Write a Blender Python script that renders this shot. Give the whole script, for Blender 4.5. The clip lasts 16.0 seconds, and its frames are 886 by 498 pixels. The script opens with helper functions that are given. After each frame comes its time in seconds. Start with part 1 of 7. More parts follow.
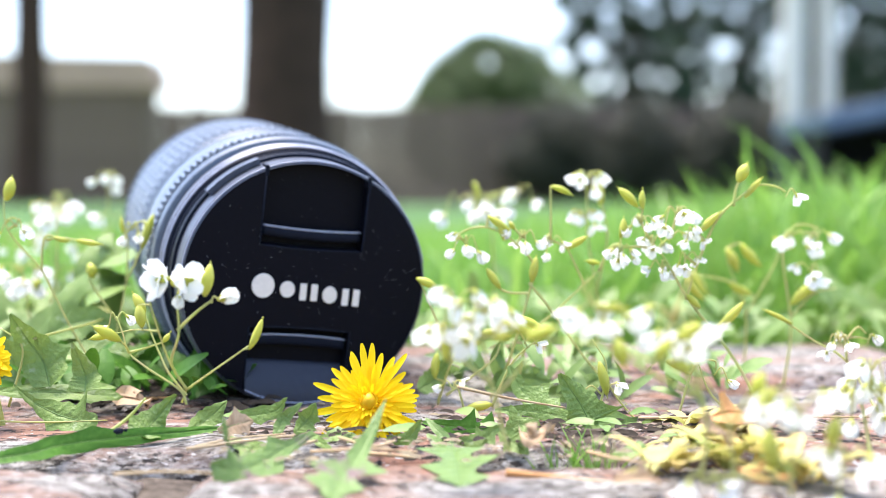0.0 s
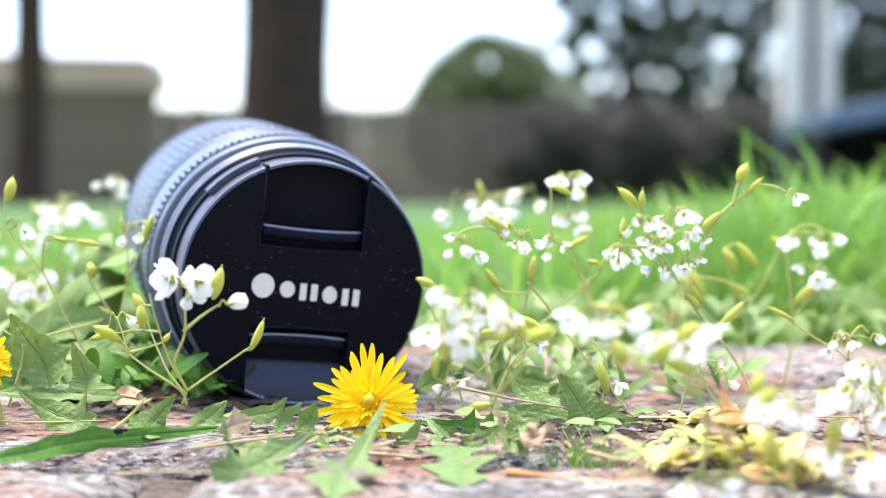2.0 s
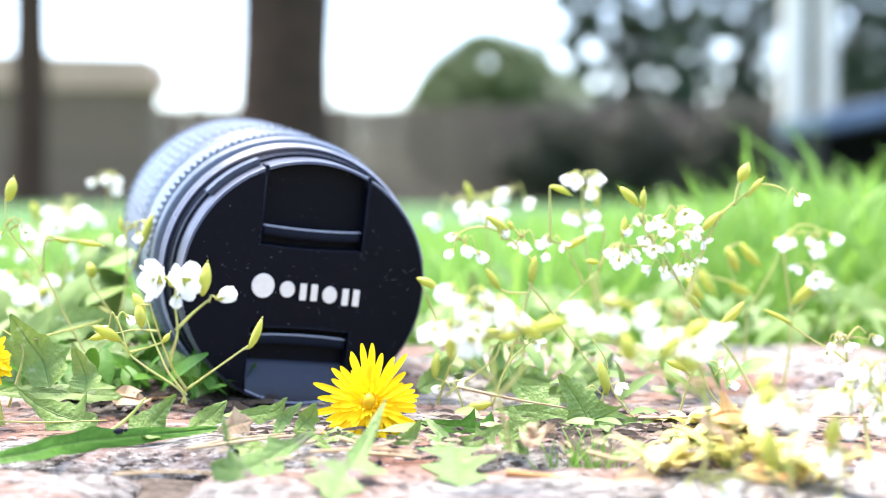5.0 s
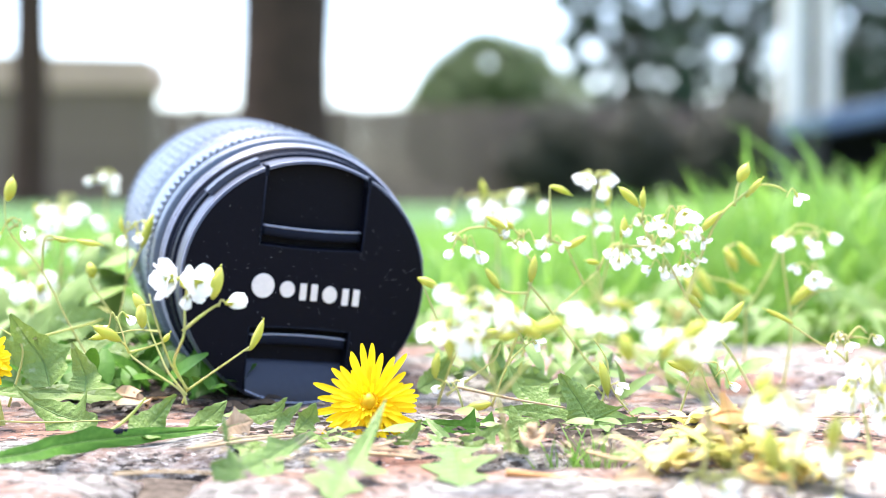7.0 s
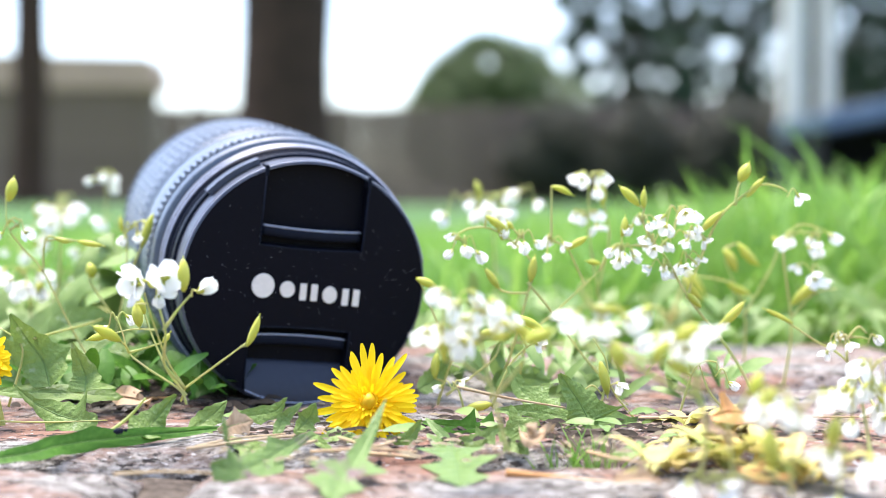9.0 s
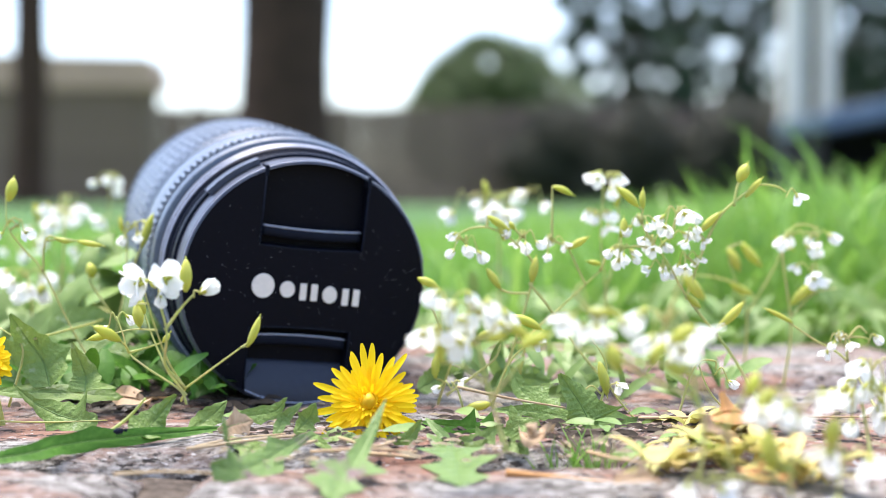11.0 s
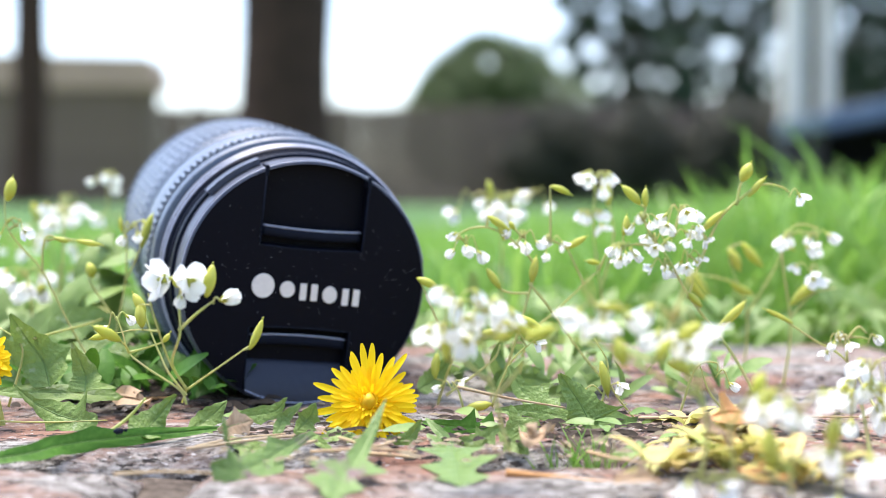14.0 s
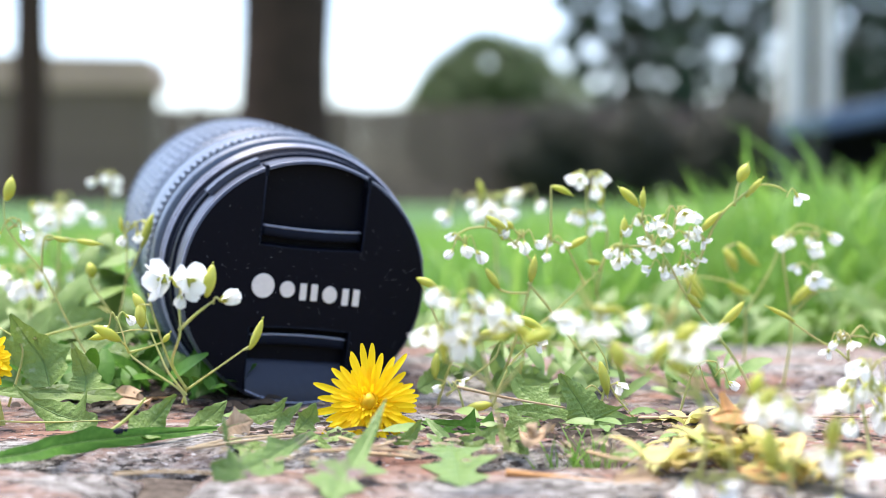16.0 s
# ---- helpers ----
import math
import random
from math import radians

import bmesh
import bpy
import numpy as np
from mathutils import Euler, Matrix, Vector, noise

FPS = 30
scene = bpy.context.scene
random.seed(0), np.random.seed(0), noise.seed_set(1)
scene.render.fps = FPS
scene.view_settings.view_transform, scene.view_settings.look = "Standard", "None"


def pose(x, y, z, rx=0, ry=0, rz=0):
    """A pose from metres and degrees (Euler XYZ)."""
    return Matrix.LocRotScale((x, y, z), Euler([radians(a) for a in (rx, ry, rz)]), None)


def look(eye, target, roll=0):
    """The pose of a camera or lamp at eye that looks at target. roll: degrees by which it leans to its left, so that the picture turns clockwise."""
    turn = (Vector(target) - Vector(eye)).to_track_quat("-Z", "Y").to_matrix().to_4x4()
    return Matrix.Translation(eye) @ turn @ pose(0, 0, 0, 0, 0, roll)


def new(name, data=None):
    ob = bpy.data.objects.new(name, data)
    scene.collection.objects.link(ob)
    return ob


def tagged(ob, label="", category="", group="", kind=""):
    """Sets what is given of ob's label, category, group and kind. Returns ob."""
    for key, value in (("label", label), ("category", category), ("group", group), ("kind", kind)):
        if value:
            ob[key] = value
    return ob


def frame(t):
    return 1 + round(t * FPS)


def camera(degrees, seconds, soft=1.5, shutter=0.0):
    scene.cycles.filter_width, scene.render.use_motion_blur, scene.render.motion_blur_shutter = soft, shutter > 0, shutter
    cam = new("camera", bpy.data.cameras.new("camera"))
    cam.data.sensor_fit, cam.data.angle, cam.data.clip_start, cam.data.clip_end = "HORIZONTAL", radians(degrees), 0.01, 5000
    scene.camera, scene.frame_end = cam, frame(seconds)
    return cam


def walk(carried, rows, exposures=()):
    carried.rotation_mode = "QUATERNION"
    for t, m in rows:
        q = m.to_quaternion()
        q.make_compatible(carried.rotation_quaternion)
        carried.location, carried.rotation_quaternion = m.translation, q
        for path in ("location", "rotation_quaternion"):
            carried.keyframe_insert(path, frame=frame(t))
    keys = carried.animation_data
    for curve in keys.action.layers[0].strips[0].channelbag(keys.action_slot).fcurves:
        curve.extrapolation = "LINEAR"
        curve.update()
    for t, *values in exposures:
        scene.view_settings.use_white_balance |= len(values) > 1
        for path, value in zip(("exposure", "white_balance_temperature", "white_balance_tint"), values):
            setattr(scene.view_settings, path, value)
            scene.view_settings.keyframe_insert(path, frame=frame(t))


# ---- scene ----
cam = camera(38, 16.0, soft=0.65)
cam.data.dof.use_dof = True
cam.data.dof.focus_distance = 0.286
cam.data.dof.aperture_fstop = 9.0
STAND = pose(0, 0, 0.0505, 90 - 2.04, 0, 0)
walk(cam, [(0, STAND), (16.0, STAND)],
     exposures=[(0, 2.05, 6500, 15), (3.0, 2.03, 6500, 15), (3.5, 2.18, 6500, 15), (4.2, 2.40, 6500, 15), (6.3, 2.50, 6500, 15), (7.0, 2.45, 6500, 15), (8.0, 2.37, 6500, 15), (8.8, 2.08, 6500, 15), (9.2, 1.98, 6500, 15), (11.3, 1.83, 6500, 15), (16.0, 1.80, 6500, 15)])

# ---- light ----
world = bpy.data.worlds.new("world")
scene.world = world
world.use_nodes = True
sky = world.node_tree.nodes.new("ShaderNodeTexSky")
sky.sky_type, sky.sun_disc = "NISHITA", False
sky.sun_elevation, sky.sun_rotation = radians(76), radians(-45)
sky.dust_density, sky.ozone_density = 1.9, 1.2
world.node_tree.links.new(sky.outputs[0], world.node_tree.nodes["Background"].inputs[0])
world.node_tree.nodes["Background"].inputs[1].default_value = 0.15
sun = new("sun", bpy.data.lights.new("sun", "SUN"))
sun.data.energy, sun.data.angle, sun.data.color = 2.1, radians(30), (1.0, 0.95, 0.86)
sun.matrix_world = look((-0.16, 0.16, 0.95), (0, 0, 0))


# ---- materials ----
def material(name, base, second=None, rough=0.6, metal=0.0, scale=200.0, bump=0.0, bump_scale=None, sheer=0.0, spots=None,
             spot_scale=40.0, spot_from=0.6, per="none", spec=0.5):
    """A procedural surface: two colours mixed by noise at two scales, spots, fine relief; sheer lets light through thin things."""
    m = bpy.data.materials.new(name)
    m.use_nodes = True
    t = m.node_tree
    p = t.nodes["Principled BSDF"]
    p.inputs["Roughness"].default_value, p.inputs["Metallic"].default_value = rough, metal
    p.inputs["Specular IOR Level"].default_value = spec
    co = t.nodes.new("ShaderNodeTexCoord").outputs["Object"]
    if per == "object":
        info, add = t.nodes.new("ShaderNodeObjectInfo"), t.nodes.new("ShaderNodeVectorMath")
        add.operation = "MULTIPLY_ADD"
        t.links.new(info.outputs["Random"], add.inputs[0])
        add.inputs[1].default_value = (7.0, 5.0, 3.0)
        t.links.new(co, add.inputs[2])
        co = add.outputs[0]

    def grain(size, detail=6.0):
        n = t.nodes.new("ShaderNodeTexNoise")
        n.inputs["Scale"].default_value, n.inputs["Detail"].default_value = size, detail
        t.links.new(co, n.inputs["Vector"])
        return n.outputs["Fac"]

    def ramp(source, low, high):
        r = t.nodes.new("ShaderNodeMapRange")
        r.inputs["From Min"].default_value, r.inputs["From Max"].default_value = low, high
        t.links.new(source, r.inputs["Value"])
        return r.outputs["Result"]

    def mixed(fac, a, b):
        n = t.nodes.new("ShaderNodeMix")
        n.data_type = "RGBA"
        t.links.new(fac, n.inputs["Factor"])
        for value, socket in ((a, n.inputs[6]), (b, n.inputs[7])):
            if isinstance(value, tuple):
                socket.default_value = (*value, 1)
            else:
                t.links.new(value, socket)
        return n.outputs[2]

    second = second or tuple(0.75 * c for c in base)
    fine = mixed(ramp(grain(scale), 0.35, 0.65), base, second)
    colour = mixed(ramp(grain(scale * 0.13, 3.0), 0.4, 0.7), fine, tuple(0.5 * (a + b) for a, b in zip(base, second)))
    if per in ("island", "object"):
        node = t.nodes.new("ShaderNodeNewGeometry" if per == "island" else "ShaderNodeObjectInfo")
        pick = node.outputs["Random Per Island" if per == "island" else "Random"]
        half = t.nodes.new("ShaderNodeMath")
        half.operation = "MULTIPLY"
        half.inputs[1].default_value = 0.75
        t.links.new(pick, half.inputs[0])
        colour = mixed(half.outputs[0], colour, second)
    if spots:
        colour = mixed(ramp(grain(spot_scale, 8.0), spot_from, spot_from + 0.06), colour, spots)
    t.links.new(colour, p.inputs["Base Color"])
    if bump:
        b = t.nodes.new("ShaderNodeBump")
        b.inputs["Strength"].default_value, b.inputs["Distance"].default_value = bump, 0.0006
        t.links.new(grain(bump_scale or scale, 10.0), b.inputs["Height"])
        t.links.new(b.outputs[0], p.inputs["Normal"])
    if sheer:
        s, mix = t.nodes.new("ShaderNodeBsdfTranslucent"), t.nodes.new("ShaderNodeMixShader")
        t.links.new(colour, s.inputs[0])
        mix.inputs[0].default_value = sheer
        t.links.new(p.outputs[0], mix.inputs[1])
        t.links.new(s.outputs[0], mix.inputs[2])
        t.links.new(mix.outputs[0], t.nodes["Material Output"].inputs[0])
    return m


def brick_material():
    """Old brick: pink clay and grey lichen in patches, pale and dark grit, deep pits."""
    m = bpy.data.materials.new("weathered brick")
    m.use_nodes = True
    t = m.node_tree
    p = t.nodes["Principled BSDF"]
    p.inputs["Roughness"].default_value, p.inputs["Specular IOR Level"].default_value = 0.92, 0.2
    info, shift = t.nodes.new("ShaderNodeObjectInfo"), t.nodes.new("ShaderNodeVectorMath")
    shift.operation = "MULTIPLY_ADD"
    t.links.new(info.outputs["Random"], shift.inputs[0])
    shift.inputs[1].default_value = (7.0, 5.0, 3.0)
    t.links.new(t.nodes.new("ShaderNodeTexCoord").outputs["Object"], shift.inputs[2])
    squash = t.nodes.new("ShaderNodeVectorMath")
    squash.operation = "MULTIPLY"
    squash.inputs[1].default_value = (0.55, 1.0, 1.0)
    t.links.new(shift.outputs[0], squash.inputs[0])

    def grain(size, low, high, detail=8.0):
        n, r = t.nodes.new("ShaderNodeTexNoise"), t.nodes.new("ShaderNodeMapRange")
        n.inputs["Scale"].default_value, n.inputs["Detail"].default_value, n.inputs["Roughness"].default_value = size, detail, 0.65
        r.inputs["From Min"].default_value, r.inputs["From Max"].default_value = low, high
        t.links.new(squash.outputs[0], n.inputs["Vector"])
        t.links.new(n.outputs["Fac"], r.inputs["Value"])
        return r.outputs["Result"]

    def mixed(fac, a, b):
        n = t.nodes.new("ShaderNodeMix")
        n.data_type = "RGBA"
        t.links.new(fac, n.inputs["Factor"])
        for value, socket in ((a, n.inputs[6]), (b, n.inputs[7])):
            if isinstance(value, tuple):
                socket.default_value = (*value, 1)
            else:
                t.links.new(value, socket)
        return n.outputs[2]
    clay = mixed(grain(300, 0.35, 0.65), (0.285, 0.145, 0.098), (0.215, 0.140, 0.108))
    lichen = mixed(grain(480, 0.42, 0.58), (0.108, 0.096, 0.082), (0.37, 0.355, 0.325))
    colour = mixed(grain(38, 0.42, 0.57), clay, lichen)
    colour = mixed(grain(700, 0.585, 0.625), colour, (0.46, 0.45, 0.43))
    colour = mixed(grain(420, 0.545, 0.59), colour, (0.028, 0.024, 0.021))
    t.links.new(colour, p.inputs["Base Color"])
    rough = t.nodes.new("ShaderNodeBump")
    rough.inputs["Strength"].default_value, rough.inputs["Distance"].default_value = 1.0, 0.0012
    t.links.new(grain(380, 0.2, 0.8, 12.0), rough.inputs["Height"])
    t.links.new(rough.outputs[0], p.inputs["Normal"])
    return m


BRICK = brick_material()
SOIL = material("dry soil", (0.045, 0.036, 0.028), (0.14, 0.115, 0.092), rough=1.0, scale=300, bump=1.0, bump_scale=500, spec=0.1)
TURF = material("turf", (0.09, 0.17, 0.035), (0.13, 0.20, 0.05), rough=0.9, scale=30, bump=0.6, spec=0.1)
# Far lawn's green is paler than the near one: haze mixed into the colour.
HAZY_BLADE = material("grass blade", (0.19, 0.34, 0.135), (0.29, 0.43, 0.19), rough=0.45, scale=60, sheer=0.45, per="island")
NEAR_BLADE = material("near grass blade", (0.135, 0.310, 0.040), (0.26, 0.43, 0.085), rough=0.45, scale=60, sheer=0.45, per="island")
LEAF = material("green leaf", (0.142, 0.245, 0.044), (0.205, 0.300, 0.072), rough=0.38, scale=950, bump=0.7, bump_scale=1300, sheer=0.22, spec=0.4,
                spots=(0.29, 0.37, 0.17), spot_scale=260, spot_from=0.62, per="object")
PURPLE_LEAF = material("purple-flushed leaf", (0.126, 0.220, 0.046), (0.175, 0.268, 0.074), rough=0.42, scale=900, bump=0.6, bump_scale=1200, sheer=0.2,
                       spots=(0.19, 0.13, 0.12), spot_scale=110, spot_from=0.60, spec=0.4)
MIDRIB = material("pale leaf rib", (0.17, 0.28, 0.07), (0.13, 0.23, 0.05), rough=0.5, scale=400, sheer=0.2)
ORANGE = material("orange dry leaf", (0.64, 0.34, 0.11), (0.50, 0.26, 0.10), rough=0.7, scale=250, bump=0.4, sheer=0.25)
# Dark long leaf; the same colour paints shade on weeds by the lens.
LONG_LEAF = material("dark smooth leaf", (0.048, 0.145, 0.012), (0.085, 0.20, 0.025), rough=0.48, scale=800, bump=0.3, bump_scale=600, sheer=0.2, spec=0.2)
DRY = material("dry leaf", (0.52, 0.38, 0.24), (0.30, 0.20, 0.11), rough=0.8, scale=300, bump=0.6, sheer=0.2)
STRAW = material("straw", (0.50, 0.39, 0.22), (0.38, 0.24, 0.12), rough=0.7, scale=200, bump=0.3)
ROSETTE = material("pale rosette leaf", (0.40, 0.53, 0.11), (0.66, 0.50, 0.20), rough=0.5, scale=150, sheer=0.3, per="island")
STEM = material("green stem", (0.56, 0.64, 0.20), (0.60, 0.52, 0.24), rough=0.45, scale=220, sheer=0.45)
POD = material("green pod", (0.52, 0.58, 0.07), (0.60, 0.60, 0.11), rough=0.4, scale=400, sheer=0.38, per="object")
PETAL = material("white petal", (0.91, 0.92, 0.90), (0.88, 0.90, 0.84), rough=0.5, scale=500, sheer=0.58)
YELLOW = material("yellow floret", (0.90, 0.63, 0.004), (0.92, 0.69, 0.008), rough=0.55, scale=600, sheer=0.42, per="object", spec=0.2)
DEEP_YELLOW = material("deep yellow floret", (0.88, 0.54, 0.004), (0.90, 0.62, 0.01), rough=0.5, scale=600, sheer=0.35, per="object")
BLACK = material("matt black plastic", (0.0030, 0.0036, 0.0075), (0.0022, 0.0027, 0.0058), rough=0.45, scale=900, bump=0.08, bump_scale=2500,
                 spots=(0.05, 0.05, 0.05), spot_scale=1100, spot_from=0.69, spec=0.10)
GLOSS = material("smooth black plastic", (0.008, 0.011, 0.020), (0.006, 0.008, 0.015), rough=0.45, scale=500, bump=0.05, bump_scale=1800, spec=0.09)
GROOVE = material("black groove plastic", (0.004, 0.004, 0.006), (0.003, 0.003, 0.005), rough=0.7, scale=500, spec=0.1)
# Pale grey that paints sky glints along edges of the black plastic.
EDGE_GLINT = material("pale glint on black plastic edge", (0.36, 0.39, 0.47), (0.28, 0.30, 0.37), rough=0.25, scale=900, spec=0.5)
# Cap plastic lightened to blue-grey: skylight on the pocket floor, in the colour.
POCKET = material("sky-lit black plastic", (0.022, 0.027, 0.042), (0.017, 0.021, 0.034), rough=0.4, scale=600, spec=0.35)
# Black rim plastic greyed: the sky's reflection along the side is painted in.
RIM_SHEEN = material("black plastic rim with sky sheen", (0.060, 0.070, 0.095), (0.048, 0.056, 0.078), rough=0.38, scale=600, spec=0.4)
DUST = material("pale dust", (0.50, 0.50, 0.50), (0.34, 0.34, 0.34), rough=0.9, scale=900)
# Base colour raised towards blue-grey to carry the sky's sheen on the barrel.
RUBBER = material("black rubber with sky sheen", (0.104, 0.136, 0.182), (0.080, 0.106, 0.144), rough=0.40, scale=700, bump=0.1, bump_scale=2000, spec=0.7)
SILVER = material("pale silver print", (0.80, 0.73, 0.64), (0.72, 0.66, 0.58), rough=0.45, scale=900)
BARK = material("dark bark", (0.056, 0.032, 0.023), (0.032, 0.020, 0.015), rough=0.95, scale=14, bump=1.0, bump_scale=30, spec=0.15)
FENCE = material("grey fence wood", (0.175, 0.125, 0.098), (0.11, 0.078, 0.062), rough=0.9, scale=8, bump=0.5, per="object", spec=0.2)
SHED = material("brown cladding", (0.15, 0.105, 0.082), (0.11, 0.078, 0.06), rough=0.85, scale=6, bump=0.4, spec=0.2)
# Felt colour lightened and warmed to carry the light falling on the roof.
SHED_ROOF = material("shed roof felt lightened as lit", (0.38, 0.26, 0.20), (0.31, 0.21, 0.165), rough=0.9, scale=10, bump=0.4, spec=0.2)
UNSEEN_WALL = material("blue-grey fill wall", (0.26, 0.31, 0.40), (0.23, 0.28, 0.36), rough=0.9, scale=12, bump=0.4)
LITTER = material("plant litter", (0.36, 0.27, 0.16), (0.11, 0.10, 0.06), rough=0.8, scale=300, per="island")
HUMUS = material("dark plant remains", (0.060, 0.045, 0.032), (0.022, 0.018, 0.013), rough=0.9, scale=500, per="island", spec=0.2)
WEED = material("small weed leaf", (0.095, 0.20, 0.034), (0.24, 0.35, 0.10), rough=0.5, scale=250, sheer=0.3, per="island")
WHITE = material("white paint", (0.62, 0.57, 0.52), (0.54, 0.49, 0.45), rough=0.6, scale=8, bump=0.2)
BLUE = material("blue-grey roof", (0.10, 0.14, 0.24), (0.07, 0.10, 0.18), rough=0.45, scale=9, bump=0.3)
FOOT = material("dark blue paint", (0.030, 0.040, 0.065), (0.022, 0.030, 0.05), rough=0.7, scale=10, bump=0.3, spec=0.2)
# Near-black boards: the kennel's unlit interior is put into their colour.
DARK = material("boards darkened as unlit", (0.008, 0.008, 0.010), (0.013, 0.013, 0.015), rough=0.9, scale=10, bump=0.3, spec=0.1)
BUSH = material("bush leaf", (0.028, 0.066, 0.010), (0.060, 0.100, 0.018), rough=0.6, scale=5, sheer=0.12, per="island")
HEDGE = material("hedge leaf", (0.018, 0.024, 0.011), (0.030, 0.032, 0.016), rough=0.7, scale=5, sheer=0.08, per="island")
TREE_LEAF = material("tree leaf", (0.034, 0.066, 0.034), (0.060, 0.095, 0.052), rough=0.5, scale=5, sheer=0.3, per="island")


# ---- builders ----
def mesh(name, bm, mat, smooth=True, crisp=0):
    me = bpy.data.meshes.new(name)
    bm.to_mesh(me)
    bm.free()
    me.materials.append(mat)
    if smooth:
        me.shade_smooth()
        if crisp:
            me.set_sharp_from_angle(angle=radians(crisp))
    return me


def part(name, bm, mat, parent, label="", smooth=True, at=None, crisp=0):
    ob = new(name, mesh(name, bm, mat, smooth, crisp) if isinstance(bm, bmesh.types.BMesh) else bm)
    ob.parent = parent
    if at is not None:
        ob.matrix_basis = at
    if label:
        ob["label"] = label
    return ob


def thing(name, at, label, category, group=""):
    ob = new(name)
    ob.empty_display_size = 0.01
    ob.matrix_basis = at
    return tagged(ob, label, category, group)


def box(bm, x0, x1, y0, y1, z0, z1, bevel=0.0, m=None):
    vs = [bm.verts.new((x, y, z)) for x in (x0, x1) for y in (y0, y1) for z in (z0, z1)]
    fs = [bm.faces.new([vs[i] for i in q]) for q in ((0, 1, 3, 2), (4, 6, 7, 5), (0, 4, 5, 1), (2, 3, 7, 6), (0, 2, 6, 4), (1, 5, 7, 3))]
    if bevel:
        es = list({e for f in fs for e in f.edges})
        bmesh.ops.bevel(bm, geom=es, offset=bevel, segments=2, affect="EDGES", profile=0.5)
    if m is not None:
        bmesh.ops.transform(bm, matrix=m, verts=[v for v in bm.verts if v.is_valid])
    return bm


def spline(points, steps):
    """A smooth line through the points (Catmull-Rom)."""
    p = [Vector(q) for q in points]
    if len(p) == 2:
        p.insert(1, (p[0] + p[1]) / 2)
    p = [2 * p[0] - p[1]] + p + [2 * p[-1] - p[-2]]
    out = []
    for i in range(1, len(p) - 2):
        for k in range(steps):
            t = k / steps
            out.append(0.5 * (2 * p[i] + (p[i + 1] - p[i - 1]) * t + (2 * p[i - 1] - 5 * p[i] + 4 * p[i + 1] - p[i + 2]) * t * t
                              + (3 * p[i] - p[i - 1] - 3 * p[i + 1] + p[i + 2]) * t ** 3))
    return out + [p[-2]]


def tube(bm, line, radius, sides=6):
    """A round tube along line; radius is a function of 0..1."""
    rings = []
    for i, c in enumerate(line):
        d = (line[min(i + 1, len(line) - 1)] - line[max(i - 1, 0)]).normalized()
        u = d.cross(Vector((0.13, 0.97, 0.21))).normalized()
        v = d.cross(u)
        r = radius(i / (len(line) - 1))
        rings.append([bm.verts.new(c + r * (math.cos(a) * u + math.sin(a) * v)) for a in (math.tau * k / sides for k in range(sides))])
    for a, b in zip(rings, rings[1:]):
        for k in range(sides):
            bm.faces.new((a[k], a[(k + 1) % sides], b[(k + 1) % sides], b[k]))
    bm.faces.new(rings[0][::-1])
    bm.faces.new(rings[-1])
    return bm


def leaf_mesh(points, width, lobes=0, depth=0.65, fold=0.25, wave=0.15, seed=1, up=(0, -0.62, 0.78), tip=0.75):
    """A thin leaf along a spine, folded at the midrib; lobes cut its edges like a dandelion's."""
    rnd = random.Random(seed)
    line = spline(points, 20)
    n = len(line) - 1
    bm = bmesh.new()
    rows = []
    phase = [rnd.uniform(0, 6.28) for _ in range(4)]
    for i, c in enumerate(line):
        s = i / n
        d = (line[min(i + 1, n)] - line[max(i - 1, 0)]).normalized()
        side = d.cross(Vector(up)).normalized()
        nor = side.cross(d).normalized()
        w = width * (math.sin(math.pi * min(1, s * tip / 0.75 * 0.93 + 0.05)) ** 0.75 if s < 1 else 0.02)
        w = max(w, width * 0.05)
        row = []
        for k, e in enumerate((-1, -0.66, -0.33, 0, 0.33, 0.66, 1)):
            ww = w
            if lobes and abs(e) == 1:
                saw = (s * lobes + (0.22 if e > 0 else 0) + 0.1 * math.sin(phase[0] + 5 * s)) % 1.0
                ww = w * (1 - depth * (saw ** 0.7 if s < 0.86 else 0.1))
            if lobes and 0 < abs(e) < 1:
                ww = w * (1 - 0.62 * depth * abs(e))
            lift = fold * abs(e) * ww + wave * width * math.sin(phase[1 + (e > 0)] + s * 9) * abs(e) ** 2
            lift += 0.018 * width * math.sin(math.tau * (s * 8 - abs(e) * 0.9)) * (abs(e) > 0)
            back = -d * (0.35 * w * depth if lobes and abs(e) == 1 else 0)
            row.append(bm.verts.new(c + side * ww * e * 0.5 + nor * lift * 0.5 + back + (nor * -0.04 * width if e == 0 else Vector())))
        rows.append(row)
    for a, b in zip(rows, rows[1:]):
        for k in range(6):
            bm.faces.new((a[k], a[k + 1], b[k + 1], b[k]))
    bmesh.ops.recalc_face_normals(bm, faces=bm.faces[:])
    return bm


def lathe(bm, profile, sides=96, wobble=None):
    """Turns (s, r) pairs about the local y axis, front at s = 0."""
    rings = []
    for i, (s, r) in enumerate(profile):
        rings.append([bm.verts.new((math.cos(math.tau * k / sides) * r, s, math.sin(math.tau * k / sides) * r)) for k in range(sides)])
    for a, b in zip(rings, rings[1:]):
        for k in range(sides):
            bm.faces.new((a[k], b[k], b[(k + 1) % sides], a[(k + 1) % sides]))
    return bm


# ---- ground ----
# Unseen wall added behind the camera: tempers sky reflections, gives bluish fill.
def closing_wall():
    bm = bmesh.new()
    box(bm, -9, 9, -9.2, -9.0, -0.1, 2.5, bevel=0.01)
    tagged(new("wall_south", mesh("wall_south", bm, UNSEEN_WALL, False)), "unseen plain blue-grey wall added to shape the light on the lens", "wall", kind="structure")


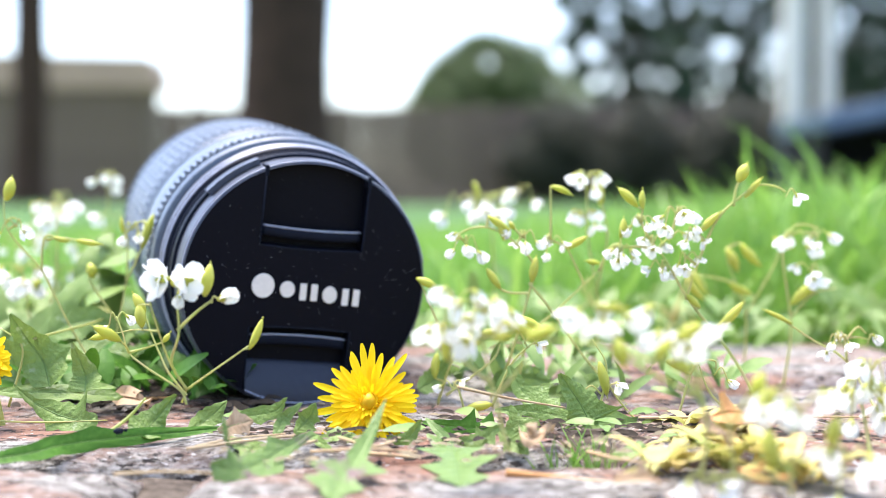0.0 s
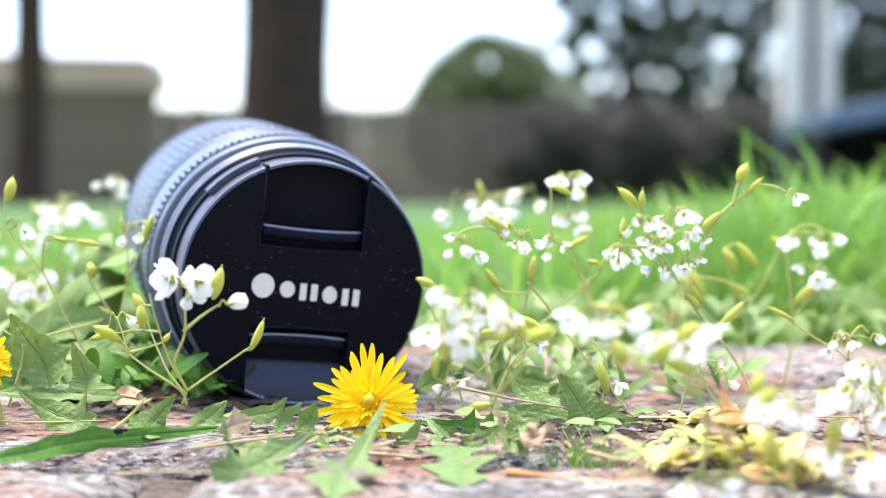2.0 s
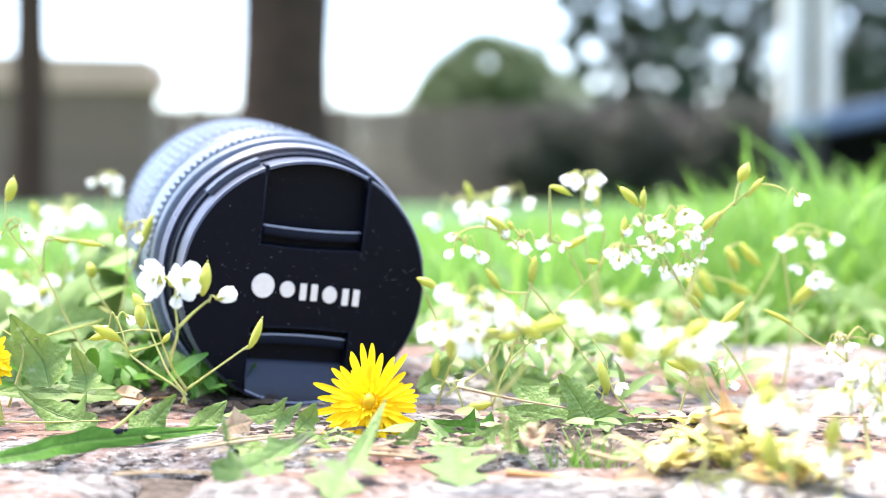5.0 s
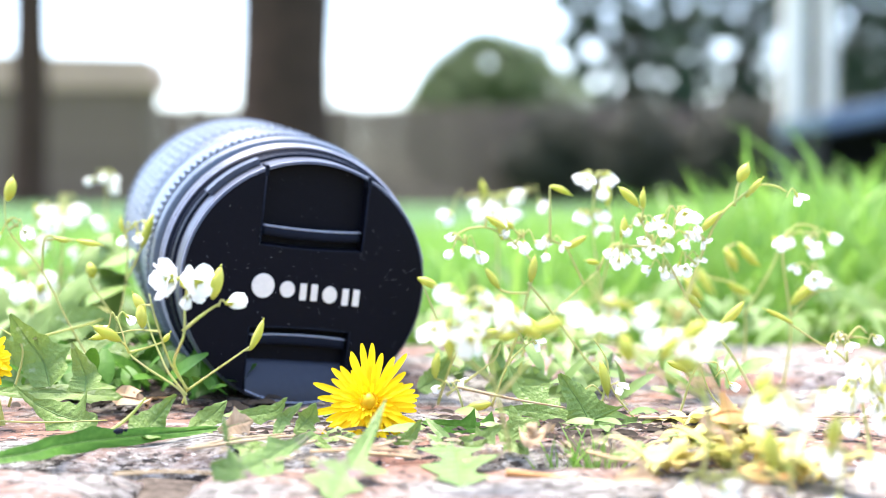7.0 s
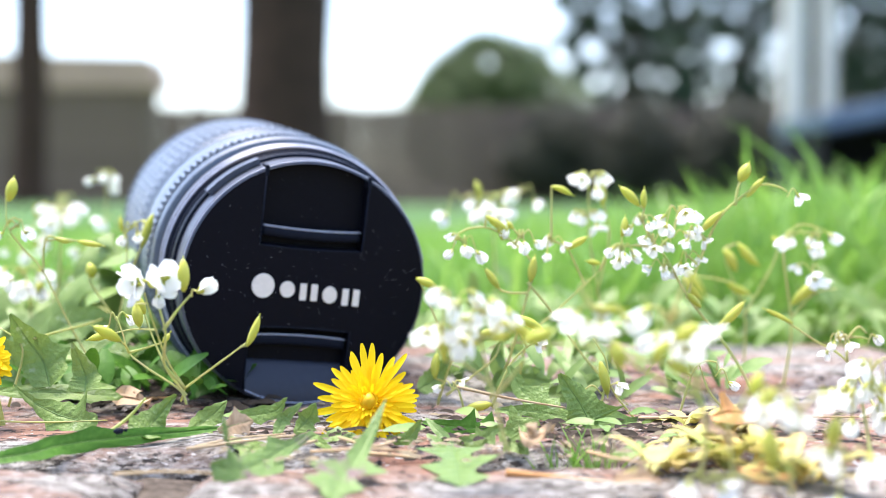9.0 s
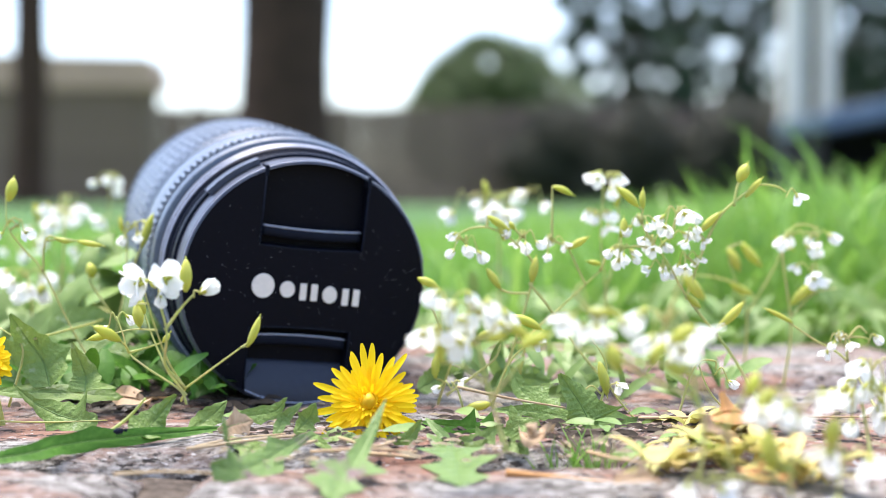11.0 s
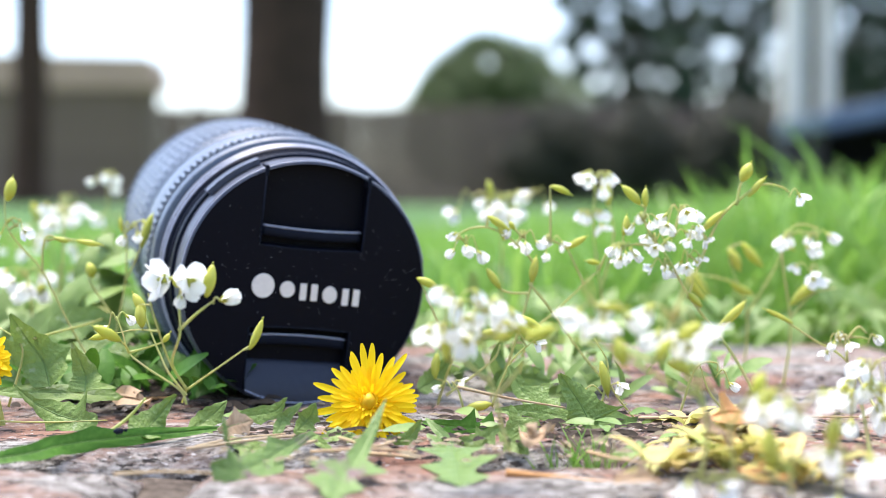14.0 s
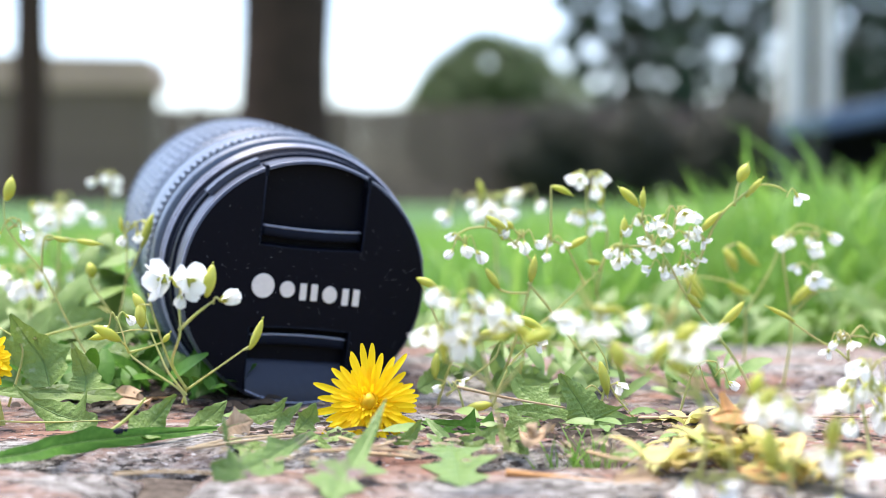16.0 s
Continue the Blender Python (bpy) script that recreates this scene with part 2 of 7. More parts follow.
closing_wall()
bm = bmesh.new()
bmesh.ops.create_grid(bm, x_segments=60, y_segments=60, size=1)
for v in bm.verts:
    sx, sy = v.co.x, v.co.y
    v.co = Vector((math.copysign(abs(sx) ** 5, sx) * 400 + sx * 0.5, math.copysign(abs(sy) ** 5, sy) * 400 + sy * 0.5 + 0.3, 0))
    v.co.z = -0.012 + 0.003 * noise.noise(v.co * 9) - (0.004 if v.co.y < 0.45 else 0)
ground = new("ground", mesh("ground", bm, TURF))
tagged(ground, "flat green lawn ground reaching the horizon", "ground", kind="structure")
bm = bmesh.new()
bmesh.ops.create_grid(bm, x_segments=160, y_segments=60, size=1)
for v in bm.verts:
    v.co = Vector((v.co.x * 0.6, v.co.y * 0.36 + 0.10, 0))
    v.co.z = -0.0065 + 0.0035 * noise.noise(v.co * 45) + 0.002 * noise.noise(v.co * 160)
soil = new("soil_bed", mesh("soil_bed", bm, SOIL))
tagged(soil, "grey dry soil bed in the joints of the paving", "soil", kind="structure")

pavement = thing("pavement", pose(0, 0, 0), "old weathered brick paving with grassy joints", "paving")
tagged(pavement, kind="structure")
brick_meshes = []
for k in range(6):
    bm = bmesh.new()
    rnd = random.Random(40 + k)
    nx, ny = 30, 14
    rows = []
    for j in range(ny + 1):
        row = []
        for i in range(nx + 1):
            u, v = i / nx, j / ny
            e = min(u * 0.2, (1 - u) * 0.2, v * 0.088, (1 - v) * 0.088)
            drop = 0.004 * max(0, 1 - e / 0.004) ** 2
            p = Vector((u * 0.2 - 0.1, v * 0.088 - 0.044, 0))
            rough = noise.noise(p * 60 + Vector((k * 9, 0, 0))) * 0.0011 + noise.noise(p * 220 + Vector((k * 9, 3, 0))) * 0.0005
            wob = 0.002 * noise.noise(p * 40 + Vector((k * 5, 7, 0)))
            row.append(bm.verts.new((p.x * (1 - 0.01 * (e == 0)) + wob * (e < 0.003), p.y + wob * (e < 0.003), rough - drop)))
        rows.append(row)
    for a, b in zip(rows, rows[1:]):
        for i in range(nx):
            bm.faces.new((a[i], a[i + 1], b[i + 1], b[i]))
    rim = [e for e in bm.edges if e.is_boundary]
    ex = bmesh.ops.extrude_edge_only(bm, edges=rim)
    for v in ex["geom"]:
        if isinstance(v, bmesh.types.BMVert):
            v.co.z = -0.05
    bmesh.ops.recalc_face_normals(bm, faces=bm.faces[:])
    brick_meshes.append(mesh("brick", bm, BRICK))
rnd = random.Random(5)
for row, y in enumerate((-0.05, 0.048, 0.146, 0.206, 0.301, 0.394)):
    if row == 2:
        continue
    for col in range(-3, 4):
        x = col * 0.208 + (0.05 if row % 2 else -0.07)
        rise = 0.0 if row != 5 or col not in (-1, 0) else 0.003
        part("brick", rnd.choice(brick_meshes), BRICK, pavement,
             at=pose(x, y, rise + rnd.uniform(-0.0012, 0.0002), rnd.uniform(-0.5, 0.5), rnd.uniform(-0.4, 0.4), rnd.uniform(-0.7, 0.7)))


# ---- lens ----
def camera_lens():
    """Tele zoom lens lying on its side; local y runs from the cap's face to the mount."""
    turn = Matrix(((0.9487, -0.3141, 0.0368), (0.3162, 0.9423, -0.1105), (0.0, 0.1165, 0.9932)))
    m = Matrix.Translation(LENS_AT) @ pose(0, 0, 0, -0.8, 0, -0.6) @ turn.to_4x4() @ pose(0, 0, 0, 0, LENS_ROLL, 0)
    lens = thing("camera_lens", m, "black telephoto zoom camera lens lying capped on brick paving", "lens")
    front = [(0.0105, 0.0300), (0.0098, 0.0314), (0.0100, 0.0320), (0.0122, 0.0322), (0.0128, 0.0314), (0.0140, 0.0314), (0.0142, 0.0322),
             (0.0156, 0.0324), (0.0158, 0.0330), (0.0166, 0.0336), (0.0172, 0.0337), (0.0196, 0.0337), (0.0199, 0.0331), (0.0207, 0.0331), (0.0210, 0.0337),
             (0.0238, 0.0338), (0.0242, 0.0330), (0.0265, 0.0330)]
    part("front_barrel", lathe(bmesh.new(), front, 144), GLOSS, lens, crisp=28)
    # highlight lines on the barrel, painted as pale ridges
    for s0, r in ((0.0165, 0.0336), (0.0211, 0.0337)):
        part("bright_ridge", lathe(bmesh.new(), [(s0 - 0.0002, r - 0.0002), (s0, r + 0.00025), (s0 + 0.0002, r + 0.0001), (s0 + 0.0003, r - 0.0002)], 144), EDGE_GLINT, lens,
             "fine ridge coloured pale as a catch of light")
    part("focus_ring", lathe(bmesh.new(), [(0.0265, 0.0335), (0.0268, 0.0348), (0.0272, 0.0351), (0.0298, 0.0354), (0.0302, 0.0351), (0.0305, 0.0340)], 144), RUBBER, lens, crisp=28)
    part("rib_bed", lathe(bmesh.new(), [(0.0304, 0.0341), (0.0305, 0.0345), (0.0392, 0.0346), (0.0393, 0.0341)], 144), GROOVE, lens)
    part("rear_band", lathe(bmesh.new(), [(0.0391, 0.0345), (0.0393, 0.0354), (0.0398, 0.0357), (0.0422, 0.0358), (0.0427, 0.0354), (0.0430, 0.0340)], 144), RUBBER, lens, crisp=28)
    bm = bmesh.new()
    for k in range(110):
        box(bm, -0.00050, 0.00050, 0.0312, 0.0388, 0.0342, 0.0358)
        bmesh.ops.rotate(bm, verts=bm.verts[-8:], cent=(0, 0, 0), matrix=Matrix.Rotation(math.tau * k / 110, 3, "Y"))
    for k in range(220):
        box(bm, -0.00028, 0.00028, 0.0297, 0.0303, 0.0350, 0.0356)
        bmesh.ops.rotate(bm, verts=bm.verts[-8:], cent=(0, 0, 0), matrix=Matrix.Rotation(math.tau * k / 220, 3, "Y"))
    part("fine_ribs", bm, RUBBER, lens, smooth=False)
    part("middle_barrel", lathe(bmesh.new(), [(0.0430, 0.0335), (0.0432, 0.0348), (0.0436, 0.0351), (0.0480, 0.0354), (0.0545, 0.0355), (0.0556, 0.0352), (0.0558, 0.0340), (0.0570, 0.0340)], 144), RUBBER, lens, crisp=28)
    part("zoom_ring", lathe(bmesh.new(), [(0.0570, 0.0342), (0.0572, 0.0356), (0.0576, 0.0359), (0.0600, 0.0360), (0.0605, 0.0356), (0.1100, 0.0358), (0.1105, 0.0366),
                                          (0.1125, 0.0365), (0.1127, 0.0350)], 144), RUBBER, lens, crisp=28)
    rib = bmesh.new()
    box(rib, -0.00090, 0.00090, -0.0049, 0.0049, 0.0350, 0.0365, bevel=0.0003)
    rib = mesh("grip_rib", rib, RUBBER, False)
    for row in range(4):
        for k in range(84):
            part("grip_rib", rib, RUBBER, lens, at=pose(0, 0.0665 + row * 0.0118, 0, 0, 360 * k / 84, 0))
    part("rear_barrel", lathe(bmesh.new(), [(0.1127, 0.0345), (0.1130, 0.0360), (0.1190, 0.0355), (0.1210, 0.0335), (0.1220, 0.0315), (0.1280, 0.0310), (0.1285, 0.0)]), GLOSS, lens)

    # cap: a face with two pinch recesses and raised pale marks
    cap = part("lens_cap", lathe(bmesh.new(), [(0.0095, 0.0312), (0.0028, 0.0311), (0.0012, 0.0310), (0.0004, 0.0307), (0.0, 0.0302)]), RIM_SHEEN, lens,
               "round matt black pinch lens cap with fine dust")
    face = bmesh.new()
    n = 128

    def recess(x, z):
        """Depth of the face at a point: two pockets at the top and at the bottom."""
        if CAP_TOP[0] < x < CAP_TOP[1] and z > CAP_TOP[2] or CAP_LOW[0] < x < CAP_LOW[1] and z < CAP_LOW[2]:
            return 0.0042
        return 0.0
    step = 0.0604 / n
    grid = {}

    def vert(i, j):
        if (i, j) not in grid:
            x, z = -0.0302 + i * step, -0.0302 + j * step
            r = math.hypot(x, z)
            if r > 0.0302:
                x, z = x * 0.0302 / r, z * 0.0302 / r
            deep = recess(x, z)
            bow = 0.0007 * max(0, 1 - (x / 0.0155) ** 2) * max(0, 1 - abs(abs(z) - 0.0102) / 0.006)
            grid[i, j] = face.verts.new((x, deep, z - math.copysign(bow, z)))
        return grid[i, j]
    for i in range(n):
        for j in range(n):
            cx, cz = -0.0302 + (i + 0.5) * step, -0.0302 + (j + 0.5) * step
            if math.hypot(cx, cz) < 0.0303:
                face.faces.new((vert(i, j), vert(i, j + 1), vert(i + 1, j + 1), vert(i + 1, j)))
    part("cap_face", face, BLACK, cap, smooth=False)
    # pinch tabs and, across each pocket, a pale tube painting the lip's sky glint
    for z0, z1, y0, tag in ((CAP_TOP[2] + 0.0020, CAP_TOP[2] + 0.0046, 0.0012, 1), (CAP_LOW[2] - 0.0046, CAP_LOW[2] - 0.0020, 0.0012, -1)):
        bm = bmesh.new()
        x0, x1 = (CAP_TOP if tag > 0 else CAP_LOW)[:2]
        rows = []
        for k in range(21):
            x = x0 + 0.0006 + (x1 - x0 - 0.0012) * k / 20
            bow = -tag * 0.0006 * (1 - ((x - (x0 + x1) / 2) / 0.0135) ** 2)
            rows.append([bm.verts.new((x, y, z + bow)) for y, z in ((0.0042, z0), (y0 + 0.0004, z0), (y0, z0 + 0.0004), (y0, z1 - 0.0004), (y0 + 0.0004, z1), (0.0042, z1))])
        for a, b in zip(rows, rows[1:]):
            for i in range(5):
                bm.faces.new((a[i], b[i], b[i + 1], a[i + 1]))
        bm.faces.new(rows[0][::-1])
        bm.faces.new(rows[-1])
        bmesh.ops.recalc_face_normals(bm, faces=bm.faces[:])
        part("pinch_tab", bm, GLOSS, cap)
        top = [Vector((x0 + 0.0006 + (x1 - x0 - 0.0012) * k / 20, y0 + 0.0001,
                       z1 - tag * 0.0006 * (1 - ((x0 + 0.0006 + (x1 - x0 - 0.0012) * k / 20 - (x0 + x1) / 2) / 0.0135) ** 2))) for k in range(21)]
        part("tab_edge", tube(bmesh.new(), top, lambda s: 0.00026, 6), EDGE_GLINT, cap)
    # sloping floor of the lower pocket, its skylight put into a paler colour
    bm = bmesh.new()
    rows = []
    for k in range(21):
        x = CAP_LOW[0] + 0.0004 + (CAP_LOW[1] - CAP_LOW[0] - 0.0008) * k / 20
        edge = -math.sqrt(0.0304 ** 2 - x * x)
        rows.append([bm.verts.new((x, y, z)) for y, z in ((0.0040, CAP_LOW[2] - 0.0085), (0.0030, CAP_LOW[2] - 0.0095), (-0.0005, edge + 0.0010), (-0.0006, edge), (0.0030, edge - 0.0004))])
    for a, b in zip(rows, rows[1:]):
        for i in range(4):
            bm.faces.new((a[i], a[i + 1], b[i + 1], b[i]))
    bmesh.ops.recalc_face_normals(bm, faces=bm.faces[:])
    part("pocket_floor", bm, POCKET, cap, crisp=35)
    # pale tube painting the highlight on the pocket's bottom lip
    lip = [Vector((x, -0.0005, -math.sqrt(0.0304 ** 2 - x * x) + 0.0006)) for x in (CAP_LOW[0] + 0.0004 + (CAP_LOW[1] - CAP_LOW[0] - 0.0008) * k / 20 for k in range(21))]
    part("pocket_lip", tube(bmesh.new(), lip, lambda s: 0.00022, 6), EDGE_GLINT, cap)
    # five plain raised marks in place of the maker's name: ovals and pairs of bars
    for x, w, z, h, kind in LENS_MARKS:
        bm = bmesh.new()
        if kind == "oval":
            rim = [(x + math.cos(math.tau * k / 36) * w / 2, z + math.sin(math.tau * k / 36) * h / 2) for k in range(36)]
            low, top = [bm.verts.new((u, 0.0002, v)) for u, v in rim], [bm.verts.new((x + (u - x) * 0.95, -0.0004, z + (v - z) * 0.95)) for u, v in rim]
            for k in range(36):
                bm.faces.new((low[k], low[(k + 1) % 36], top[(k + 1) % 36], top[k]))
            bm.faces.new(top)
        else:
            for u in (-0.29, 0.29):
                box(bm, x + u * w - 0.17 * w, x + u * w + 0.17 * w, -0.0004, 0.0002, z - h / 2, z + h / 2, bevel=0.0001)
        bmesh.ops.recalc_face_normals(bm, faces=bm.faces[:])
        part("pale_mark", bm, SILVER, cap, "plain pale silver raised mark", smooth=False)
    # rounded pocket edges and settled dust
    for (x0, x1, z0), way in ((CAP_TOP, 1), (CAP_LOW, -1)):
        rim = math.sqrt(0.0300 ** 2 - x0 * x0) * way
        pts = [Vector((x0, 0.0001, rim))] + [Vector((x0 + (x1 - x0) * k / 16, 0.0001, z0 - way * 0.0007 * max(0, 1 - ((x0 + (x1 - x0) * k / 16) / 0.0155) ** 2))) for k in range(17)]
        pts.append(Vector((x1, 0.0001, math.sqrt(0.0300 ** 2 - x1 * x1) * way)))
        part("pocket_edge", tube(bmesh.new(), pts, lambda s: 0.00022, 6), GLOSS, cap)
    rnd = random.Random(77)
    bm = bmesh.new()
    for k in range(420):
        r, a = 0.029 * rnd.random() ** 0.5, rnd.uniform(0, math.tau)
        x, z = r * math.cos(a), r * math.sin(a)
        if recess(x, z) or (k % 3 and abs(z - 0.003) > 0.009):
            continue
        q = 0.000025 + 0.00006 * rnd.random() ** 3
        box(bm, x - q, x + q, -0.0001, 0.0001, z - q * 0.8, z + q * 0.8)
    tagged(part("dust", bm, DUST, cap, "pale dust specks", smooth=False), kind="stuff")
    # upper rim's highlight, painted as a thin pale arc
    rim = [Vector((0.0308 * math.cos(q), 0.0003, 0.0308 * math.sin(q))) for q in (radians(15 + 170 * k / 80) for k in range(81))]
    part("rim_edge", tube(bmesh.new(), rim, lambda s: 0.00016, 5), EDGE_GLINT, cap)
    # notch posts where the upper pocket cuts the rim
    for x in CAP_TOP[:2]:
        bm = bmesh.new()
        z = math.sqrt(0.0306 ** 2 - x * x)
        box(bm, x - 0.0005, x + 0.0005, -0.0002, 0.0055, z - 0.0018, z + 0.0009, bevel=0.0002)
        part("notch_post", bm, GLOSS, cap, smooth=False)
    # bayonet ramps seen round the cap's rim
    for a in (-50, 160):
        bm = bmesh.new()
        for k in range(13):
            q = radians(a + 2 * k)
            box(bm, -0.0007, 0.0007, 0.0060, 0.0108, 0.0314, 0.0328, m=None)
            bmesh.ops.rotate(bm, verts=bm.verts[-8:], cent=(0, 0, 0), matrix=Matrix.Rotation(q, 3, "Y"))
        part("rim_rib", bm, RIM_SHEEN, lens, smooth=False)
    return lens


LENS_AT, LENS_ROLL = (-0.0341, 0.3190, 0.0301), 5.0
CAP_TOP, CAP_LOW = (-0.0125, 0.0135, 0.0096), (-0.0130, 0.0125, -0.0115)
LENS_MARKS = [(-0.0106, 0.0058, -0.0008, 0.0062, "oval"), (-0.0045, 0.0038, -0.0013, 0.0042, "oval"), (0.0009, 0.0048, -0.0017, 0.0042, "bars"),
              (0.0063, 0.0038, -0.0020, 0.0044, "oval"), (0.0117, 0.0048, -0.0023, 0.0042, "bars")]
camera_lens()

# ---- plants ----


def ball(bm, centre, axis, length, radius, rings=5, sides=7, curve=0.0):
    """A spindle-shaped body along axis from centre."""
    axis = Vector(axis).normalized()
    bend = axis.cross(Vector((0.3, 0.9, 0.2))).normalized() * curve
    line = [Vector(centre) + axis * length * i / (rings + 1) + bend * length * math.sin(math.pi * i / (rings + 1)) for i in range(rings + 2)]
    return tube(bm, line, lambda s: max(0.06, math.sin(math.pi * (0.04 + 0.92 * s)) ** 0.7) * radius, sides)


def petal_mesh(size, spread, seed):
    """Four notched petals of one nodding flower, hanging along -z."""
    rnd = random.Random(seed)
    bm = bmesh.new()
    for k in range(4):
        turn = Matrix.Rotation(math.tau * k / 4 + rnd.uniform(-0.25, 0.25), 3, "Z") @ Matrix.Rotation(radians(spread + rnd.uniform(-10, 10)), 3, "Y")
        rows = []
        for i in range(7):
            s = i / 6
            w = size * 0.36 * max(0.16, math.sqrt(max(0.0, 1 - ((s - 0.60) / 0.52) ** 2)))
            row = []
            for e in (-1, -0.5, 0, 0.5, 1):
                notch = size * 0.13 * abs(e) ** 2 * (s > 0.9)
                row.append(bm.verts.new(turn @ Vector((0.10 * size * (1 - abs(e)) - 0.10 * size * s * s * 0.5, w * e, -s * size + notch))))
            rows.append(row)
        for a, b in zip(rows, rows[1:]):
            for i in range(4):
                bm.faces.new((a[i], a[i + 1], b[i + 1], b[i]))
    return bm


FLOWERS = [(mesh("petals", petal_mesh(0.0046, spread, 3 + k), PETAL)) for k, spread in enumerate((12, 20, 30, 44, 16))]
bm = bmesh.new()
ball(bm, (0, 0, 0.0004), (0, 0, -1), 0.0018, 0.0006)
for k in range(4):
    a = math.tau * (k + 0.5) / 4
    ball(bm, (0, 0, 0), (0.5 * math.cos(a), 0.5 * math.sin(a), -1), 0.0019, 0.00045, 3, 5)
CALYX = mesh("calyx", bm, POD)


def flower(parent, at, size, kind):
    f = part("flower", CALYX, POD, parent, at=at @ Matrix.Diagonal((size, size, size, 1)))
    part("petals", FLOWERS[kind % 5], PETAL, f)


def whitlow(base, stems, pods, heads, thick=0.0005, seed=1, label="flowering whitlow grass with white nodding flowers and green pods", parent=None, name="whitlow_grass"):
    """One plant: stems, each pod, and heads of nodding four-petalled flowers on thin stalks."""
    rnd = random.Random(seed)
    b = Vector(base)
    if parent is None:
        root = thing(name, Matrix.Translation(b), label, "wild flower", "white wild flowers in the paving")
    else:
        root = new(name)
        root.empty_display_size = 0.005
        root.parent, root.matrix_basis = parent, Matrix.Translation(b - parent.matrix_basis.translation)
    for pts in stems:
        bm = bmesh.new()
        tube(bm, spline([Vector(p) - b for p in pts], 8), lambda s: thick * (1.15 - 0.5 * s))
        part("stem", bm, STEM, root)
    for p0, p1, wide in pods:
        bm = bmesh.new()
        p0, p1 = Vector(p0) - b, Vector(p1) - b
        ball(bm, p0, p1 - p0, (p1 - p0).length, wide / 2, 7, 8, rnd.uniform(-0.06, 0.06))
        ball(bm, p1, p1 - p0, 0.0007, 0.00018, 2, 5)
        part("seed_pod", bm, POD, root)
    for centre, count, size, *aims in heads:
        c = Vector(centre) - b
        for aim in aims:
            aim = Vector(aim)
            tip = c + Vector((aim.x, aim.y, 0)) * 0.0020 * size
            bm = bmesh.new()
            tube(bm, spline([c + Vector((0, 0, -0.0008)), c + Vector((aim.x * 0.0006, 0, 0.0006)), tip], 5), lambda s: 0.00022, 5)
            part("flower_stalk", bm, STEM, root)
            flower(root, Matrix.Translation(tip) @ Vector((aim.x * 0.4, aim.y, aim.z)).to_track_quat("-Z", "Y").to_matrix().to_4x4() @ pose(0, 0, 0, 0, 0, rnd.uniform(0, 90)), size, 3 if size > 1.1 else 4)
        for k in range(0 if aims else count):
            a = math.tau * (k + rnd.uniform(-0.25, 0.25)) / max(count, 2)
            reach = size * rnd.uniform(0.55, 1.25) * 0.0044
            out = Vector((math.cos(a), 0.8 * math.sin(a), 0))
            tip = c + out * reach + Vector((0, 0, rnd.uniform(-0.0050, 0.0026) * size))
            bm = bmesh.new()
            tube(bm, spline([c + Vector((0, 0, -0.001)), c + out * reach * 0.55 + Vector((0, 0, 0.0015 * size)), tip], 5), lambda s: 0.00018, 5)
            part("flower_stalk", bm, STEM, root)
            lean = Vector((out.x * rnd.uniform(0.2, 1.3), out.y * rnd.uniform(0.2, 1.3) - 0.25, rnd.uniform(-1.2, -0.45))).to_track_quat("-Z", "Y").to_matrix().to_4x4()
            flower(root, Matrix.Translation(tip) @ lean @ pose(0, 0, 0, 0, 0, rnd.uniform(0, 90)), size * rnd.uniform(0.85, 1.15), rnd.randrange(5))
    return root


def leaf(points, width, lobes=0, mat=None, seed=1, label="green jagged dandelion leaf lying on the paving", name="dandelion_leaf", **more):
    b = Vector(points[0])
    root = new(name, mesh(name, leaf_mesh([Vector(p) - b for p in points], width, lobes, seed=seed, **more), mat or LEAF))
    root.location = b
    line = spline([Vector(p) - b for p in points], 10)
    bm = bmesh.new()
    tube(bm, [q + Vector((0, 0, 0.0002)) for q in line], lambda s: 0.0004 * (1.1 - s), 5)
    part("midrib", bm, mat or LEAF, root)
    return tagged(root, label, "leaf", "leaves on the paving")


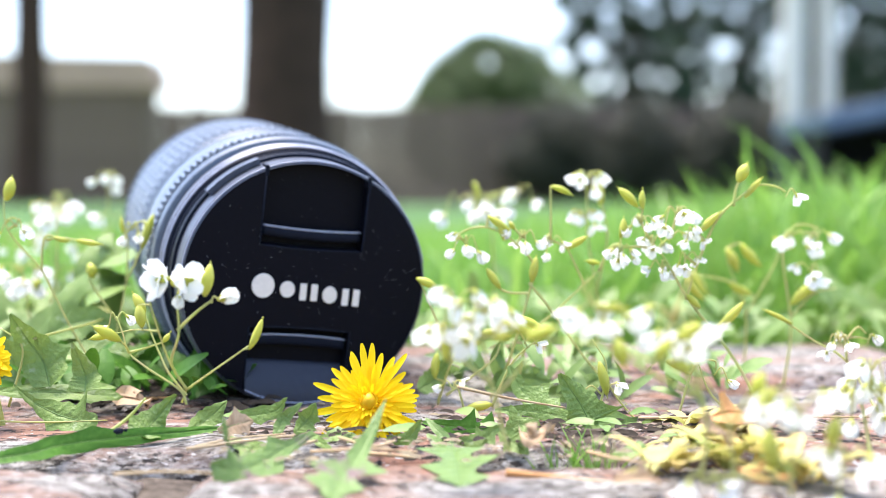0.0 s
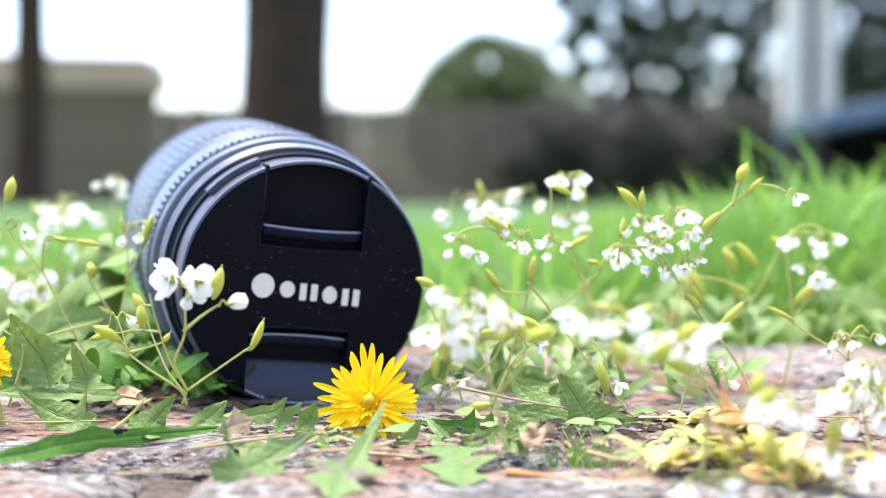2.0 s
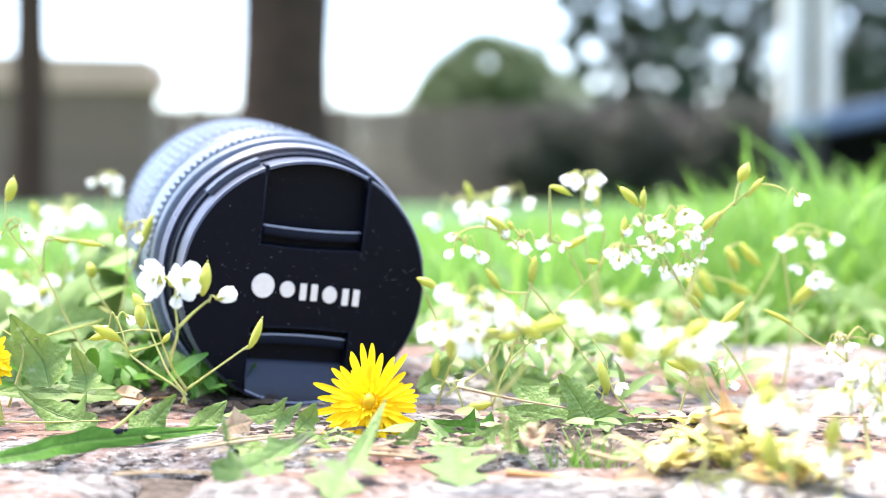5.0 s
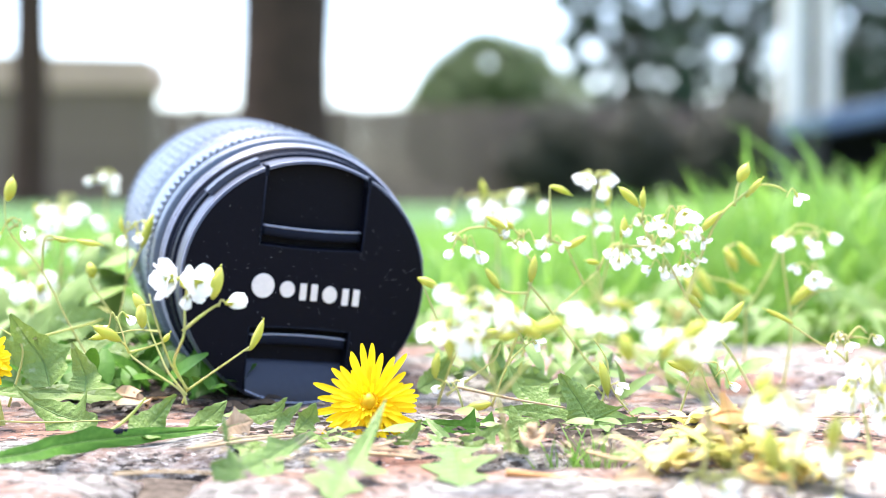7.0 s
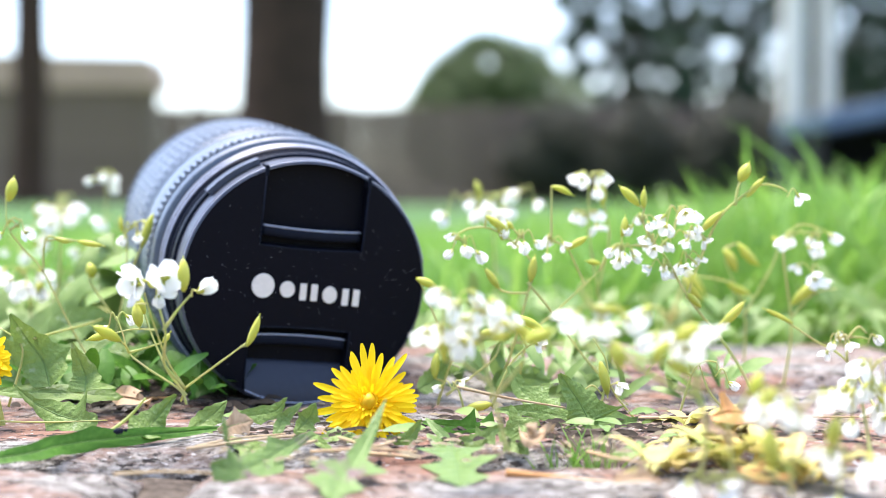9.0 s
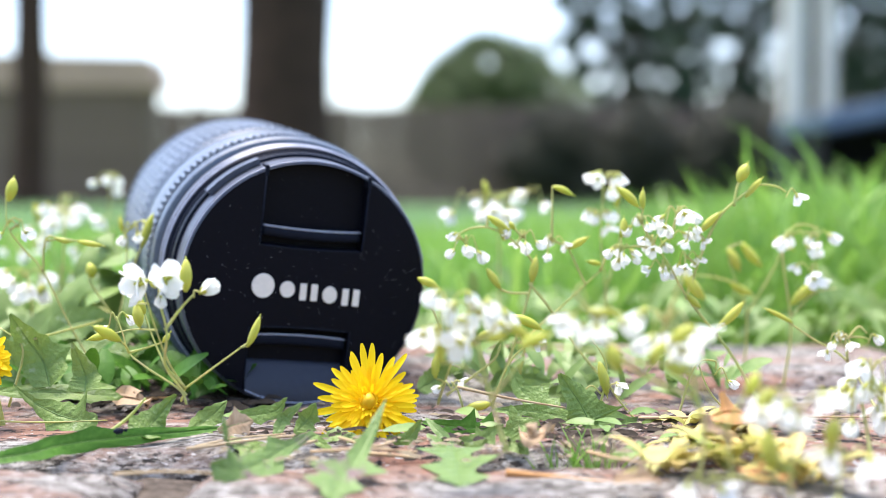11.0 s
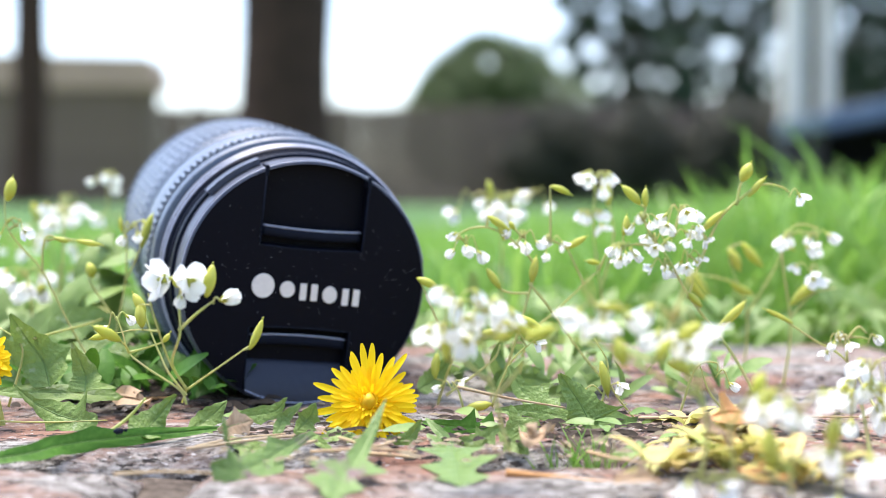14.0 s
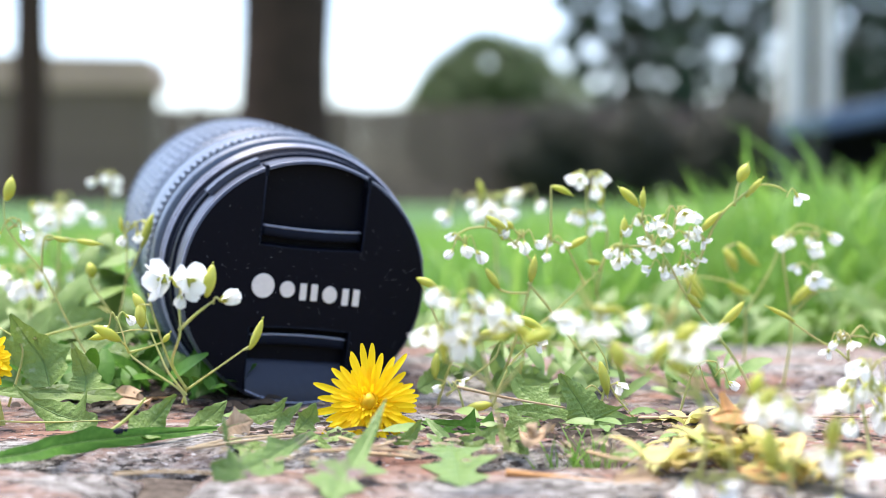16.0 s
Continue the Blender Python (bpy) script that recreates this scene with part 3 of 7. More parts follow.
def lobed_leaf(points, width, lobes, mat, seed, label, name, up, peak=0.5):
    """A leaf along a spine: a smooth blade, widest at peak, with pointed lobes (place, side, reach, half length, lean), a sunk midrib,
    side veins that quilt the blade, small teeth and a thin edge."""
    rnd = random.Random(seed)
    b = Vector(points[0])
    line = spline([Vector(p) - b for p in points], 84 // (len(points) - 1))
    n = len(line) - 1
    bm = bmesh.new()
    power = math.log(0.5) / math.log(peak)
    phase = rnd.uniform(0, 6.28), rnd.uniform(0, 6.28)
    across = (0.0, 0.12, 0.35, 0.6, 0.82, 1.0)
    rows, ridge = [], []
    for i, c in enumerate(line):
        s = i / n
        d = (line[min(i + 1, n)] - line[max(i - 1, 0)]).normalized()
        side = d.cross(Vector(up)).normalized()
        nor = side.cross(d).normalized()
        row = {}
        for e in (-1, 1):
            half = 0.5 * width * max(0.03, math.sin(math.pi * min(0.985, 0.05 + 0.94 * s ** power)) ** 0.8)
            drift = 0.0
            for place, way, reach, span, lean in lobes:
                if way == e:
                    q = max(0.0, 1 - abs(s - place) / span)
                    half += reach * q ** 1.15
                    drift += lean * reach * q
            half *= 1 + 0.07 * math.sin(phase[0] + 31 * s + e) + 0.05 * abs((s * 17 + 0.4 * e) % 1.0 - 0.5)
            for f in across:
                quilt = 0.035 * width * math.sin(math.tau * (s * 9 - f * 1.3)) * math.sin(math.pi * f) * 0.5
                lift = 0.10 * f * half + 0.08 * width * math.sin(phase[1] + e + 8 * s) * f * f + quilt - (0.03 * width if f == 0 else 0)
                if f == 0 and e == 1:
                    row[0.0] = row[-0.0]
                    continue
                row[e * f] = bm.verts.new(c + side * half * f * e + d * drift * f + nor * lift)
        rows.append([row[k] for k in sorted(row)])
        ridge.append(c - nor * 0.02 * width)
    for p, q in zip(rows, rows[1:]):
        for k in range(len(p) - 1):
            bm.faces.new((p[k], p[k + 1], q[k + 1], q[k]))
    low = min((b + v.co).z for v in bm.verts)
    root = new(name, mesh(name, bm, mat))
    root.location = b + Vector((0, 0, max(0.0, -0.001 - low)))
    part("midrib", tube(bmesh.new(), ridge, lambda s: width * 0.024 * (1.1 - s), 6), MIDRIB, root, "pale raised midrib")
    return tagged(root, label, "leaf", "leaves on the paving")


def dandelion(at, radius):
    root = thing("dandelion", at, "bright yellow dandelion flower open among its leaves", "flower")
    rnd = random.Random(11)

    def floret(length, width):
        bm = bmesh.new()
        rows = []
        for i in range(7):
            s = i / 6
            w = width * (0.35 + 0.65 * min(1, s * 1.6)) * (1 if s < 0.8 else 0.92 if s < 0.95 else 0.62)
            rows.append([bm.verts.new((w * e * 0.5, s * length - (0.06 * length if abs(e) == 1 and i == 6 else 0), 0.10 * w * abs(e) + 0.0)) for e in (-1, -0.4, 0, 0.4, 1)])
        for a, b in zip(rows, rows[1:]):
            for i in range(4):
                bm.faces.new((a[i], a[i + 1], b[i + 1], b[i]))
        return bm
    rings = ((29, 1.02, 0.0016, 0, 0.0, YELLOW), (26, 0.84, 0.0014, 8, 0.0005, YELLOW), (26, 0.66, 0.0012, 16, 0.0009, YELLOW),
             (26, 0.52, 0.0010, 25, 0.0012, YELLOW), (24, 0.40, 0.0008, 38, 0.0014, YELLOW), (20, 0.30, 0.0007, 52, 0.0016, DEEP_YELLOW),
             (14, 0.22, 0.0006, 68, 0.0018, YELLOW), (9, 0.20, 0.0007, 84, 0.0018, DEEP_YELLOW))
    for count, reach, wide, lift, z, mat in rings:
        shapes = [mesh("petal", floret(radius * reach * q, wide), mat) for q in (0.82, 0.92, 1.0, 1.07)]
        for k in range(count):
            a = 360 * (k + rnd.uniform(-0.32, 0.32)) / count
            part("petal", rnd.choice(shapes), mat, root, at=pose(0, 0, z, 0, 0, a) @ pose(0, 0, 0, lift + rnd.uniform(-6, 9), rnd.uniform(-16, 16), 0))
    part("centre", ball(bmesh.new(), (0, 0, 0.0006), (0, 0, 1), radius * 0.36, radius * 0.17, 6, 12), DEEP_YELLOW, root, "tight unopened yellow centre")
    bm = bmesh.new()
    ball(bm, (0, 0, -0.008), (0, 0, 1), 0.0095, 0.0045, 6, 12)
    part("calyx", bm, LEAF, root, "green cup under the petals")
    back = at.inverted()
    foot = back @ Vector((at.translation.x, at.translation.y + 0.010, -0.003))
    part("stem", tube(bmesh.new(), spline([Vector((0, 0, -0.006)), Vector((0, 0, -0.009)), foot], 6), lambda s: 0.0011, 8), STEM, root)
    return root


def straw(points, radius=0.00034, mat=None):
    bm = bmesh.new()
    b = Vector(points[0])
    tube(bm, spline([Vector(p) - b for p in points], 8), lambda s: radius * (1.1 - 0.5 * s))
    ob = new("straw", mesh("straw", bm, mat or STRAW))
    ob.location = b
    tagged(ob, "dry pale straw stalk lying on the paving", "straw", "dry stalks")


def beetle(at):
    root = thing("beetle", at, "tiny black beetle sitting on a leaf", "insect")
    part("body", ball(bmesh.new(), (-0.0012, 0, 0.0005), (1, 0, 0.1), 0.0022, 0.0007, 6, 10), GLOSS, root)
    part("head", ball(bmesh.new(), (0.0009, 0, 0.0007), (1, 0, 0), 0.0008, 0.0004, 4, 8), GLOSS, root)
    for k in range(6):
        side = 1 if k % 2 else -1
        x = -0.0006 + 0.0005 * (k // 2)
        leg = [Vector((x, 0, 0.0005)), Vector((x, 0.0009 * side, 0.0007)), Vector((x, 0.0014 * side, -0.0002))]
        part("leg", tube(bmesh.new(), leg, lambda s: 0.00008, 5), GLOSS, root)


def rosette(x, y, radius, count, seed):
    rnd = random.Random(seed)
    bm = bmesh.new()
    for k in range(count):
        a, r, lift = rnd.uniform(0, math.tau), radius * rnd.uniform(0.45, 1.25), rnd.uniform(0.3, 1.4)
        d = Vector((math.cos(a), math.sin(a), lift)).normalized()
        side = d.cross(Vector((0, 0, 1))).normalized()
        nor = side.cross(d)
        o = Vector((rnd.uniform(-0.4, 0.4) * radius, rnd.uniform(-0.25, 0.25) * radius, 0.0))
        rows = []
        for i in range(6):
            s = i / 5
            w = 0.0019 * math.sin(math.pi * (0.08 + 0.86 * s)) * (0.7 + 0.5 * s)
            c = o + d * r * s - Vector((0, 0, 0.35 * r * s * s))
            rows.append([bm.verts.new(c + side * w * e + nor * 0.35 * w * abs(e)) for e in (-1, 0, 1)])
        for p, q in zip(rows, rows[1:]):
            for i in range(2):
                bm.faces.new((p[i], p[i + 1], q[i + 1], q[i]))
    ob = new("leaf_rosette", mesh("leaf_rosette", bm, ROSETTE))
    ob.location = (x, y, 0.001)
    tagged(ob, "pale yellow-green and orange rosette of small leaves", "wild plant", "leaf rosettes")


def scatter(name, count, area, size, lift, mat, seed, label, category):
    """Many small bits or leaves lying about in one object; area is x0, x1, y0, y1."""
    rnd = random.Random(seed)
    verts, faces = [], []
    for _ in range(count):
        x, y = rnd.uniform(area[0], area[1]), rnd.uniform(area[2], area[3])
        s = size * rnd.uniform(0.5, 1.4)
        slim = rnd.uniform(0.16, 0.46)
        up = rnd.uniform(0, lift)
        a = rnd.uniform(0, math.tau)
        d = Vector((math.cos(a), math.sin(a), rnd.uniform(0.0, 1.2) * (lift > 0.004))).normalized()
        side = d.cross(Vector((rnd.uniform(-0.3, 0.3), -0.6, 1))).normalized()
        nor = side.cross(d)
        o = Vector((x, y, 0.0012 + up))
        i = len(verts)
        for k in range(8):
            q = k / 7
            w, h = max(0.08, math.sin(math.pi * (0.04 + 0.92 * q)) ** 0.75), 0.22 * q * (1.1 - q)
            c = o + d * s * q + nor * s * h
            verts += [tuple(c - side * s * slim * w * 0.5 + nor * 0.12 * s * w * slim), tuple(c), tuple(c + side * s * slim * w * 0.5 + nor * 0.12 * s * w * slim)]
        for r in range(7):
            for e in range(2):
                k = i + 3 * r + e
                faces.append((k, k + 1, k + 4, k + 3))
    me = bpy.data.meshes.new(name)
    me.from_pydata(verts, [], faces)
    me.materials.append(mat)
    me.shade_smooth()
    tagged(new(name, me), label, category, kind="stuff")


scatter("plant_litter", 420, (-0.045, 0.10, 0.240, 0.312), 0.0027, 0.0012, LITTER, 61, "dry brown and straw-coloured plant litter in the paving joint", "litter")
scatter("plant_litter", 360, (-0.045, 0.10, 0.262, 0.300), 0.0034, 0.0014, HUMUS, 67, "dark crumbled plant remains in the paving joint", "litter")
# Dark remains under the lens; their tone also paints its shade on the ground.
scatter("plant_litter", 260, (-0.10, -0.04, 0.300, 0.345), 0.0045, 0.0016, HUMUS, 68, "dark crumbled plant remains, their tone also painting shade under the lens", "litter")
scatter("small_weeds", 150, (-0.18, -0.072, 0.332, 0.47), 0.011, 0.012, WEED, 62, "low green weed leaves along the paving joint", "weeds")
# These weeds take the dark leaf colour to paint the lens's shade.
scatter("small_weeds", 170, (-0.105, -0.050, 0.308, 0.372), 0.011, 0.006, LONG_LEAF, 66, "low green weed leaves coloured dark for the shade of the lens", "weeds")
scatter("small_weeds", 110, (0.0, 0.075, 0.315, 0.37), 0.011, 0.009, WEED, 63, "low green weed leaves beside the lens", "weeds")
scatter("small_weeds", 520, (-0.25, 0.30, 0.425, 0.50), 0.014, 0.014, WEED, 64, "green weed leaves along the lawn edge", "weeds")
scatter("small_weeds", 20, (-0.05, 0.06, 0.262, 0.30), 0.007, 0.002, WEED, 65, "small green weed leaves in the paving joint", "weeds")


front_plant = whitlow((-0.0716, 0.3509, -0.004), [[(-0.0558, 0.2737, 0.008), (-0.0547, 0.2707, 0.0097), (-0.0538, 0.2688, 0.0114)], [(-0.0538, 0.2688, 0.0114), (-0.0476, 0.2669, 0.0158), (-0.0405, 0.2671, 0.0208)], [(-0.0538, 0.2688, 0.0114), (-0.0568, 0.266, 0.0177), (-0.0589, 0.2613, 0.0275), (-0.0601, 0.2615, 0.0321)], [(-0.0417, 0.2671, 0.02), (-0.0409, 0.2671, 0.0202), (-0.0404, 0.2671, 0.0201)], [(-0.0582, 0.2629, 0.0243), (-0.0662, 0.276, 0.0233), (-0.0737, 0.2891, 0.0212)], [(-0.0595, 0.2614, 0.0298), (-0.062, 0.2664, 0.0295), (-0.0644, 0.2714, 0.029)]],
        [((-0.0404, 0.2671, 0.0201), (-0.0377, 0.2673, 0.0263), 0.00173), ((-0.0644, 0.2714, 0.029), (-0.0636, 0.2712, 0.0242), 0.00253), ((-0.0737, 0.2891, 0.0212), (-0.0795, 0.2891, 0.0199), 0.00184)],
        [], thick=0.00022, seed=3, label="whitlow grass plant with white flower head before the lens")
front_head = whitlow((-0.0538, 0.2688, 0.0114), [[(-0.0538, 0.2688, 0.0114), (-0.0558, 0.2659, 0.0159), (-0.0559, 0.264, 0.0185), (-0.0538, 0.2612, 0.024), (-0.0541, 0.2614, 0.0300), (-0.0538, 0.2616, 0.0346)], [(-0.0541, 0.2612, 0.0246), (-0.0505, 0.2614, 0.0281), (-0.0472, 0.2615, 0.0307)]],
        [((-0.0486, 0.2615, 0.0315), (-0.0474, 0.2617, 0.0381), 0.0026), ((-0.0546, 0.2596, 0.0356), (-0.0532, 0.2594, 0.0336), 0.0024)],
        [((-0.0543, 0.2617, 0.0350), 0, 1.22, (-1.0, -0.24, -0.12), (-0.7, -0.32, 0.06)), ((-0.0537, 0.2617, 0.0350), 0, 1.12, (0.62, -0.24, -0.14), (0.45, -0.3, 0.04)),
         ((-0.0536, 0.2608, 0.0322), 0, 0.72, (0.05, -0.5, -1.1)), ((-0.0472, 0.2615, 0.0309), 0, 1.0, (0.8, -0.1, 0.10))], thick=0.00032, seed=9, parent=front_plant, name="flowering_stem")
left_plant = whitlow((-0.1205, 0.4417, -0.004), [[(-0.0871, 0.3168, 0.0114), (-0.0927, 0.3172, 0.0212), (-0.099, 0.3176, 0.0337), (-0.1039, 0.3178, 0.0393), (-0.1078, 0.318, 0.0449), (-0.1084, 0.3183, 0.0519)], [(-0.099, 0.3176, 0.0337), (-0.0989, 0.3178, 0.0393), (-0.0978, 0.3179, 0.0424), (-0.0948, 0.3179, 0.0418)], [(-0.1078, 0.318, 0.0456), (-0.1064, 0.3181, 0.0469), (-0.1047, 0.3181, 0.0463)], [(-0.0981, 0.3179, 0.0414), (-0.094, 0.3179, 0.0418), (-0.0906, 0.3179, 0.0413)], [(-0.1072, 0.318, 0.044), (-0.1061, 0.318, 0.0448), (-0.1053, 0.318, 0.0455)]],
        [((-0.1078, 0.3182, 0.051), (-0.1064, 0.3184, 0.0568), 0.00307), ((-0.0962, 0.3179, 0.0421), (-0.0922, 0.3179, 0.0411), 0.0014), ((-0.0906, 0.3179, 0.0413), (-0.0844, 0.3178, 0.0402), 0.00154)],
        [((-0.1053, 0.318, 0.0455), 2, 0.75)], thick=0.00029, seed=4)
left_plant_b = whitlow((-0.107, 0.4264, -0.004), [[(-0.085, 0.3387, 0.0072), (-0.0852, 0.334, 0.0152), (-0.0827, 0.3345, 0.0299), (-0.0822, 0.3349, 0.0417)], [(-0.0827, 0.3345, 0.0299), (-0.0793, 0.3347, 0.0373), (-0.0774, 0.335, 0.0431)], [(-0.0859, 0.3342, 0.0211), (-0.0918, 0.3345, 0.0299), (-0.0921, 0.3346, 0.0343)], [(-0.0822, 0.3349, 0.0417), (-0.0828, 0.3349, 0.0423), (-0.0833, 0.3349, 0.0428)], [(-0.0829, 0.3349, 0.0424), (-0.082, 0.335, 0.0436), (-0.0812, 0.335, 0.0446)]],
        [((-0.0786, 0.3348, 0.0387), (-0.0756, 0.3351, 0.0475), 0.00235), ((-0.0922, 0.3347, 0.035), (-0.0912, 0.3345, 0.0311), 0.00294), ((-0.0833, 0.3349, 0.0428), (-0.084, 0.3351, 0.0468), 0.00147)],
        [((-0.0812, 0.335, 0.0446), 5, 0.7)], thick=0.00029, seed=5)
left_plant_c = whitlow((-0.1518, 0.4758, -0.004), [[(-0.1176, 0.3687, 0.0083), (-0.1185, 0.3691, 0.018), (-0.1196, 0.3694, 0.0277)], [(-0.1176, 0.3687, 0.0083), (-0.1111, 0.3693, 0.0245), (-0.1098, 0.3701, 0.0456)], [(-0.1192, 0.3693, 0.0245), (-0.1183, 0.3693, 0.0246), (-0.1176, 0.3693, 0.0245)], [(-0.1196, 0.3694, 0.0277), (-0.1201, 0.3695, 0.0293), (-0.1206, 0.3695, 0.0307)], [(-0.1098, 0.3701, 0.0456), (-0.1205, 0.4051, 0.0468), (-0.1312, 0.4402, 0.0482)], [(-0.1312, 0.4402, 0.0482), (-0.1319, 0.4453, 0.0504), (-0.1328, 0.4504, 0.0525)]],
        [((-0.1176, 0.3693, 0.0245), (-0.1152, 0.3694, 0.0277), 0.00227)],
        [((-0.1206, 0.3695, 0.0307), 6, 1.15), ((-0.1312, 0.4402, 0.0482), 7, 1.1), ((-0.1328, 0.4504, 0.0525), 4, 1.1)], thick=0.00036, seed=6)
left_plant_d = whitlow((-0.1646, 0.619, -0.004), [[(-0.122, 0.4589, 0.0101), (-0.1204, 0.4599, 0.0384), (-0.1196, 0.4605, 0.0555)], [(-0.1196, 0.4605, 0.0555), (-0.1196, 0.4606, 0.058), (-0.1196, 0.4607, 0.0606)]],
        [],
        [((-0.1196, 0.4607, 0.0606), 4, 0.95)], thick=0.00036, seed=7)
left_plant_e = whitlow((-0.1225, 0.3634, -0.004), [[(-0.1013, 0.2985, 0.0031), (-0.098, 0.299, 0.0163), (-0.1033, 0.2992, 0.0215)], [(-0.0954, 0.2991, 0.0189), (-0.0887, 0.3392, 0.0206), (-0.1002, 0.3593, 0.0236)]],
        [],
        [], thick=0.00029, seed=8)
left_plant_f = whitlow((-0.181, 0.619, -0.004), [[(-0.1312, 0.4489, 0.011), (-0.1352, 0.4495, 0.0288), (-0.1401, 0.45, 0.0426)], [(-0.1332, 0.4493, 0.0228), (-0.1233, 0.4497, 0.0327)], [(-0.1312, 0.4489, 0.011), (-0.1273, 0.4495, 0.0288), (-0.1144, 0.45, 0.0426)], [(-0.1332, 0.4492, 0.0189), (-0.146, 0.4496, 0.0307)], [(-0.1306, 0.449, 0.0139), (-0.119, 0.4489, 0.0108), (-0.1095, 0.4487, 0.0051)], [(-0.1345, 0.4494, 0.0258), (-0.1336, 0.4494, 0.0269), (-0.1328, 0.4495, 0.0278)], [(-0.123, 0.4497, 0.0334), (-0.1243, 0.4497, 0.0352), (-0.1253, 0.4498, 0.0367)], [(-0.1376, 0.4498, 0.0357), (-0.1406, 0.4498, 0.0365), (-0.1431, 0.4498, 0.0367)], [(-0.146, 0.4496, 0.0307), (-0.1488, 0.4497, 0.035), (-0.151, 0.4499, 0.0386)], [(-0.1401, 0.45, 0.0426), (-0.1407, 0.45, 0.0431), (-0.1411, 0.45, 0.0436)], [(-0.1144, 0.45, 0.0426), (-0.1144, 0.4501, 0.0441), (-0.1144, 0.4501, 0.0455)], [(-0.1411, 0.45, 0.0436), (-0.1422, 0.4502, 0.0471), (-0.1431, 0.4503, 0.0505)]],
        [((-0.1431, 0.4503, 0.0505), (-0.1415, 0.4501, 0.0446), 0.00316)],
        [((-0.1411, 0.45, 0.0436), 3, 0.95), ((-0.1253, 0.4498, 0.0367), 3, 0.9), ((-0.1144, 0.4501, 0.0455), 2, 0.9), ((-0.1328, 0.4495, 0.0278), 2, 0.8), ((-0.1431, 0.4498, 0.0367), 3, 0.95), ((-0.1095, 0.4487, 0.0051), 2, 0.8), ((-0.151, 0.4499, 0.0386), 2, 0.9)], thick=0.00029, seed=26)
right_plant = whitlow((0.0136, 0.3581, -0.004), [[(0.0122, 0.3284, 0.0005), (0.0162, 0.3168, 0.0114), (0.0211, 0.3174, 0.0282), (0.0225, 0.3177, 0.0351), (0.0169, 0.3179, 0.0414), (0.012, 0.318, 0.0442), (0.0078, 0.318, 0.0445), (0.0043, 0.3179, 0.0432), (0.0029, 0.3179, 0.0414)], [(0.0214, 0.3174, 0.0282), (0.0148, 0.3174, 0.0289), (0.0109, 0.3176, 0.0337)], [(0.0211, 0.3175, 0.0309), (0.0267, 0.3173, 0.024), (0.0358, 0.3168, 0.0114), (0.0497, 0.3163, -0.0039)], [(0.0032, 0.3179, 0.0417), (0.0043, 0.3179, 0.0417), (0.0053, 0.3179, 0.0414)], [(0.0161, 0.3179, 0.0419), (0.0154, 0.3179, 0.0417), (0.0148, 0.3179, 0.0414)], [(0.0178, 0.3178, 0.0404), (0.0189, 0.3179, 0.0417), (0.0197, 0.3179, 0.0428)], [(0.0193, 0.3179, 0.0423), (0.0184, 0.3179, 0.0433), (0.0176, 0.318, 0.0442)], [(0.0106, 0.318, 0.0443), (0.0108, 0.318, 0.0459), (0.0109, 0.3181, 0.0474)]],
        [((0.0106, 0.3176, 0.0344), (0.0141, 0.3174, 0.0293), 0.00196), ((0.0109, 0.3181, 0.0474), (0.0162, 0.318, 0.0438), 0.00196), ((0.0218, 0.3175, 0.0309), (0.0229, 0.3177, 0.0372), 0.00223), ((0.0148, 0.3179, 0.0414), (0.0134, 0.3181, 0.0463), 0.0014), ((0.0176, 0.318, 0.0442), (0.0162, 0.318, 0.046), 0.0014)],
        [((0.0053, 0.3179, 0.0414), 5, 0.72), ((0.0197, 0.3179, 0.0428), 4, 0.75)], thick=0.00032, seed=10)
right_plant_b = whitlow((0.0216, 0.3745, -0.004), [[(0.0187, 0.3235, 0.0034), (0.0216, 0.324, 0.0163), (0.0287, 0.3242, 0.0234), (0.0394, 0.3246, 0.0334)], [(0.0394, 0.3246, 0.0334), (0.0422, 0.3248, 0.0391), (0.0451, 0.3248, 0.0405)], [(0.0432, 0.3248, 0.0395), (0.0442, 0.3248, 0.0394), (0.0451, 0.3248, 0.0391)], [(0.0358, 0.3245, 0.03), (0.0335, 0.3246, 0.0348), (0.0315, 0.3248, 0.0391)], [(0.0315, 0.3248, 0.0391), (0.0292, 0.3248, 0.0404), (0.0273, 0.3249, 0.0412)], [(0.0273, 0.3249, 0.0412), (0.0273, 0.3251, 0.048), (0.0273, 0.3254, 0.0548)]],
        [((0.0397, 0.3247, 0.0352), (0.0363, 0.3247, 0.0359), 0.00143), ((0.0315, 0.3248, 0.0391), (0.0363, 0.3249, 0.0419), 0.00186), ((0.0273, 0.3254, 0.0548), (0.0325, 0.3253, 0.0526), 0.00171)],
        [((0.0273, 0.3249, 0.0412), 3, 0.72), ((0.0451, 0.3248, 0.0391), 4, 0.6)], thick=0.00032, seed=11)
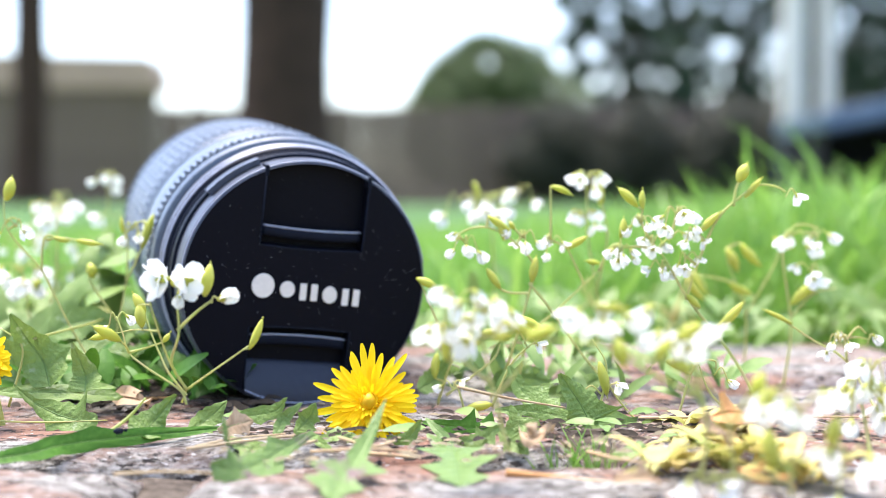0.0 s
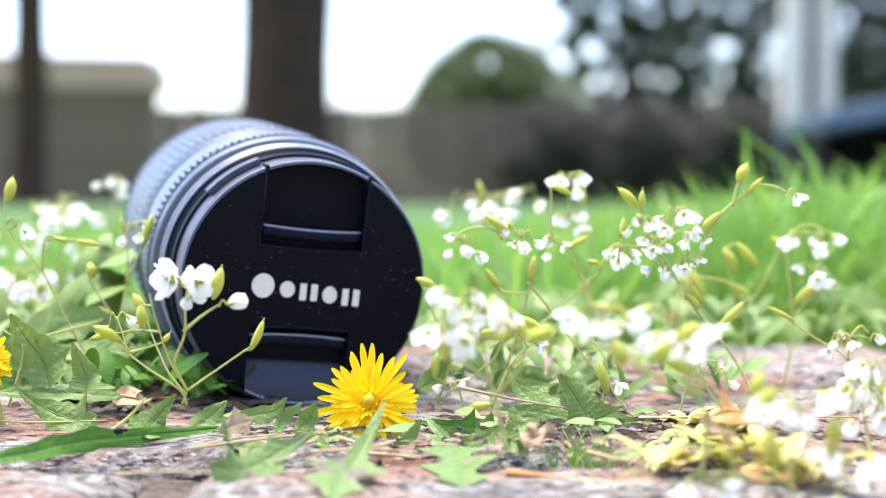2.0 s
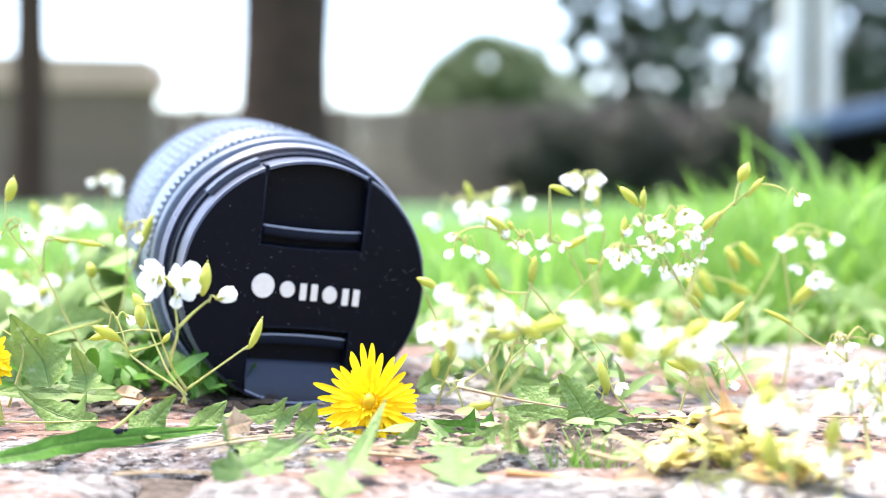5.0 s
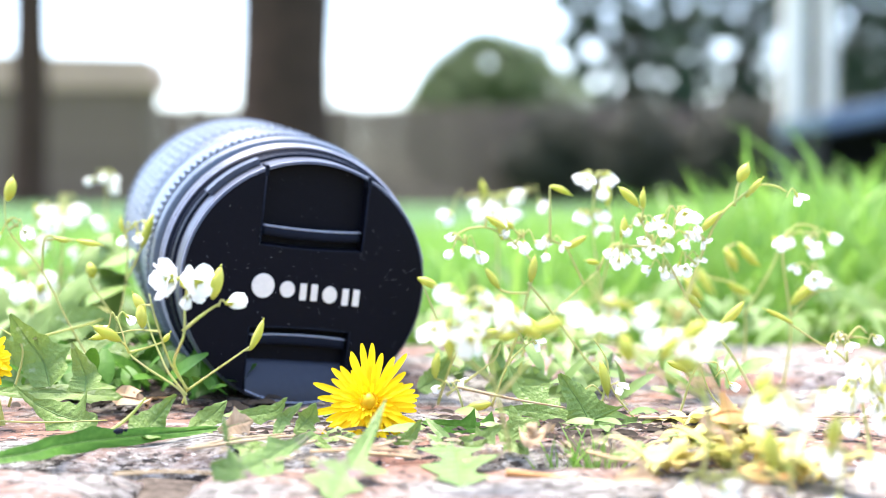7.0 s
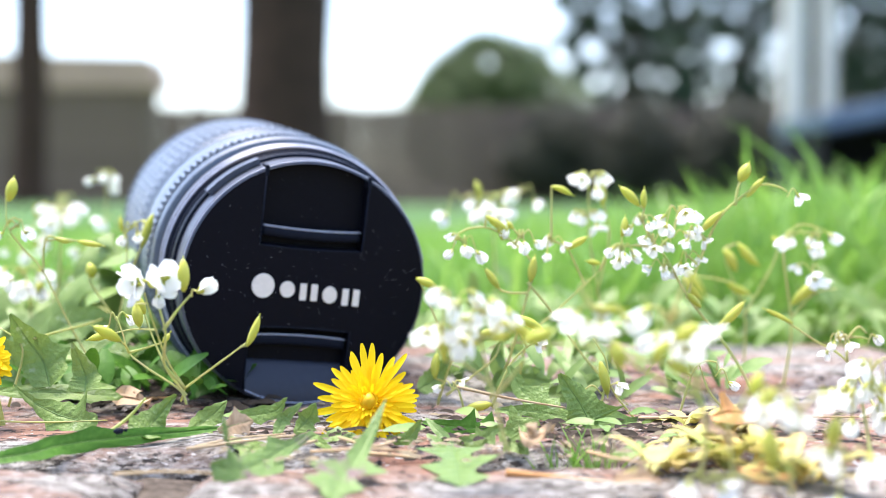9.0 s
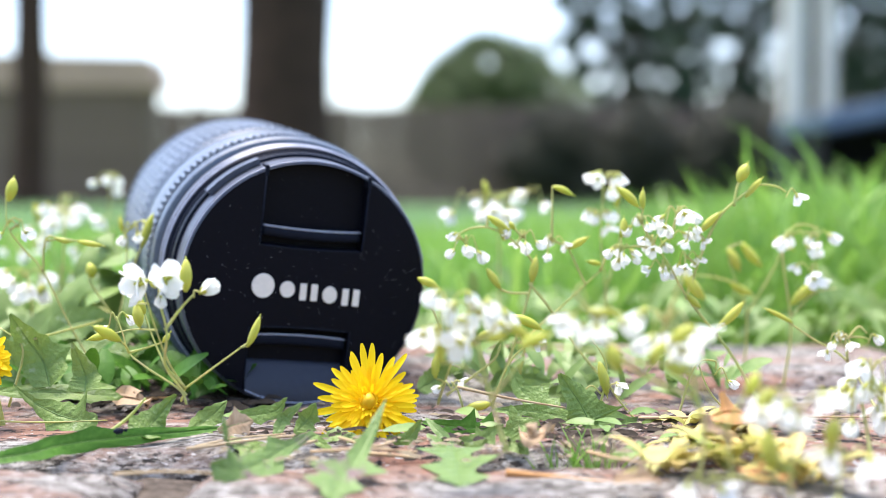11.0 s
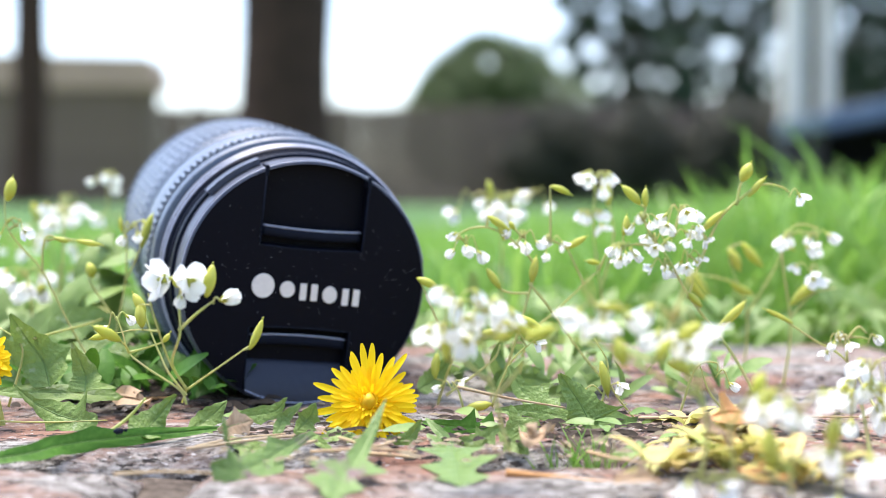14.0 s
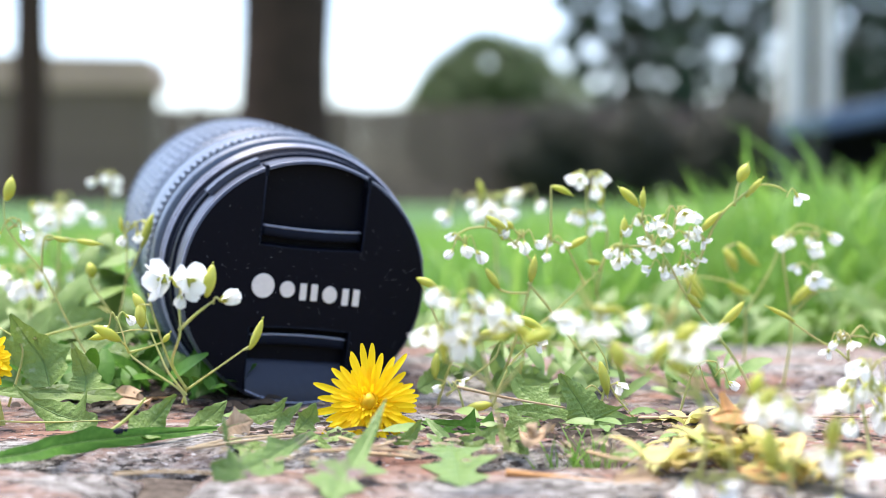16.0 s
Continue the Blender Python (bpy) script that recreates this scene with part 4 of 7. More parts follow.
right_plant_c = whitlow((0.0862, 0.348, -0.004), [[(0.0757, 0.3085, 0.0035), (0.07, 0.3139, 0.0145), (0.0603, 0.3144, 0.027), (0.0548, 0.3147, 0.0367), (0.0506, 0.3149, 0.0422)], [(0.0596, 0.3144, 0.027), (0.0624, 0.3147, 0.0353), (0.0672, 0.3151, 0.0463), (0.0728, 0.3152, 0.0519), (0.0776, 0.3154, 0.0549), (0.0818, 0.3153, 0.0546), (0.0842, 0.3153, 0.0533)], [(0.0714, 0.3152, 0.0498), (0.0722, 0.3153, 0.0546), (0.0736, 0.3154, 0.0567)], [(0.0668, 0.3141, 0.0187), (0.067, 0.3141, 0.0194), (0.0672, 0.3141, 0.0201)], [(0.0619, 0.3143, 0.0249), (0.0626, 0.3143, 0.025), (0.0631, 0.3143, 0.0249)], [(0.0557, 0.3146, 0.035), (0.0546, 0.3147, 0.0356), (0.0537, 0.3147, 0.0358)], [(0.0624, 0.3147, 0.0353), (0.0609, 0.3147, 0.0367), (0.0596, 0.3147, 0.0378)], [(0.0527, 0.3148, 0.0394), (0.0478, 0.3148, 0.0401), (0.0437, 0.3148, 0.0397)], [(0.0437, 0.3148, 0.0397), (0.0437, 0.3149, 0.0409), (0.0437, 0.3149, 0.0422)], [(0.0527, 0.3148, 0.0394), (0.0546, 0.3149, 0.0414), (0.0562, 0.3149, 0.0429)], [(0.0648, 0.3149, 0.0408), (0.0637, 0.3149, 0.0422), (0.0628, 0.3149, 0.0433)], [(0.0628, 0.3149, 0.0433), (0.0622, 0.315, 0.0436), (0.0617, 0.315, 0.0438)], [(0.0506, 0.3149, 0.0422), (0.0495, 0.315, 0.0445), (0.0486, 0.3151, 0.0466)], [(0.0562, 0.3149, 0.0429), (0.0569, 0.315, 0.0459), (0.0575, 0.3151, 0.0488)], [(0.0486, 0.3151, 0.0466), (0.0489, 0.3151, 0.0479), (0.0492, 0.3151, 0.0491)], [(0.0492, 0.3151, 0.0491), (0.0485, 0.3152, 0.0495), (0.0479, 0.3152, 0.0498)]],
        [((0.0725, 0.3154, 0.0557), (0.0748, 0.3155, 0.0602), 0.00304), ((0.0742, 0.3152, 0.0519), (0.0783, 0.3154, 0.0566), 0.00166), ((0.0628, 0.3149, 0.0433), (0.0681, 0.3151, 0.0483), 0.00194), ((0.0672, 0.3141, 0.0201), (0.0736, 0.3143, 0.0263), 0.00235), ((0.0437, 0.3149, 0.0422), (0.0445, 0.3151, 0.047), 0.00194), ((0.0631, 0.3143, 0.0249), (0.0596, 0.3144, 0.0284), 0.0018), ((0.0479, 0.3152, 0.0498), (0.0433, 0.3153, 0.0544), 0.00235), ((0.0492, 0.3151, 0.0491), (0.0492, 0.3153, 0.0539), 0.00166)],
        [((0.0575, 0.3151, 0.0488), 5, 0.72), ((0.0617, 0.315, 0.0438), 4, 0.7), ((0.0537, 0.3147, 0.0358), 4, 0.66), ((0.0486, 0.3151, 0.0466), 4, 0.66), ((0.0437, 0.3148, 0.0397), 4, 0.62), ((0.0517, 0.3149, 0.0419), 4, 0.64), ((0.0596, 0.3147, 0.0378), 3, 0.64), ((0.0562, 0.3149, 0.0429), 3, 0.6), ((0.0842, 0.3153, 0.053), 1, 0.75)], thick=0.00036, seed=12)
right_plant_d = whitlow((0.0423, 0.3745, -0.004), [[(0.0405, 0.3584, -0.0017), (0.0436, 0.3591, 0.0189), (0.0405, 0.3599, 0.041), (0.0402, 0.3603, 0.0536)], [(0.0428, 0.3593, 0.0252), (0.046, 0.3599, 0.041), (0.0444, 0.3602, 0.0505)], [(0.0402, 0.3603, 0.0536), (0.0402, 0.3604, 0.0559), (0.0402, 0.3605, 0.0581)]],
        [((0.044, 0.3602, 0.0497), (0.044, 0.3604, 0.056), 0.00206)],
        [((0.0402, 0.3605, 0.0581), 6, 0.85), ((0.0397, 0.3601, 0.0473), 6, 0.8)], thick=0.00032, seed=13)
right_plant_e = whitlow((0.0187, 0.4417, -0.004), [[(0.0177, 0.4184, -0.0011), (0.0168, 0.4193, 0.0247), (0.0155, 0.4203, 0.0505)], [(0.0155, 0.4203, 0.0505), (0.0153, 0.4203, 0.0514), (0.0151, 0.4203, 0.0523)], [(0.0151, 0.4203, 0.0523), (0.0096, 0.4204, 0.0529), (0.0052, 0.4203, 0.0523)], [(0.0152, 0.4203, 0.052), (0.0211, 0.4204, 0.0542), (0.026, 0.4204, 0.0551)]],
        [((0.0113, 0.4203, 0.0523), (0.01, 0.4205, 0.0575), 0.00221)],
        [((0.0151, 0.4203, 0.0523), 7, 1.15), ((0.0052, 0.4203, 0.0523), 2, 1.1), ((0.026, 0.4204, 0.0551), 2, 1.0)], thick=0.00036, seed=14)
right_plant_f = whitlow((0.0985, 0.3745, -0.004), [[(0.0937, 0.3534, -0.0009), (0.096, 0.354, 0.0162), (0.0937, 0.3547, 0.0365), (0.0964, 0.355, 0.0435), (0.0999, 0.355, 0.0446), (0.1038, 0.355, 0.0435)], [(0.096, 0.3541, 0.0193), (0.1023, 0.3543, 0.0256), (0.1085, 0.3544, 0.0271)], [(0.1023, 0.3543, 0.0256), (0.1018, 0.3545, 0.0291), (0.1015, 0.3546, 0.0326)], [(0.0959, 0.3549, 0.0423), (0.0998, 0.3549, 0.0425), (0.1031, 0.3549, 0.0419)]],
        [((0.096, 0.3542, 0.0224), (0.1038, 0.3544, 0.0287), 0.00312)],
        [((0.0964, 0.3549, 0.0419), 3, 0.85), ((0.1031, 0.3549, 0.0419), 3, 0.85), ((0.1015, 0.3546, 0.0326), 3, 0.85)], thick=0.00032, seed=15)
right_plant_g = whitlow((0.1113, 0.325, -0.004), [[(0.1022, 0.2984, 0.0005), (0.0991, 0.3138, 0.0118), (0.0908, 0.314, 0.0173), (0.0838, 0.3142, 0.0221)], [(0.0991, 0.3138, 0.0118), (0.0986, 0.314, 0.0173), (0.0977, 0.3141, 0.0194)], [(0.0991, 0.314, 0.0173), (0.1018, 0.3141, 0.0203), (0.1039, 0.3141, 0.0187)], [(0.0995, 0.314, 0.0178), (0.1021, 0.314, 0.0178), (0.1042, 0.314, 0.0173)], [(0.0983, 0.314, 0.018), (0.0977, 0.314, 0.0179), (0.0973, 0.314, 0.0176)]],
        [((0.0859, 0.3142, 0.0212), (0.079, 0.3143, 0.0248), 0.00125)],
        [((0.0973, 0.314, 0.0176), 5, 0.66), ((0.1042, 0.314, 0.0173), 1, 0.7)], thick=0.00029, seed=16)
near_plant = whitlow((0.0144, 0.2804, -0.004), [[(0.0116, 0.2266, 0.0065), (0.0086, 0.227, 0.0185), (0.0066, 0.2274, 0.0285)], [(0.0086, 0.227, 0.0185), (0.0016, 0.2272, 0.0245), (0.0001, 0.2274, 0.0285)], [(0.0096, 0.2269, 0.0165), (0.0146, 0.2271, 0.0225)], [(0.0039, 0.2271, 0.0225), (0.0021, 0.2272, 0.0227), (0.0006, 0.2271, 0.0225)], [(0.0028, 0.2272, 0.0235), (0.003, 0.2272, 0.024), (0.0031, 0.2272, 0.0245)], [(0.0069, 0.2273, 0.0268), (0.0079, 0.2273, 0.0267), (0.0086, 0.2273, 0.0265)], [(0.0006, 0.2273, 0.0271), (0.0012, 0.2273, 0.0276), (0.0016, 0.2273, 0.028)], [(0.0086, 0.2273, 0.0265), (0.0097, 0.2273, 0.0281), (0.0106, 0.2274, 0.0295)], [(0.0066, 0.2274, 0.0285), (0.007, 0.2274, 0.0301), (0.0074, 0.2275, 0.0317)], [(0.0016, 0.2273, 0.028), (0.0019, 0.2274, 0.0308), (0.0021, 0.2275, 0.0335)]],
        [((0.0006, 0.2271, 0.0225), (0.0001, 0.2273, 0.028), 0.0018), ((0.0031, 0.2272, 0.0245), (0.0066, 0.2273, 0.026), 0.0018), ((0.0106, 0.2274, 0.0295), (0.0166, 0.2273, 0.0265), 0.002), ((0.0086, 0.2273, 0.0265), (0.0126, 0.2273, 0.0275), 0.0016)],
        [((0.0074, 0.2275, 0.0317), 6, 1.0), ((0.0021, 0.2275, 0.0335), 3, 0.9), ((0.0016, 0.2273, 0.028), 2, 0.85)], thick=0.00032, seed=17)
near_plant_b = whitlow((0.0529, 0.2624, -0.004), [[(0.0431, 0.2135, 0.0043), (0.044, 0.2139, 0.0146), (0.0393, 0.2142, 0.0241), (0.0374, 0.2144, 0.0288)], [(0.0421, 0.214, 0.0184), (0.0317, 0.2142, 0.0241), (0.0275, 0.2144, 0.0297)], [(0.044, 0.2139, 0.0146), (0.0421, 0.2142, 0.0241), (0.044, 0.2143, 0.0278)], [(0.0393, 0.2142, 0.0241), (0.0382, 0.2142, 0.0242), (0.0374, 0.2142, 0.0241)], [(0.0437, 0.2143, 0.0272), (0.0431, 0.2143, 0.0276), (0.0426, 0.2143, 0.0278)], [(0.0374, 0.2144, 0.0288), (0.0379, 0.2144, 0.0303), (0.0383, 0.2145, 0.0316)], [(0.0275, 0.2144, 0.0297), (0.0236, 0.2145, 0.0313), (0.0204, 0.2145, 0.0321)], [(0.0262, 0.2144, 0.0303), (0.0266, 0.2145, 0.0315), (0.027, 0.2145, 0.0326)], [(0.027, 0.2145, 0.0326), (0.026, 0.2145, 0.0331), (0.0251, 0.2145, 0.0335)], [(0.0251, 0.2145, 0.0335), (0.0241, 0.2146, 0.0353), (0.0232, 0.2146, 0.0368)], [(0.0383, 0.2145, 0.0316), (0.0401, 0.2146, 0.0356), (0.0416, 0.2147, 0.0392)]],
        [((0.0251, 0.2145, 0.0335), (0.0308, 0.2145, 0.033), 0.00151), ((0.0374, 0.2142, 0.0241), (0.0412, 0.2142, 0.0231), 0.0017), ((0.0416, 0.2147, 0.0392), (0.044, 0.2146, 0.0354), 0.00151)],
        [((0.0383, 0.2145, 0.0316), 5, 0.98), ((0.027, 0.2145, 0.0326), 4, 0.88), ((0.0426, 0.2143, 0.0278), 2, 0.8), ((0.0204, 0.2145, 0.0321), 1, 0.75), ((0.0232, 0.2146, 0.0368), 1, 0.7)], thick=0.00032, seed=18)
near_plant_c = whitlow((0.0634, 0.2325, -0.004), [[(0.0555, 0.2035, 0.0037), (0.0555, 0.2037, 0.0109), (0.0564, 0.2039, 0.0163)], [(0.0555, 0.2037, 0.0091), (0.0627, 0.2038, 0.0118), (0.0645, 0.2037, 0.01)], [(0.0555, 0.2036, 0.0073), (0.0519, 0.2038, 0.0127), (0.0523, 0.204, 0.0181)], [(0.0555, 0.2035, 0.0061), (0.048, 0.2036, 0.0071), (0.042, 0.2036, 0.0064)], [(0.053, 0.2036, 0.0064), (0.0529, 0.2036, 0.0073), (0.0528, 0.2036, 0.0082)], [(0.0564, 0.2039, 0.0163), (0.0566, 0.2039, 0.0172), (0.0568, 0.204, 0.0181)], [(0.0523, 0.204, 0.0181), (0.0513, 0.204, 0.0182), (0.0505, 0.204, 0.0181)], [(0.0521, 0.204, 0.0181), (0.0522, 0.204, 0.019), (0.0523, 0.204, 0.0199)]],
        [((0.0505, 0.204, 0.0181), (0.0528, 0.2041, 0.0208), 0.00234), ((0.0528, 0.2036, 0.0082), (0.0519, 0.2038, 0.0145), 0.0027), ((0.0618, 0.2038, 0.0118), (0.0627, 0.2039, 0.0163), 0.00252)],
        [((0.0568, 0.204, 0.0181), 3, 1.0), ((0.0523, 0.204, 0.0199), 3, 0.9), ((0.0645, 0.2037, 0.01), 3, 1.15), ((0.042, 0.2036, 0.0064), 2, 0.9)], thick=0.00032, seed=19)
near_plant_d = whitlow((0.0937, 0.2804, -0.004), [[(0.0797, 0.2385, 0.0041), (0.0803, 0.2437, 0.0096), (0.0792, 0.2439, 0.015)], [(0.0794, 0.2439, 0.0141), (0.0787, 0.2439, 0.0141), (0.0781, 0.2439, 0.0139)], [(0.0794, 0.2439, 0.0141), (0.0816, 0.2439, 0.0148), (0.0835, 0.2439, 0.015)], [(0.0816, 0.2439, 0.0148), (0.0815, 0.244, 0.0171), (0.0813, 0.244, 0.0193)]],
        [],
        [((0.0813, 0.244, 0.0193), 6, 1.0), ((0.0781, 0.2439, 0.0139), 4, 0.95), ((0.0835, 0.2439, 0.015), 4, 0.95)], thick=0.00032, seed=20)
near_plant_e = whitlow((0.0521, 0.2281, -0.004), [[(0.0476, 0.2084, 0.0016), (0.0467, 0.2088, 0.0136), (0.0421, 0.2091, 0.0228)], [(0.0467, 0.2088, 0.0136), (0.0504, 0.209, 0.0201)], [(0.0421, 0.2091, 0.0228), (0.0395, 0.2092, 0.024), (0.0374, 0.2092, 0.0247)], [(0.0374, 0.2092, 0.0247), (0.0359, 0.2092, 0.0248), (0.0347, 0.2092, 0.0247)], [(0.0378, 0.2092, 0.0246), (0.0381, 0.2093, 0.0265), (0.0384, 0.2093, 0.0284)], [(0.0347, 0.2092, 0.0247), (0.023, 0.2093, 0.0278), (0.0135, 0.2093, 0.0284)], [(0.0288, 0.2093, 0.0262), (0.0285, 0.2093, 0.0273), (0.0282, 0.2093, 0.0284)]],
        [((0.0374, 0.2092, 0.0247), (0.0407, 0.2092, 0.0233), 0.0024), ((0.0384, 0.2093, 0.0284), (0.0421, 0.2094, 0.0307), 0.0024), ((0.0135, 0.2093, 0.0284), (0.0185, 0.2094, 0.0302), 0.00221), ((0.0282, 0.2093, 0.0284), (0.0296, 0.2092, 0.0238), 0.00277), ((0.0504, 0.209, 0.0192), (0.0522, 0.2091, 0.0228), 0.00221), ((0.0347, 0.2092, 0.0247), (0.0374, 0.2093, 0.0284), 0.00203)],
        [], thick=0.00029, seed=21)
right_plant_h = whitlow((0.0869, 0.3745, -0.004), [[(0.0858, 0.3683, -0.0031), (0.0871, 0.3691, 0.018), (0.0822, 0.3696, 0.0326)], [(0.0868, 0.3691, 0.018), (0.0952, 0.3696, 0.0326), (0.0977, 0.3699, 0.0407)], [(0.0896, 0.3693, 0.0229), (0.0891, 0.3693, 0.0237), (0.0887, 0.3693, 0.0245)], [(0.0838, 0.3694, 0.0277), (0.0762, 0.3695, 0.0294), (0.07, 0.3695, 0.0294)], [(0.0822, 0.3696, 0.0326), (0.0818, 0.3697, 0.0351), (0.0814, 0.3698, 0.0375)], [(0.0814, 0.3698, 0.0375), (0.0837, 0.3698, 0.0385), (0.0855, 0.3698, 0.0391)], [(0.0973, 0.3698, 0.0394), (0.0961, 0.3699, 0.0402), (0.0952, 0.3699, 0.0407)]],
        [((0.0814, 0.3698, 0.0375), (0.0847, 0.3695, 0.031), 0.00292), ((0.0855, 0.3698, 0.0391), (0.0912, 0.3696, 0.0326), 0.00276), ((0.0952, 0.3699, 0.0407), (0.1001, 0.3698, 0.0375), 0.00227), ((0.0887, 0.3693, 0.0245), (0.0822, 0.3694, 0.0277), 0.00244), ((0.07, 0.3695, 0.0294), (0.0749, 0.3693, 0.0229), 0.00276)],
        [], thick=0.00029, seed=22)
right_plant_i = whitlow((-0.0006, 0.3431, -0.004), [[(-0.0013, 0.3184, 0.0006), (0.0022, 0.3138, 0.0118), (0.0064, 0.3141, 0.0187), (0.0091, 0.3142, 0.0228)], [(0.0022, 0.3138, 0.0118), (-0.0019, 0.3142, 0.0228), (-0.0054, 0.3145, 0.0311)], [(0.0008, 0.3135, 0.0035), (0.0119, 0.3138, 0.0118), (0.014, 0.314, 0.0159)], [(0.0005, 0.3161, 0.0062), (-0.0008, 0.315, 0.0071), (-0.0019, 0.3137, 0.0076)], [(0.0057, 0.314, 0.0175), (0.0068, 0.314, 0.0175), (0.0077, 0.314, 0.0173)], [(-0.0054, 0.3145, 0.0311), (-0.0059, 0.3145, 0.0317), (-0.0064, 0.3145, 0.0321)]],
        [((-0.0064, 0.3145, 0.0321), (-0.0012, 0.3145, 0.0295), 0.00221), ((-0.0019, 0.3137, 0.0076), (-0.0012, 0.3139, 0.0138), 0.00221), ((0.0077, 0.314, 0.0173), (0.0147, 0.3141, 0.0194), 0.00221)],
        [], thick=0.00029, seed=23)
right_plant_j = whitlow((0.0407, 0.3338, -0.004), [[(0.0364, 0.2985, 0.0018), (0.0383, 0.2988, 0.0123), (0.035, 0.2991, 0.0189)], [(0.0548, 0.2984, 0.0005), (0.0588, 0.2988, 0.0123), (0.0634, 0.2989, 0.0136), (0.0638, 0.2988, 0.0116)], [(0.0469, 0.2983, -0.0022), (0.0403, 0.2986, 0.0057), (0.0364, 0.2989, 0.0136)], [(0.0706, 0.2983, -0.0022), (0.0627, 0.2986, 0.0057), (0.0594, 0.2989, 0.0136)], [(0.0581, 0.2988, 0.0103), (0.0548, 0.2988, 0.0123), (0.0522, 0.2989, 0.0136)]],
        [((0.0366, 0.2989, 0.0136), (0.0383, 0.2986, 0.0057), 0.00237), ((0.0522, 0.2989, 0.0136), (0.0568, 0.2988, 0.0116), 0.00184)],
        [((0.0634, 0.2988, 0.0112), 1, 0.6), ((0.037, 0.2986, 0.007), 2, 0.7)], thick=0.00027, seed=24)
right_plant_k = whitlow((0.0054, 0.3384, -0.004), [[(0.0048, 0.3035, 0.002), (0.0035, 0.3036, 0.0063), (0.0021, 0.3037, 0.0083)], [(0.0115, 0.3035, 0.0023), (0.0162, 0.3039, 0.013), (0.0236, 0.3041, 0.0197)], [(0.0199, 0.304, 0.0164), (0.0193, 0.304, 0.0174), (0.0189, 0.304, 0.0184)], [(0.0189, 0.304, 0.0184), (0.0174, 0.3041, 0.0212), (0.0162, 0.3042, 0.0237)]],
        [((0.0055, 0.3035, 0.002), (0.0115, 0.3035, 0.003), 0.00241), ((0.0162, 0.3042, 0.0237), (0.0236, 0.3041, 0.0204), 0.00241)],
        [((0.0021, 0.3037, 0.0074), 2, 0.6), ((0.0189, 0.304, 0.0184), 1, 0.7)], thick=0.00027, seed=25)
whitlow((-0.0538, 0.2686, 0.0076), [[(-0.0538, 0.2687, 0.0083), (-0.0553, 0.2688, 0.0114), (-0.0624, 0.2709, 0.0156), (-0.0669, 0.273, 0.0187), (-0.0684, 0.2742, 0.0225), (-0.0701, 0.2753, 0.0263)], [(-0.0669, 0.273, 0.0187), (-0.0631, 0.2721, 0.0198), (-0.0593, 0.2711, 0.0211)], [(-0.0538, 0.2687, 0.0102), (-0.0574, 0.2689, 0.0147), (-0.0595, 0.27, 0.0184), (-0.0616, 0.2712, 0.0228), (-0.0633, 0.2723, 0.027)], [(-0.0669, 0.273, 0.0187), (-0.0671, 0.2711, 0.0204), (-0.0676, 0.2691, 0.0216)]],
        [((-0.0676, 0.2691, 0.0216), (-0.0722, 0.2653, 0.025), 0.0024), ((-0.0633, 0.2723, 0.027), (-0.0657, 0.2725, 0.0313), 0.0022), ((-0.0593, 0.2711, 0.0211), (-0.0578, 0.2712, 0.023), 0.0012)],
        [((-0.0701, 0.2753, 0.0263), 2, 0.55)], thick=0.00026, seed=41, label="slender whitlow grass stems with green pods beside the lens")
dandelion(pose(-0.0159, 0.2797, 0.0068, 72, 0, -2), 0.0123)
dandelion(pose(-0.1011, 0.2839, 0.0157, 62, 0, 15), 0.0060)
FACING, LYING = (0, -0.92, 0.38), (0, -0.62, 0.78)
lobed_leaf([(-0.0894, 0.2484, 0.0005), (-0.0814, 0.2544, 0.001), (-0.0764, 0.2604, 0.0015), (-0.0664, 0.2664, 0.0018), (-0.0558, 0.2724, 0.0018), (-0.0462, 0.2784, 0.0018)], 0.0044, [(0.5, -1, 0.0007, 0.06, 0.1)], LONG_LEAF, 2, "long smooth dark green leaf lying along the paving", "dandelion_leaf", FACING, 0.4)
lobed_leaf([(-0.0468, 0.2665, 0.003), (-0.0432, 0.2645, 0.0047), (-0.0395, 0.2666, 0.0053)], 0.0044, [(0.3, 1, 0.0012, 0.1, 0.2), (0.6, -1, 0.0014, 0.12, 0.1), (0.8, 1, 0.0009, 0.1, 0.0)], DRY, 3, "curled pale brown dry leaf on the paving", "dry_leaf", FACING, 0.6)
lobed_leaf([(-0.0639, 0.2684, 0.0017), (-0.0613, 0.2725, 0.0045), (-0.0564, 0.2707, 0.0101)], 0.0074, [(0.2, -1, 0.0010, 0.1, 0.0)], LEAF, 4, "pale green pointed leaf lobe rising from the paving", "dandelion_leaf", FACING, 0.22)
lobed_leaf([(-0.0556, 0.2804, 0.0007), (-0.0514, 0.2825, 0.0034), (-0.0476, 0.2826, 0.0069)], 0.0047, [(0.3, 1, 0.0015, 0.1, 0.1), (0.6, 1, 0.0010, 0.08, 0.1)], LEAF, 5, "green jagged dandelion leaf lying on the paving", "dandelion_leaf", FACING, 0.4)
lobed_leaf([(-0.0484, 0.2744, 0.002), (-0.0426, 0.2765, 0.0044), (-0.0362, 0.2746, 0.0059), (-0.0329, 0.2707, 0.0094)], 0.0033, [(0.5, 1, 0.0007, 0.08, 0.1)], LEAF, 6, "green jagged dandelion leaf lying on the paving", "dandelion_leaf", FACING, 0.55)
lobed_leaf([(-0.0917, 0.2987, 0.0078), (-0.0939, 0.3009, 0.0134), (-0.0972, 0.2991, 0.0191), (-0.0997, 0.2953, 0.025)], 0.0097, [(0.35, 1, 0.0018, 0.12, -0.1)], LEAF, 7, "broad green weed leaf rising from the paving", "weed_leaf", FACING, 0.28)
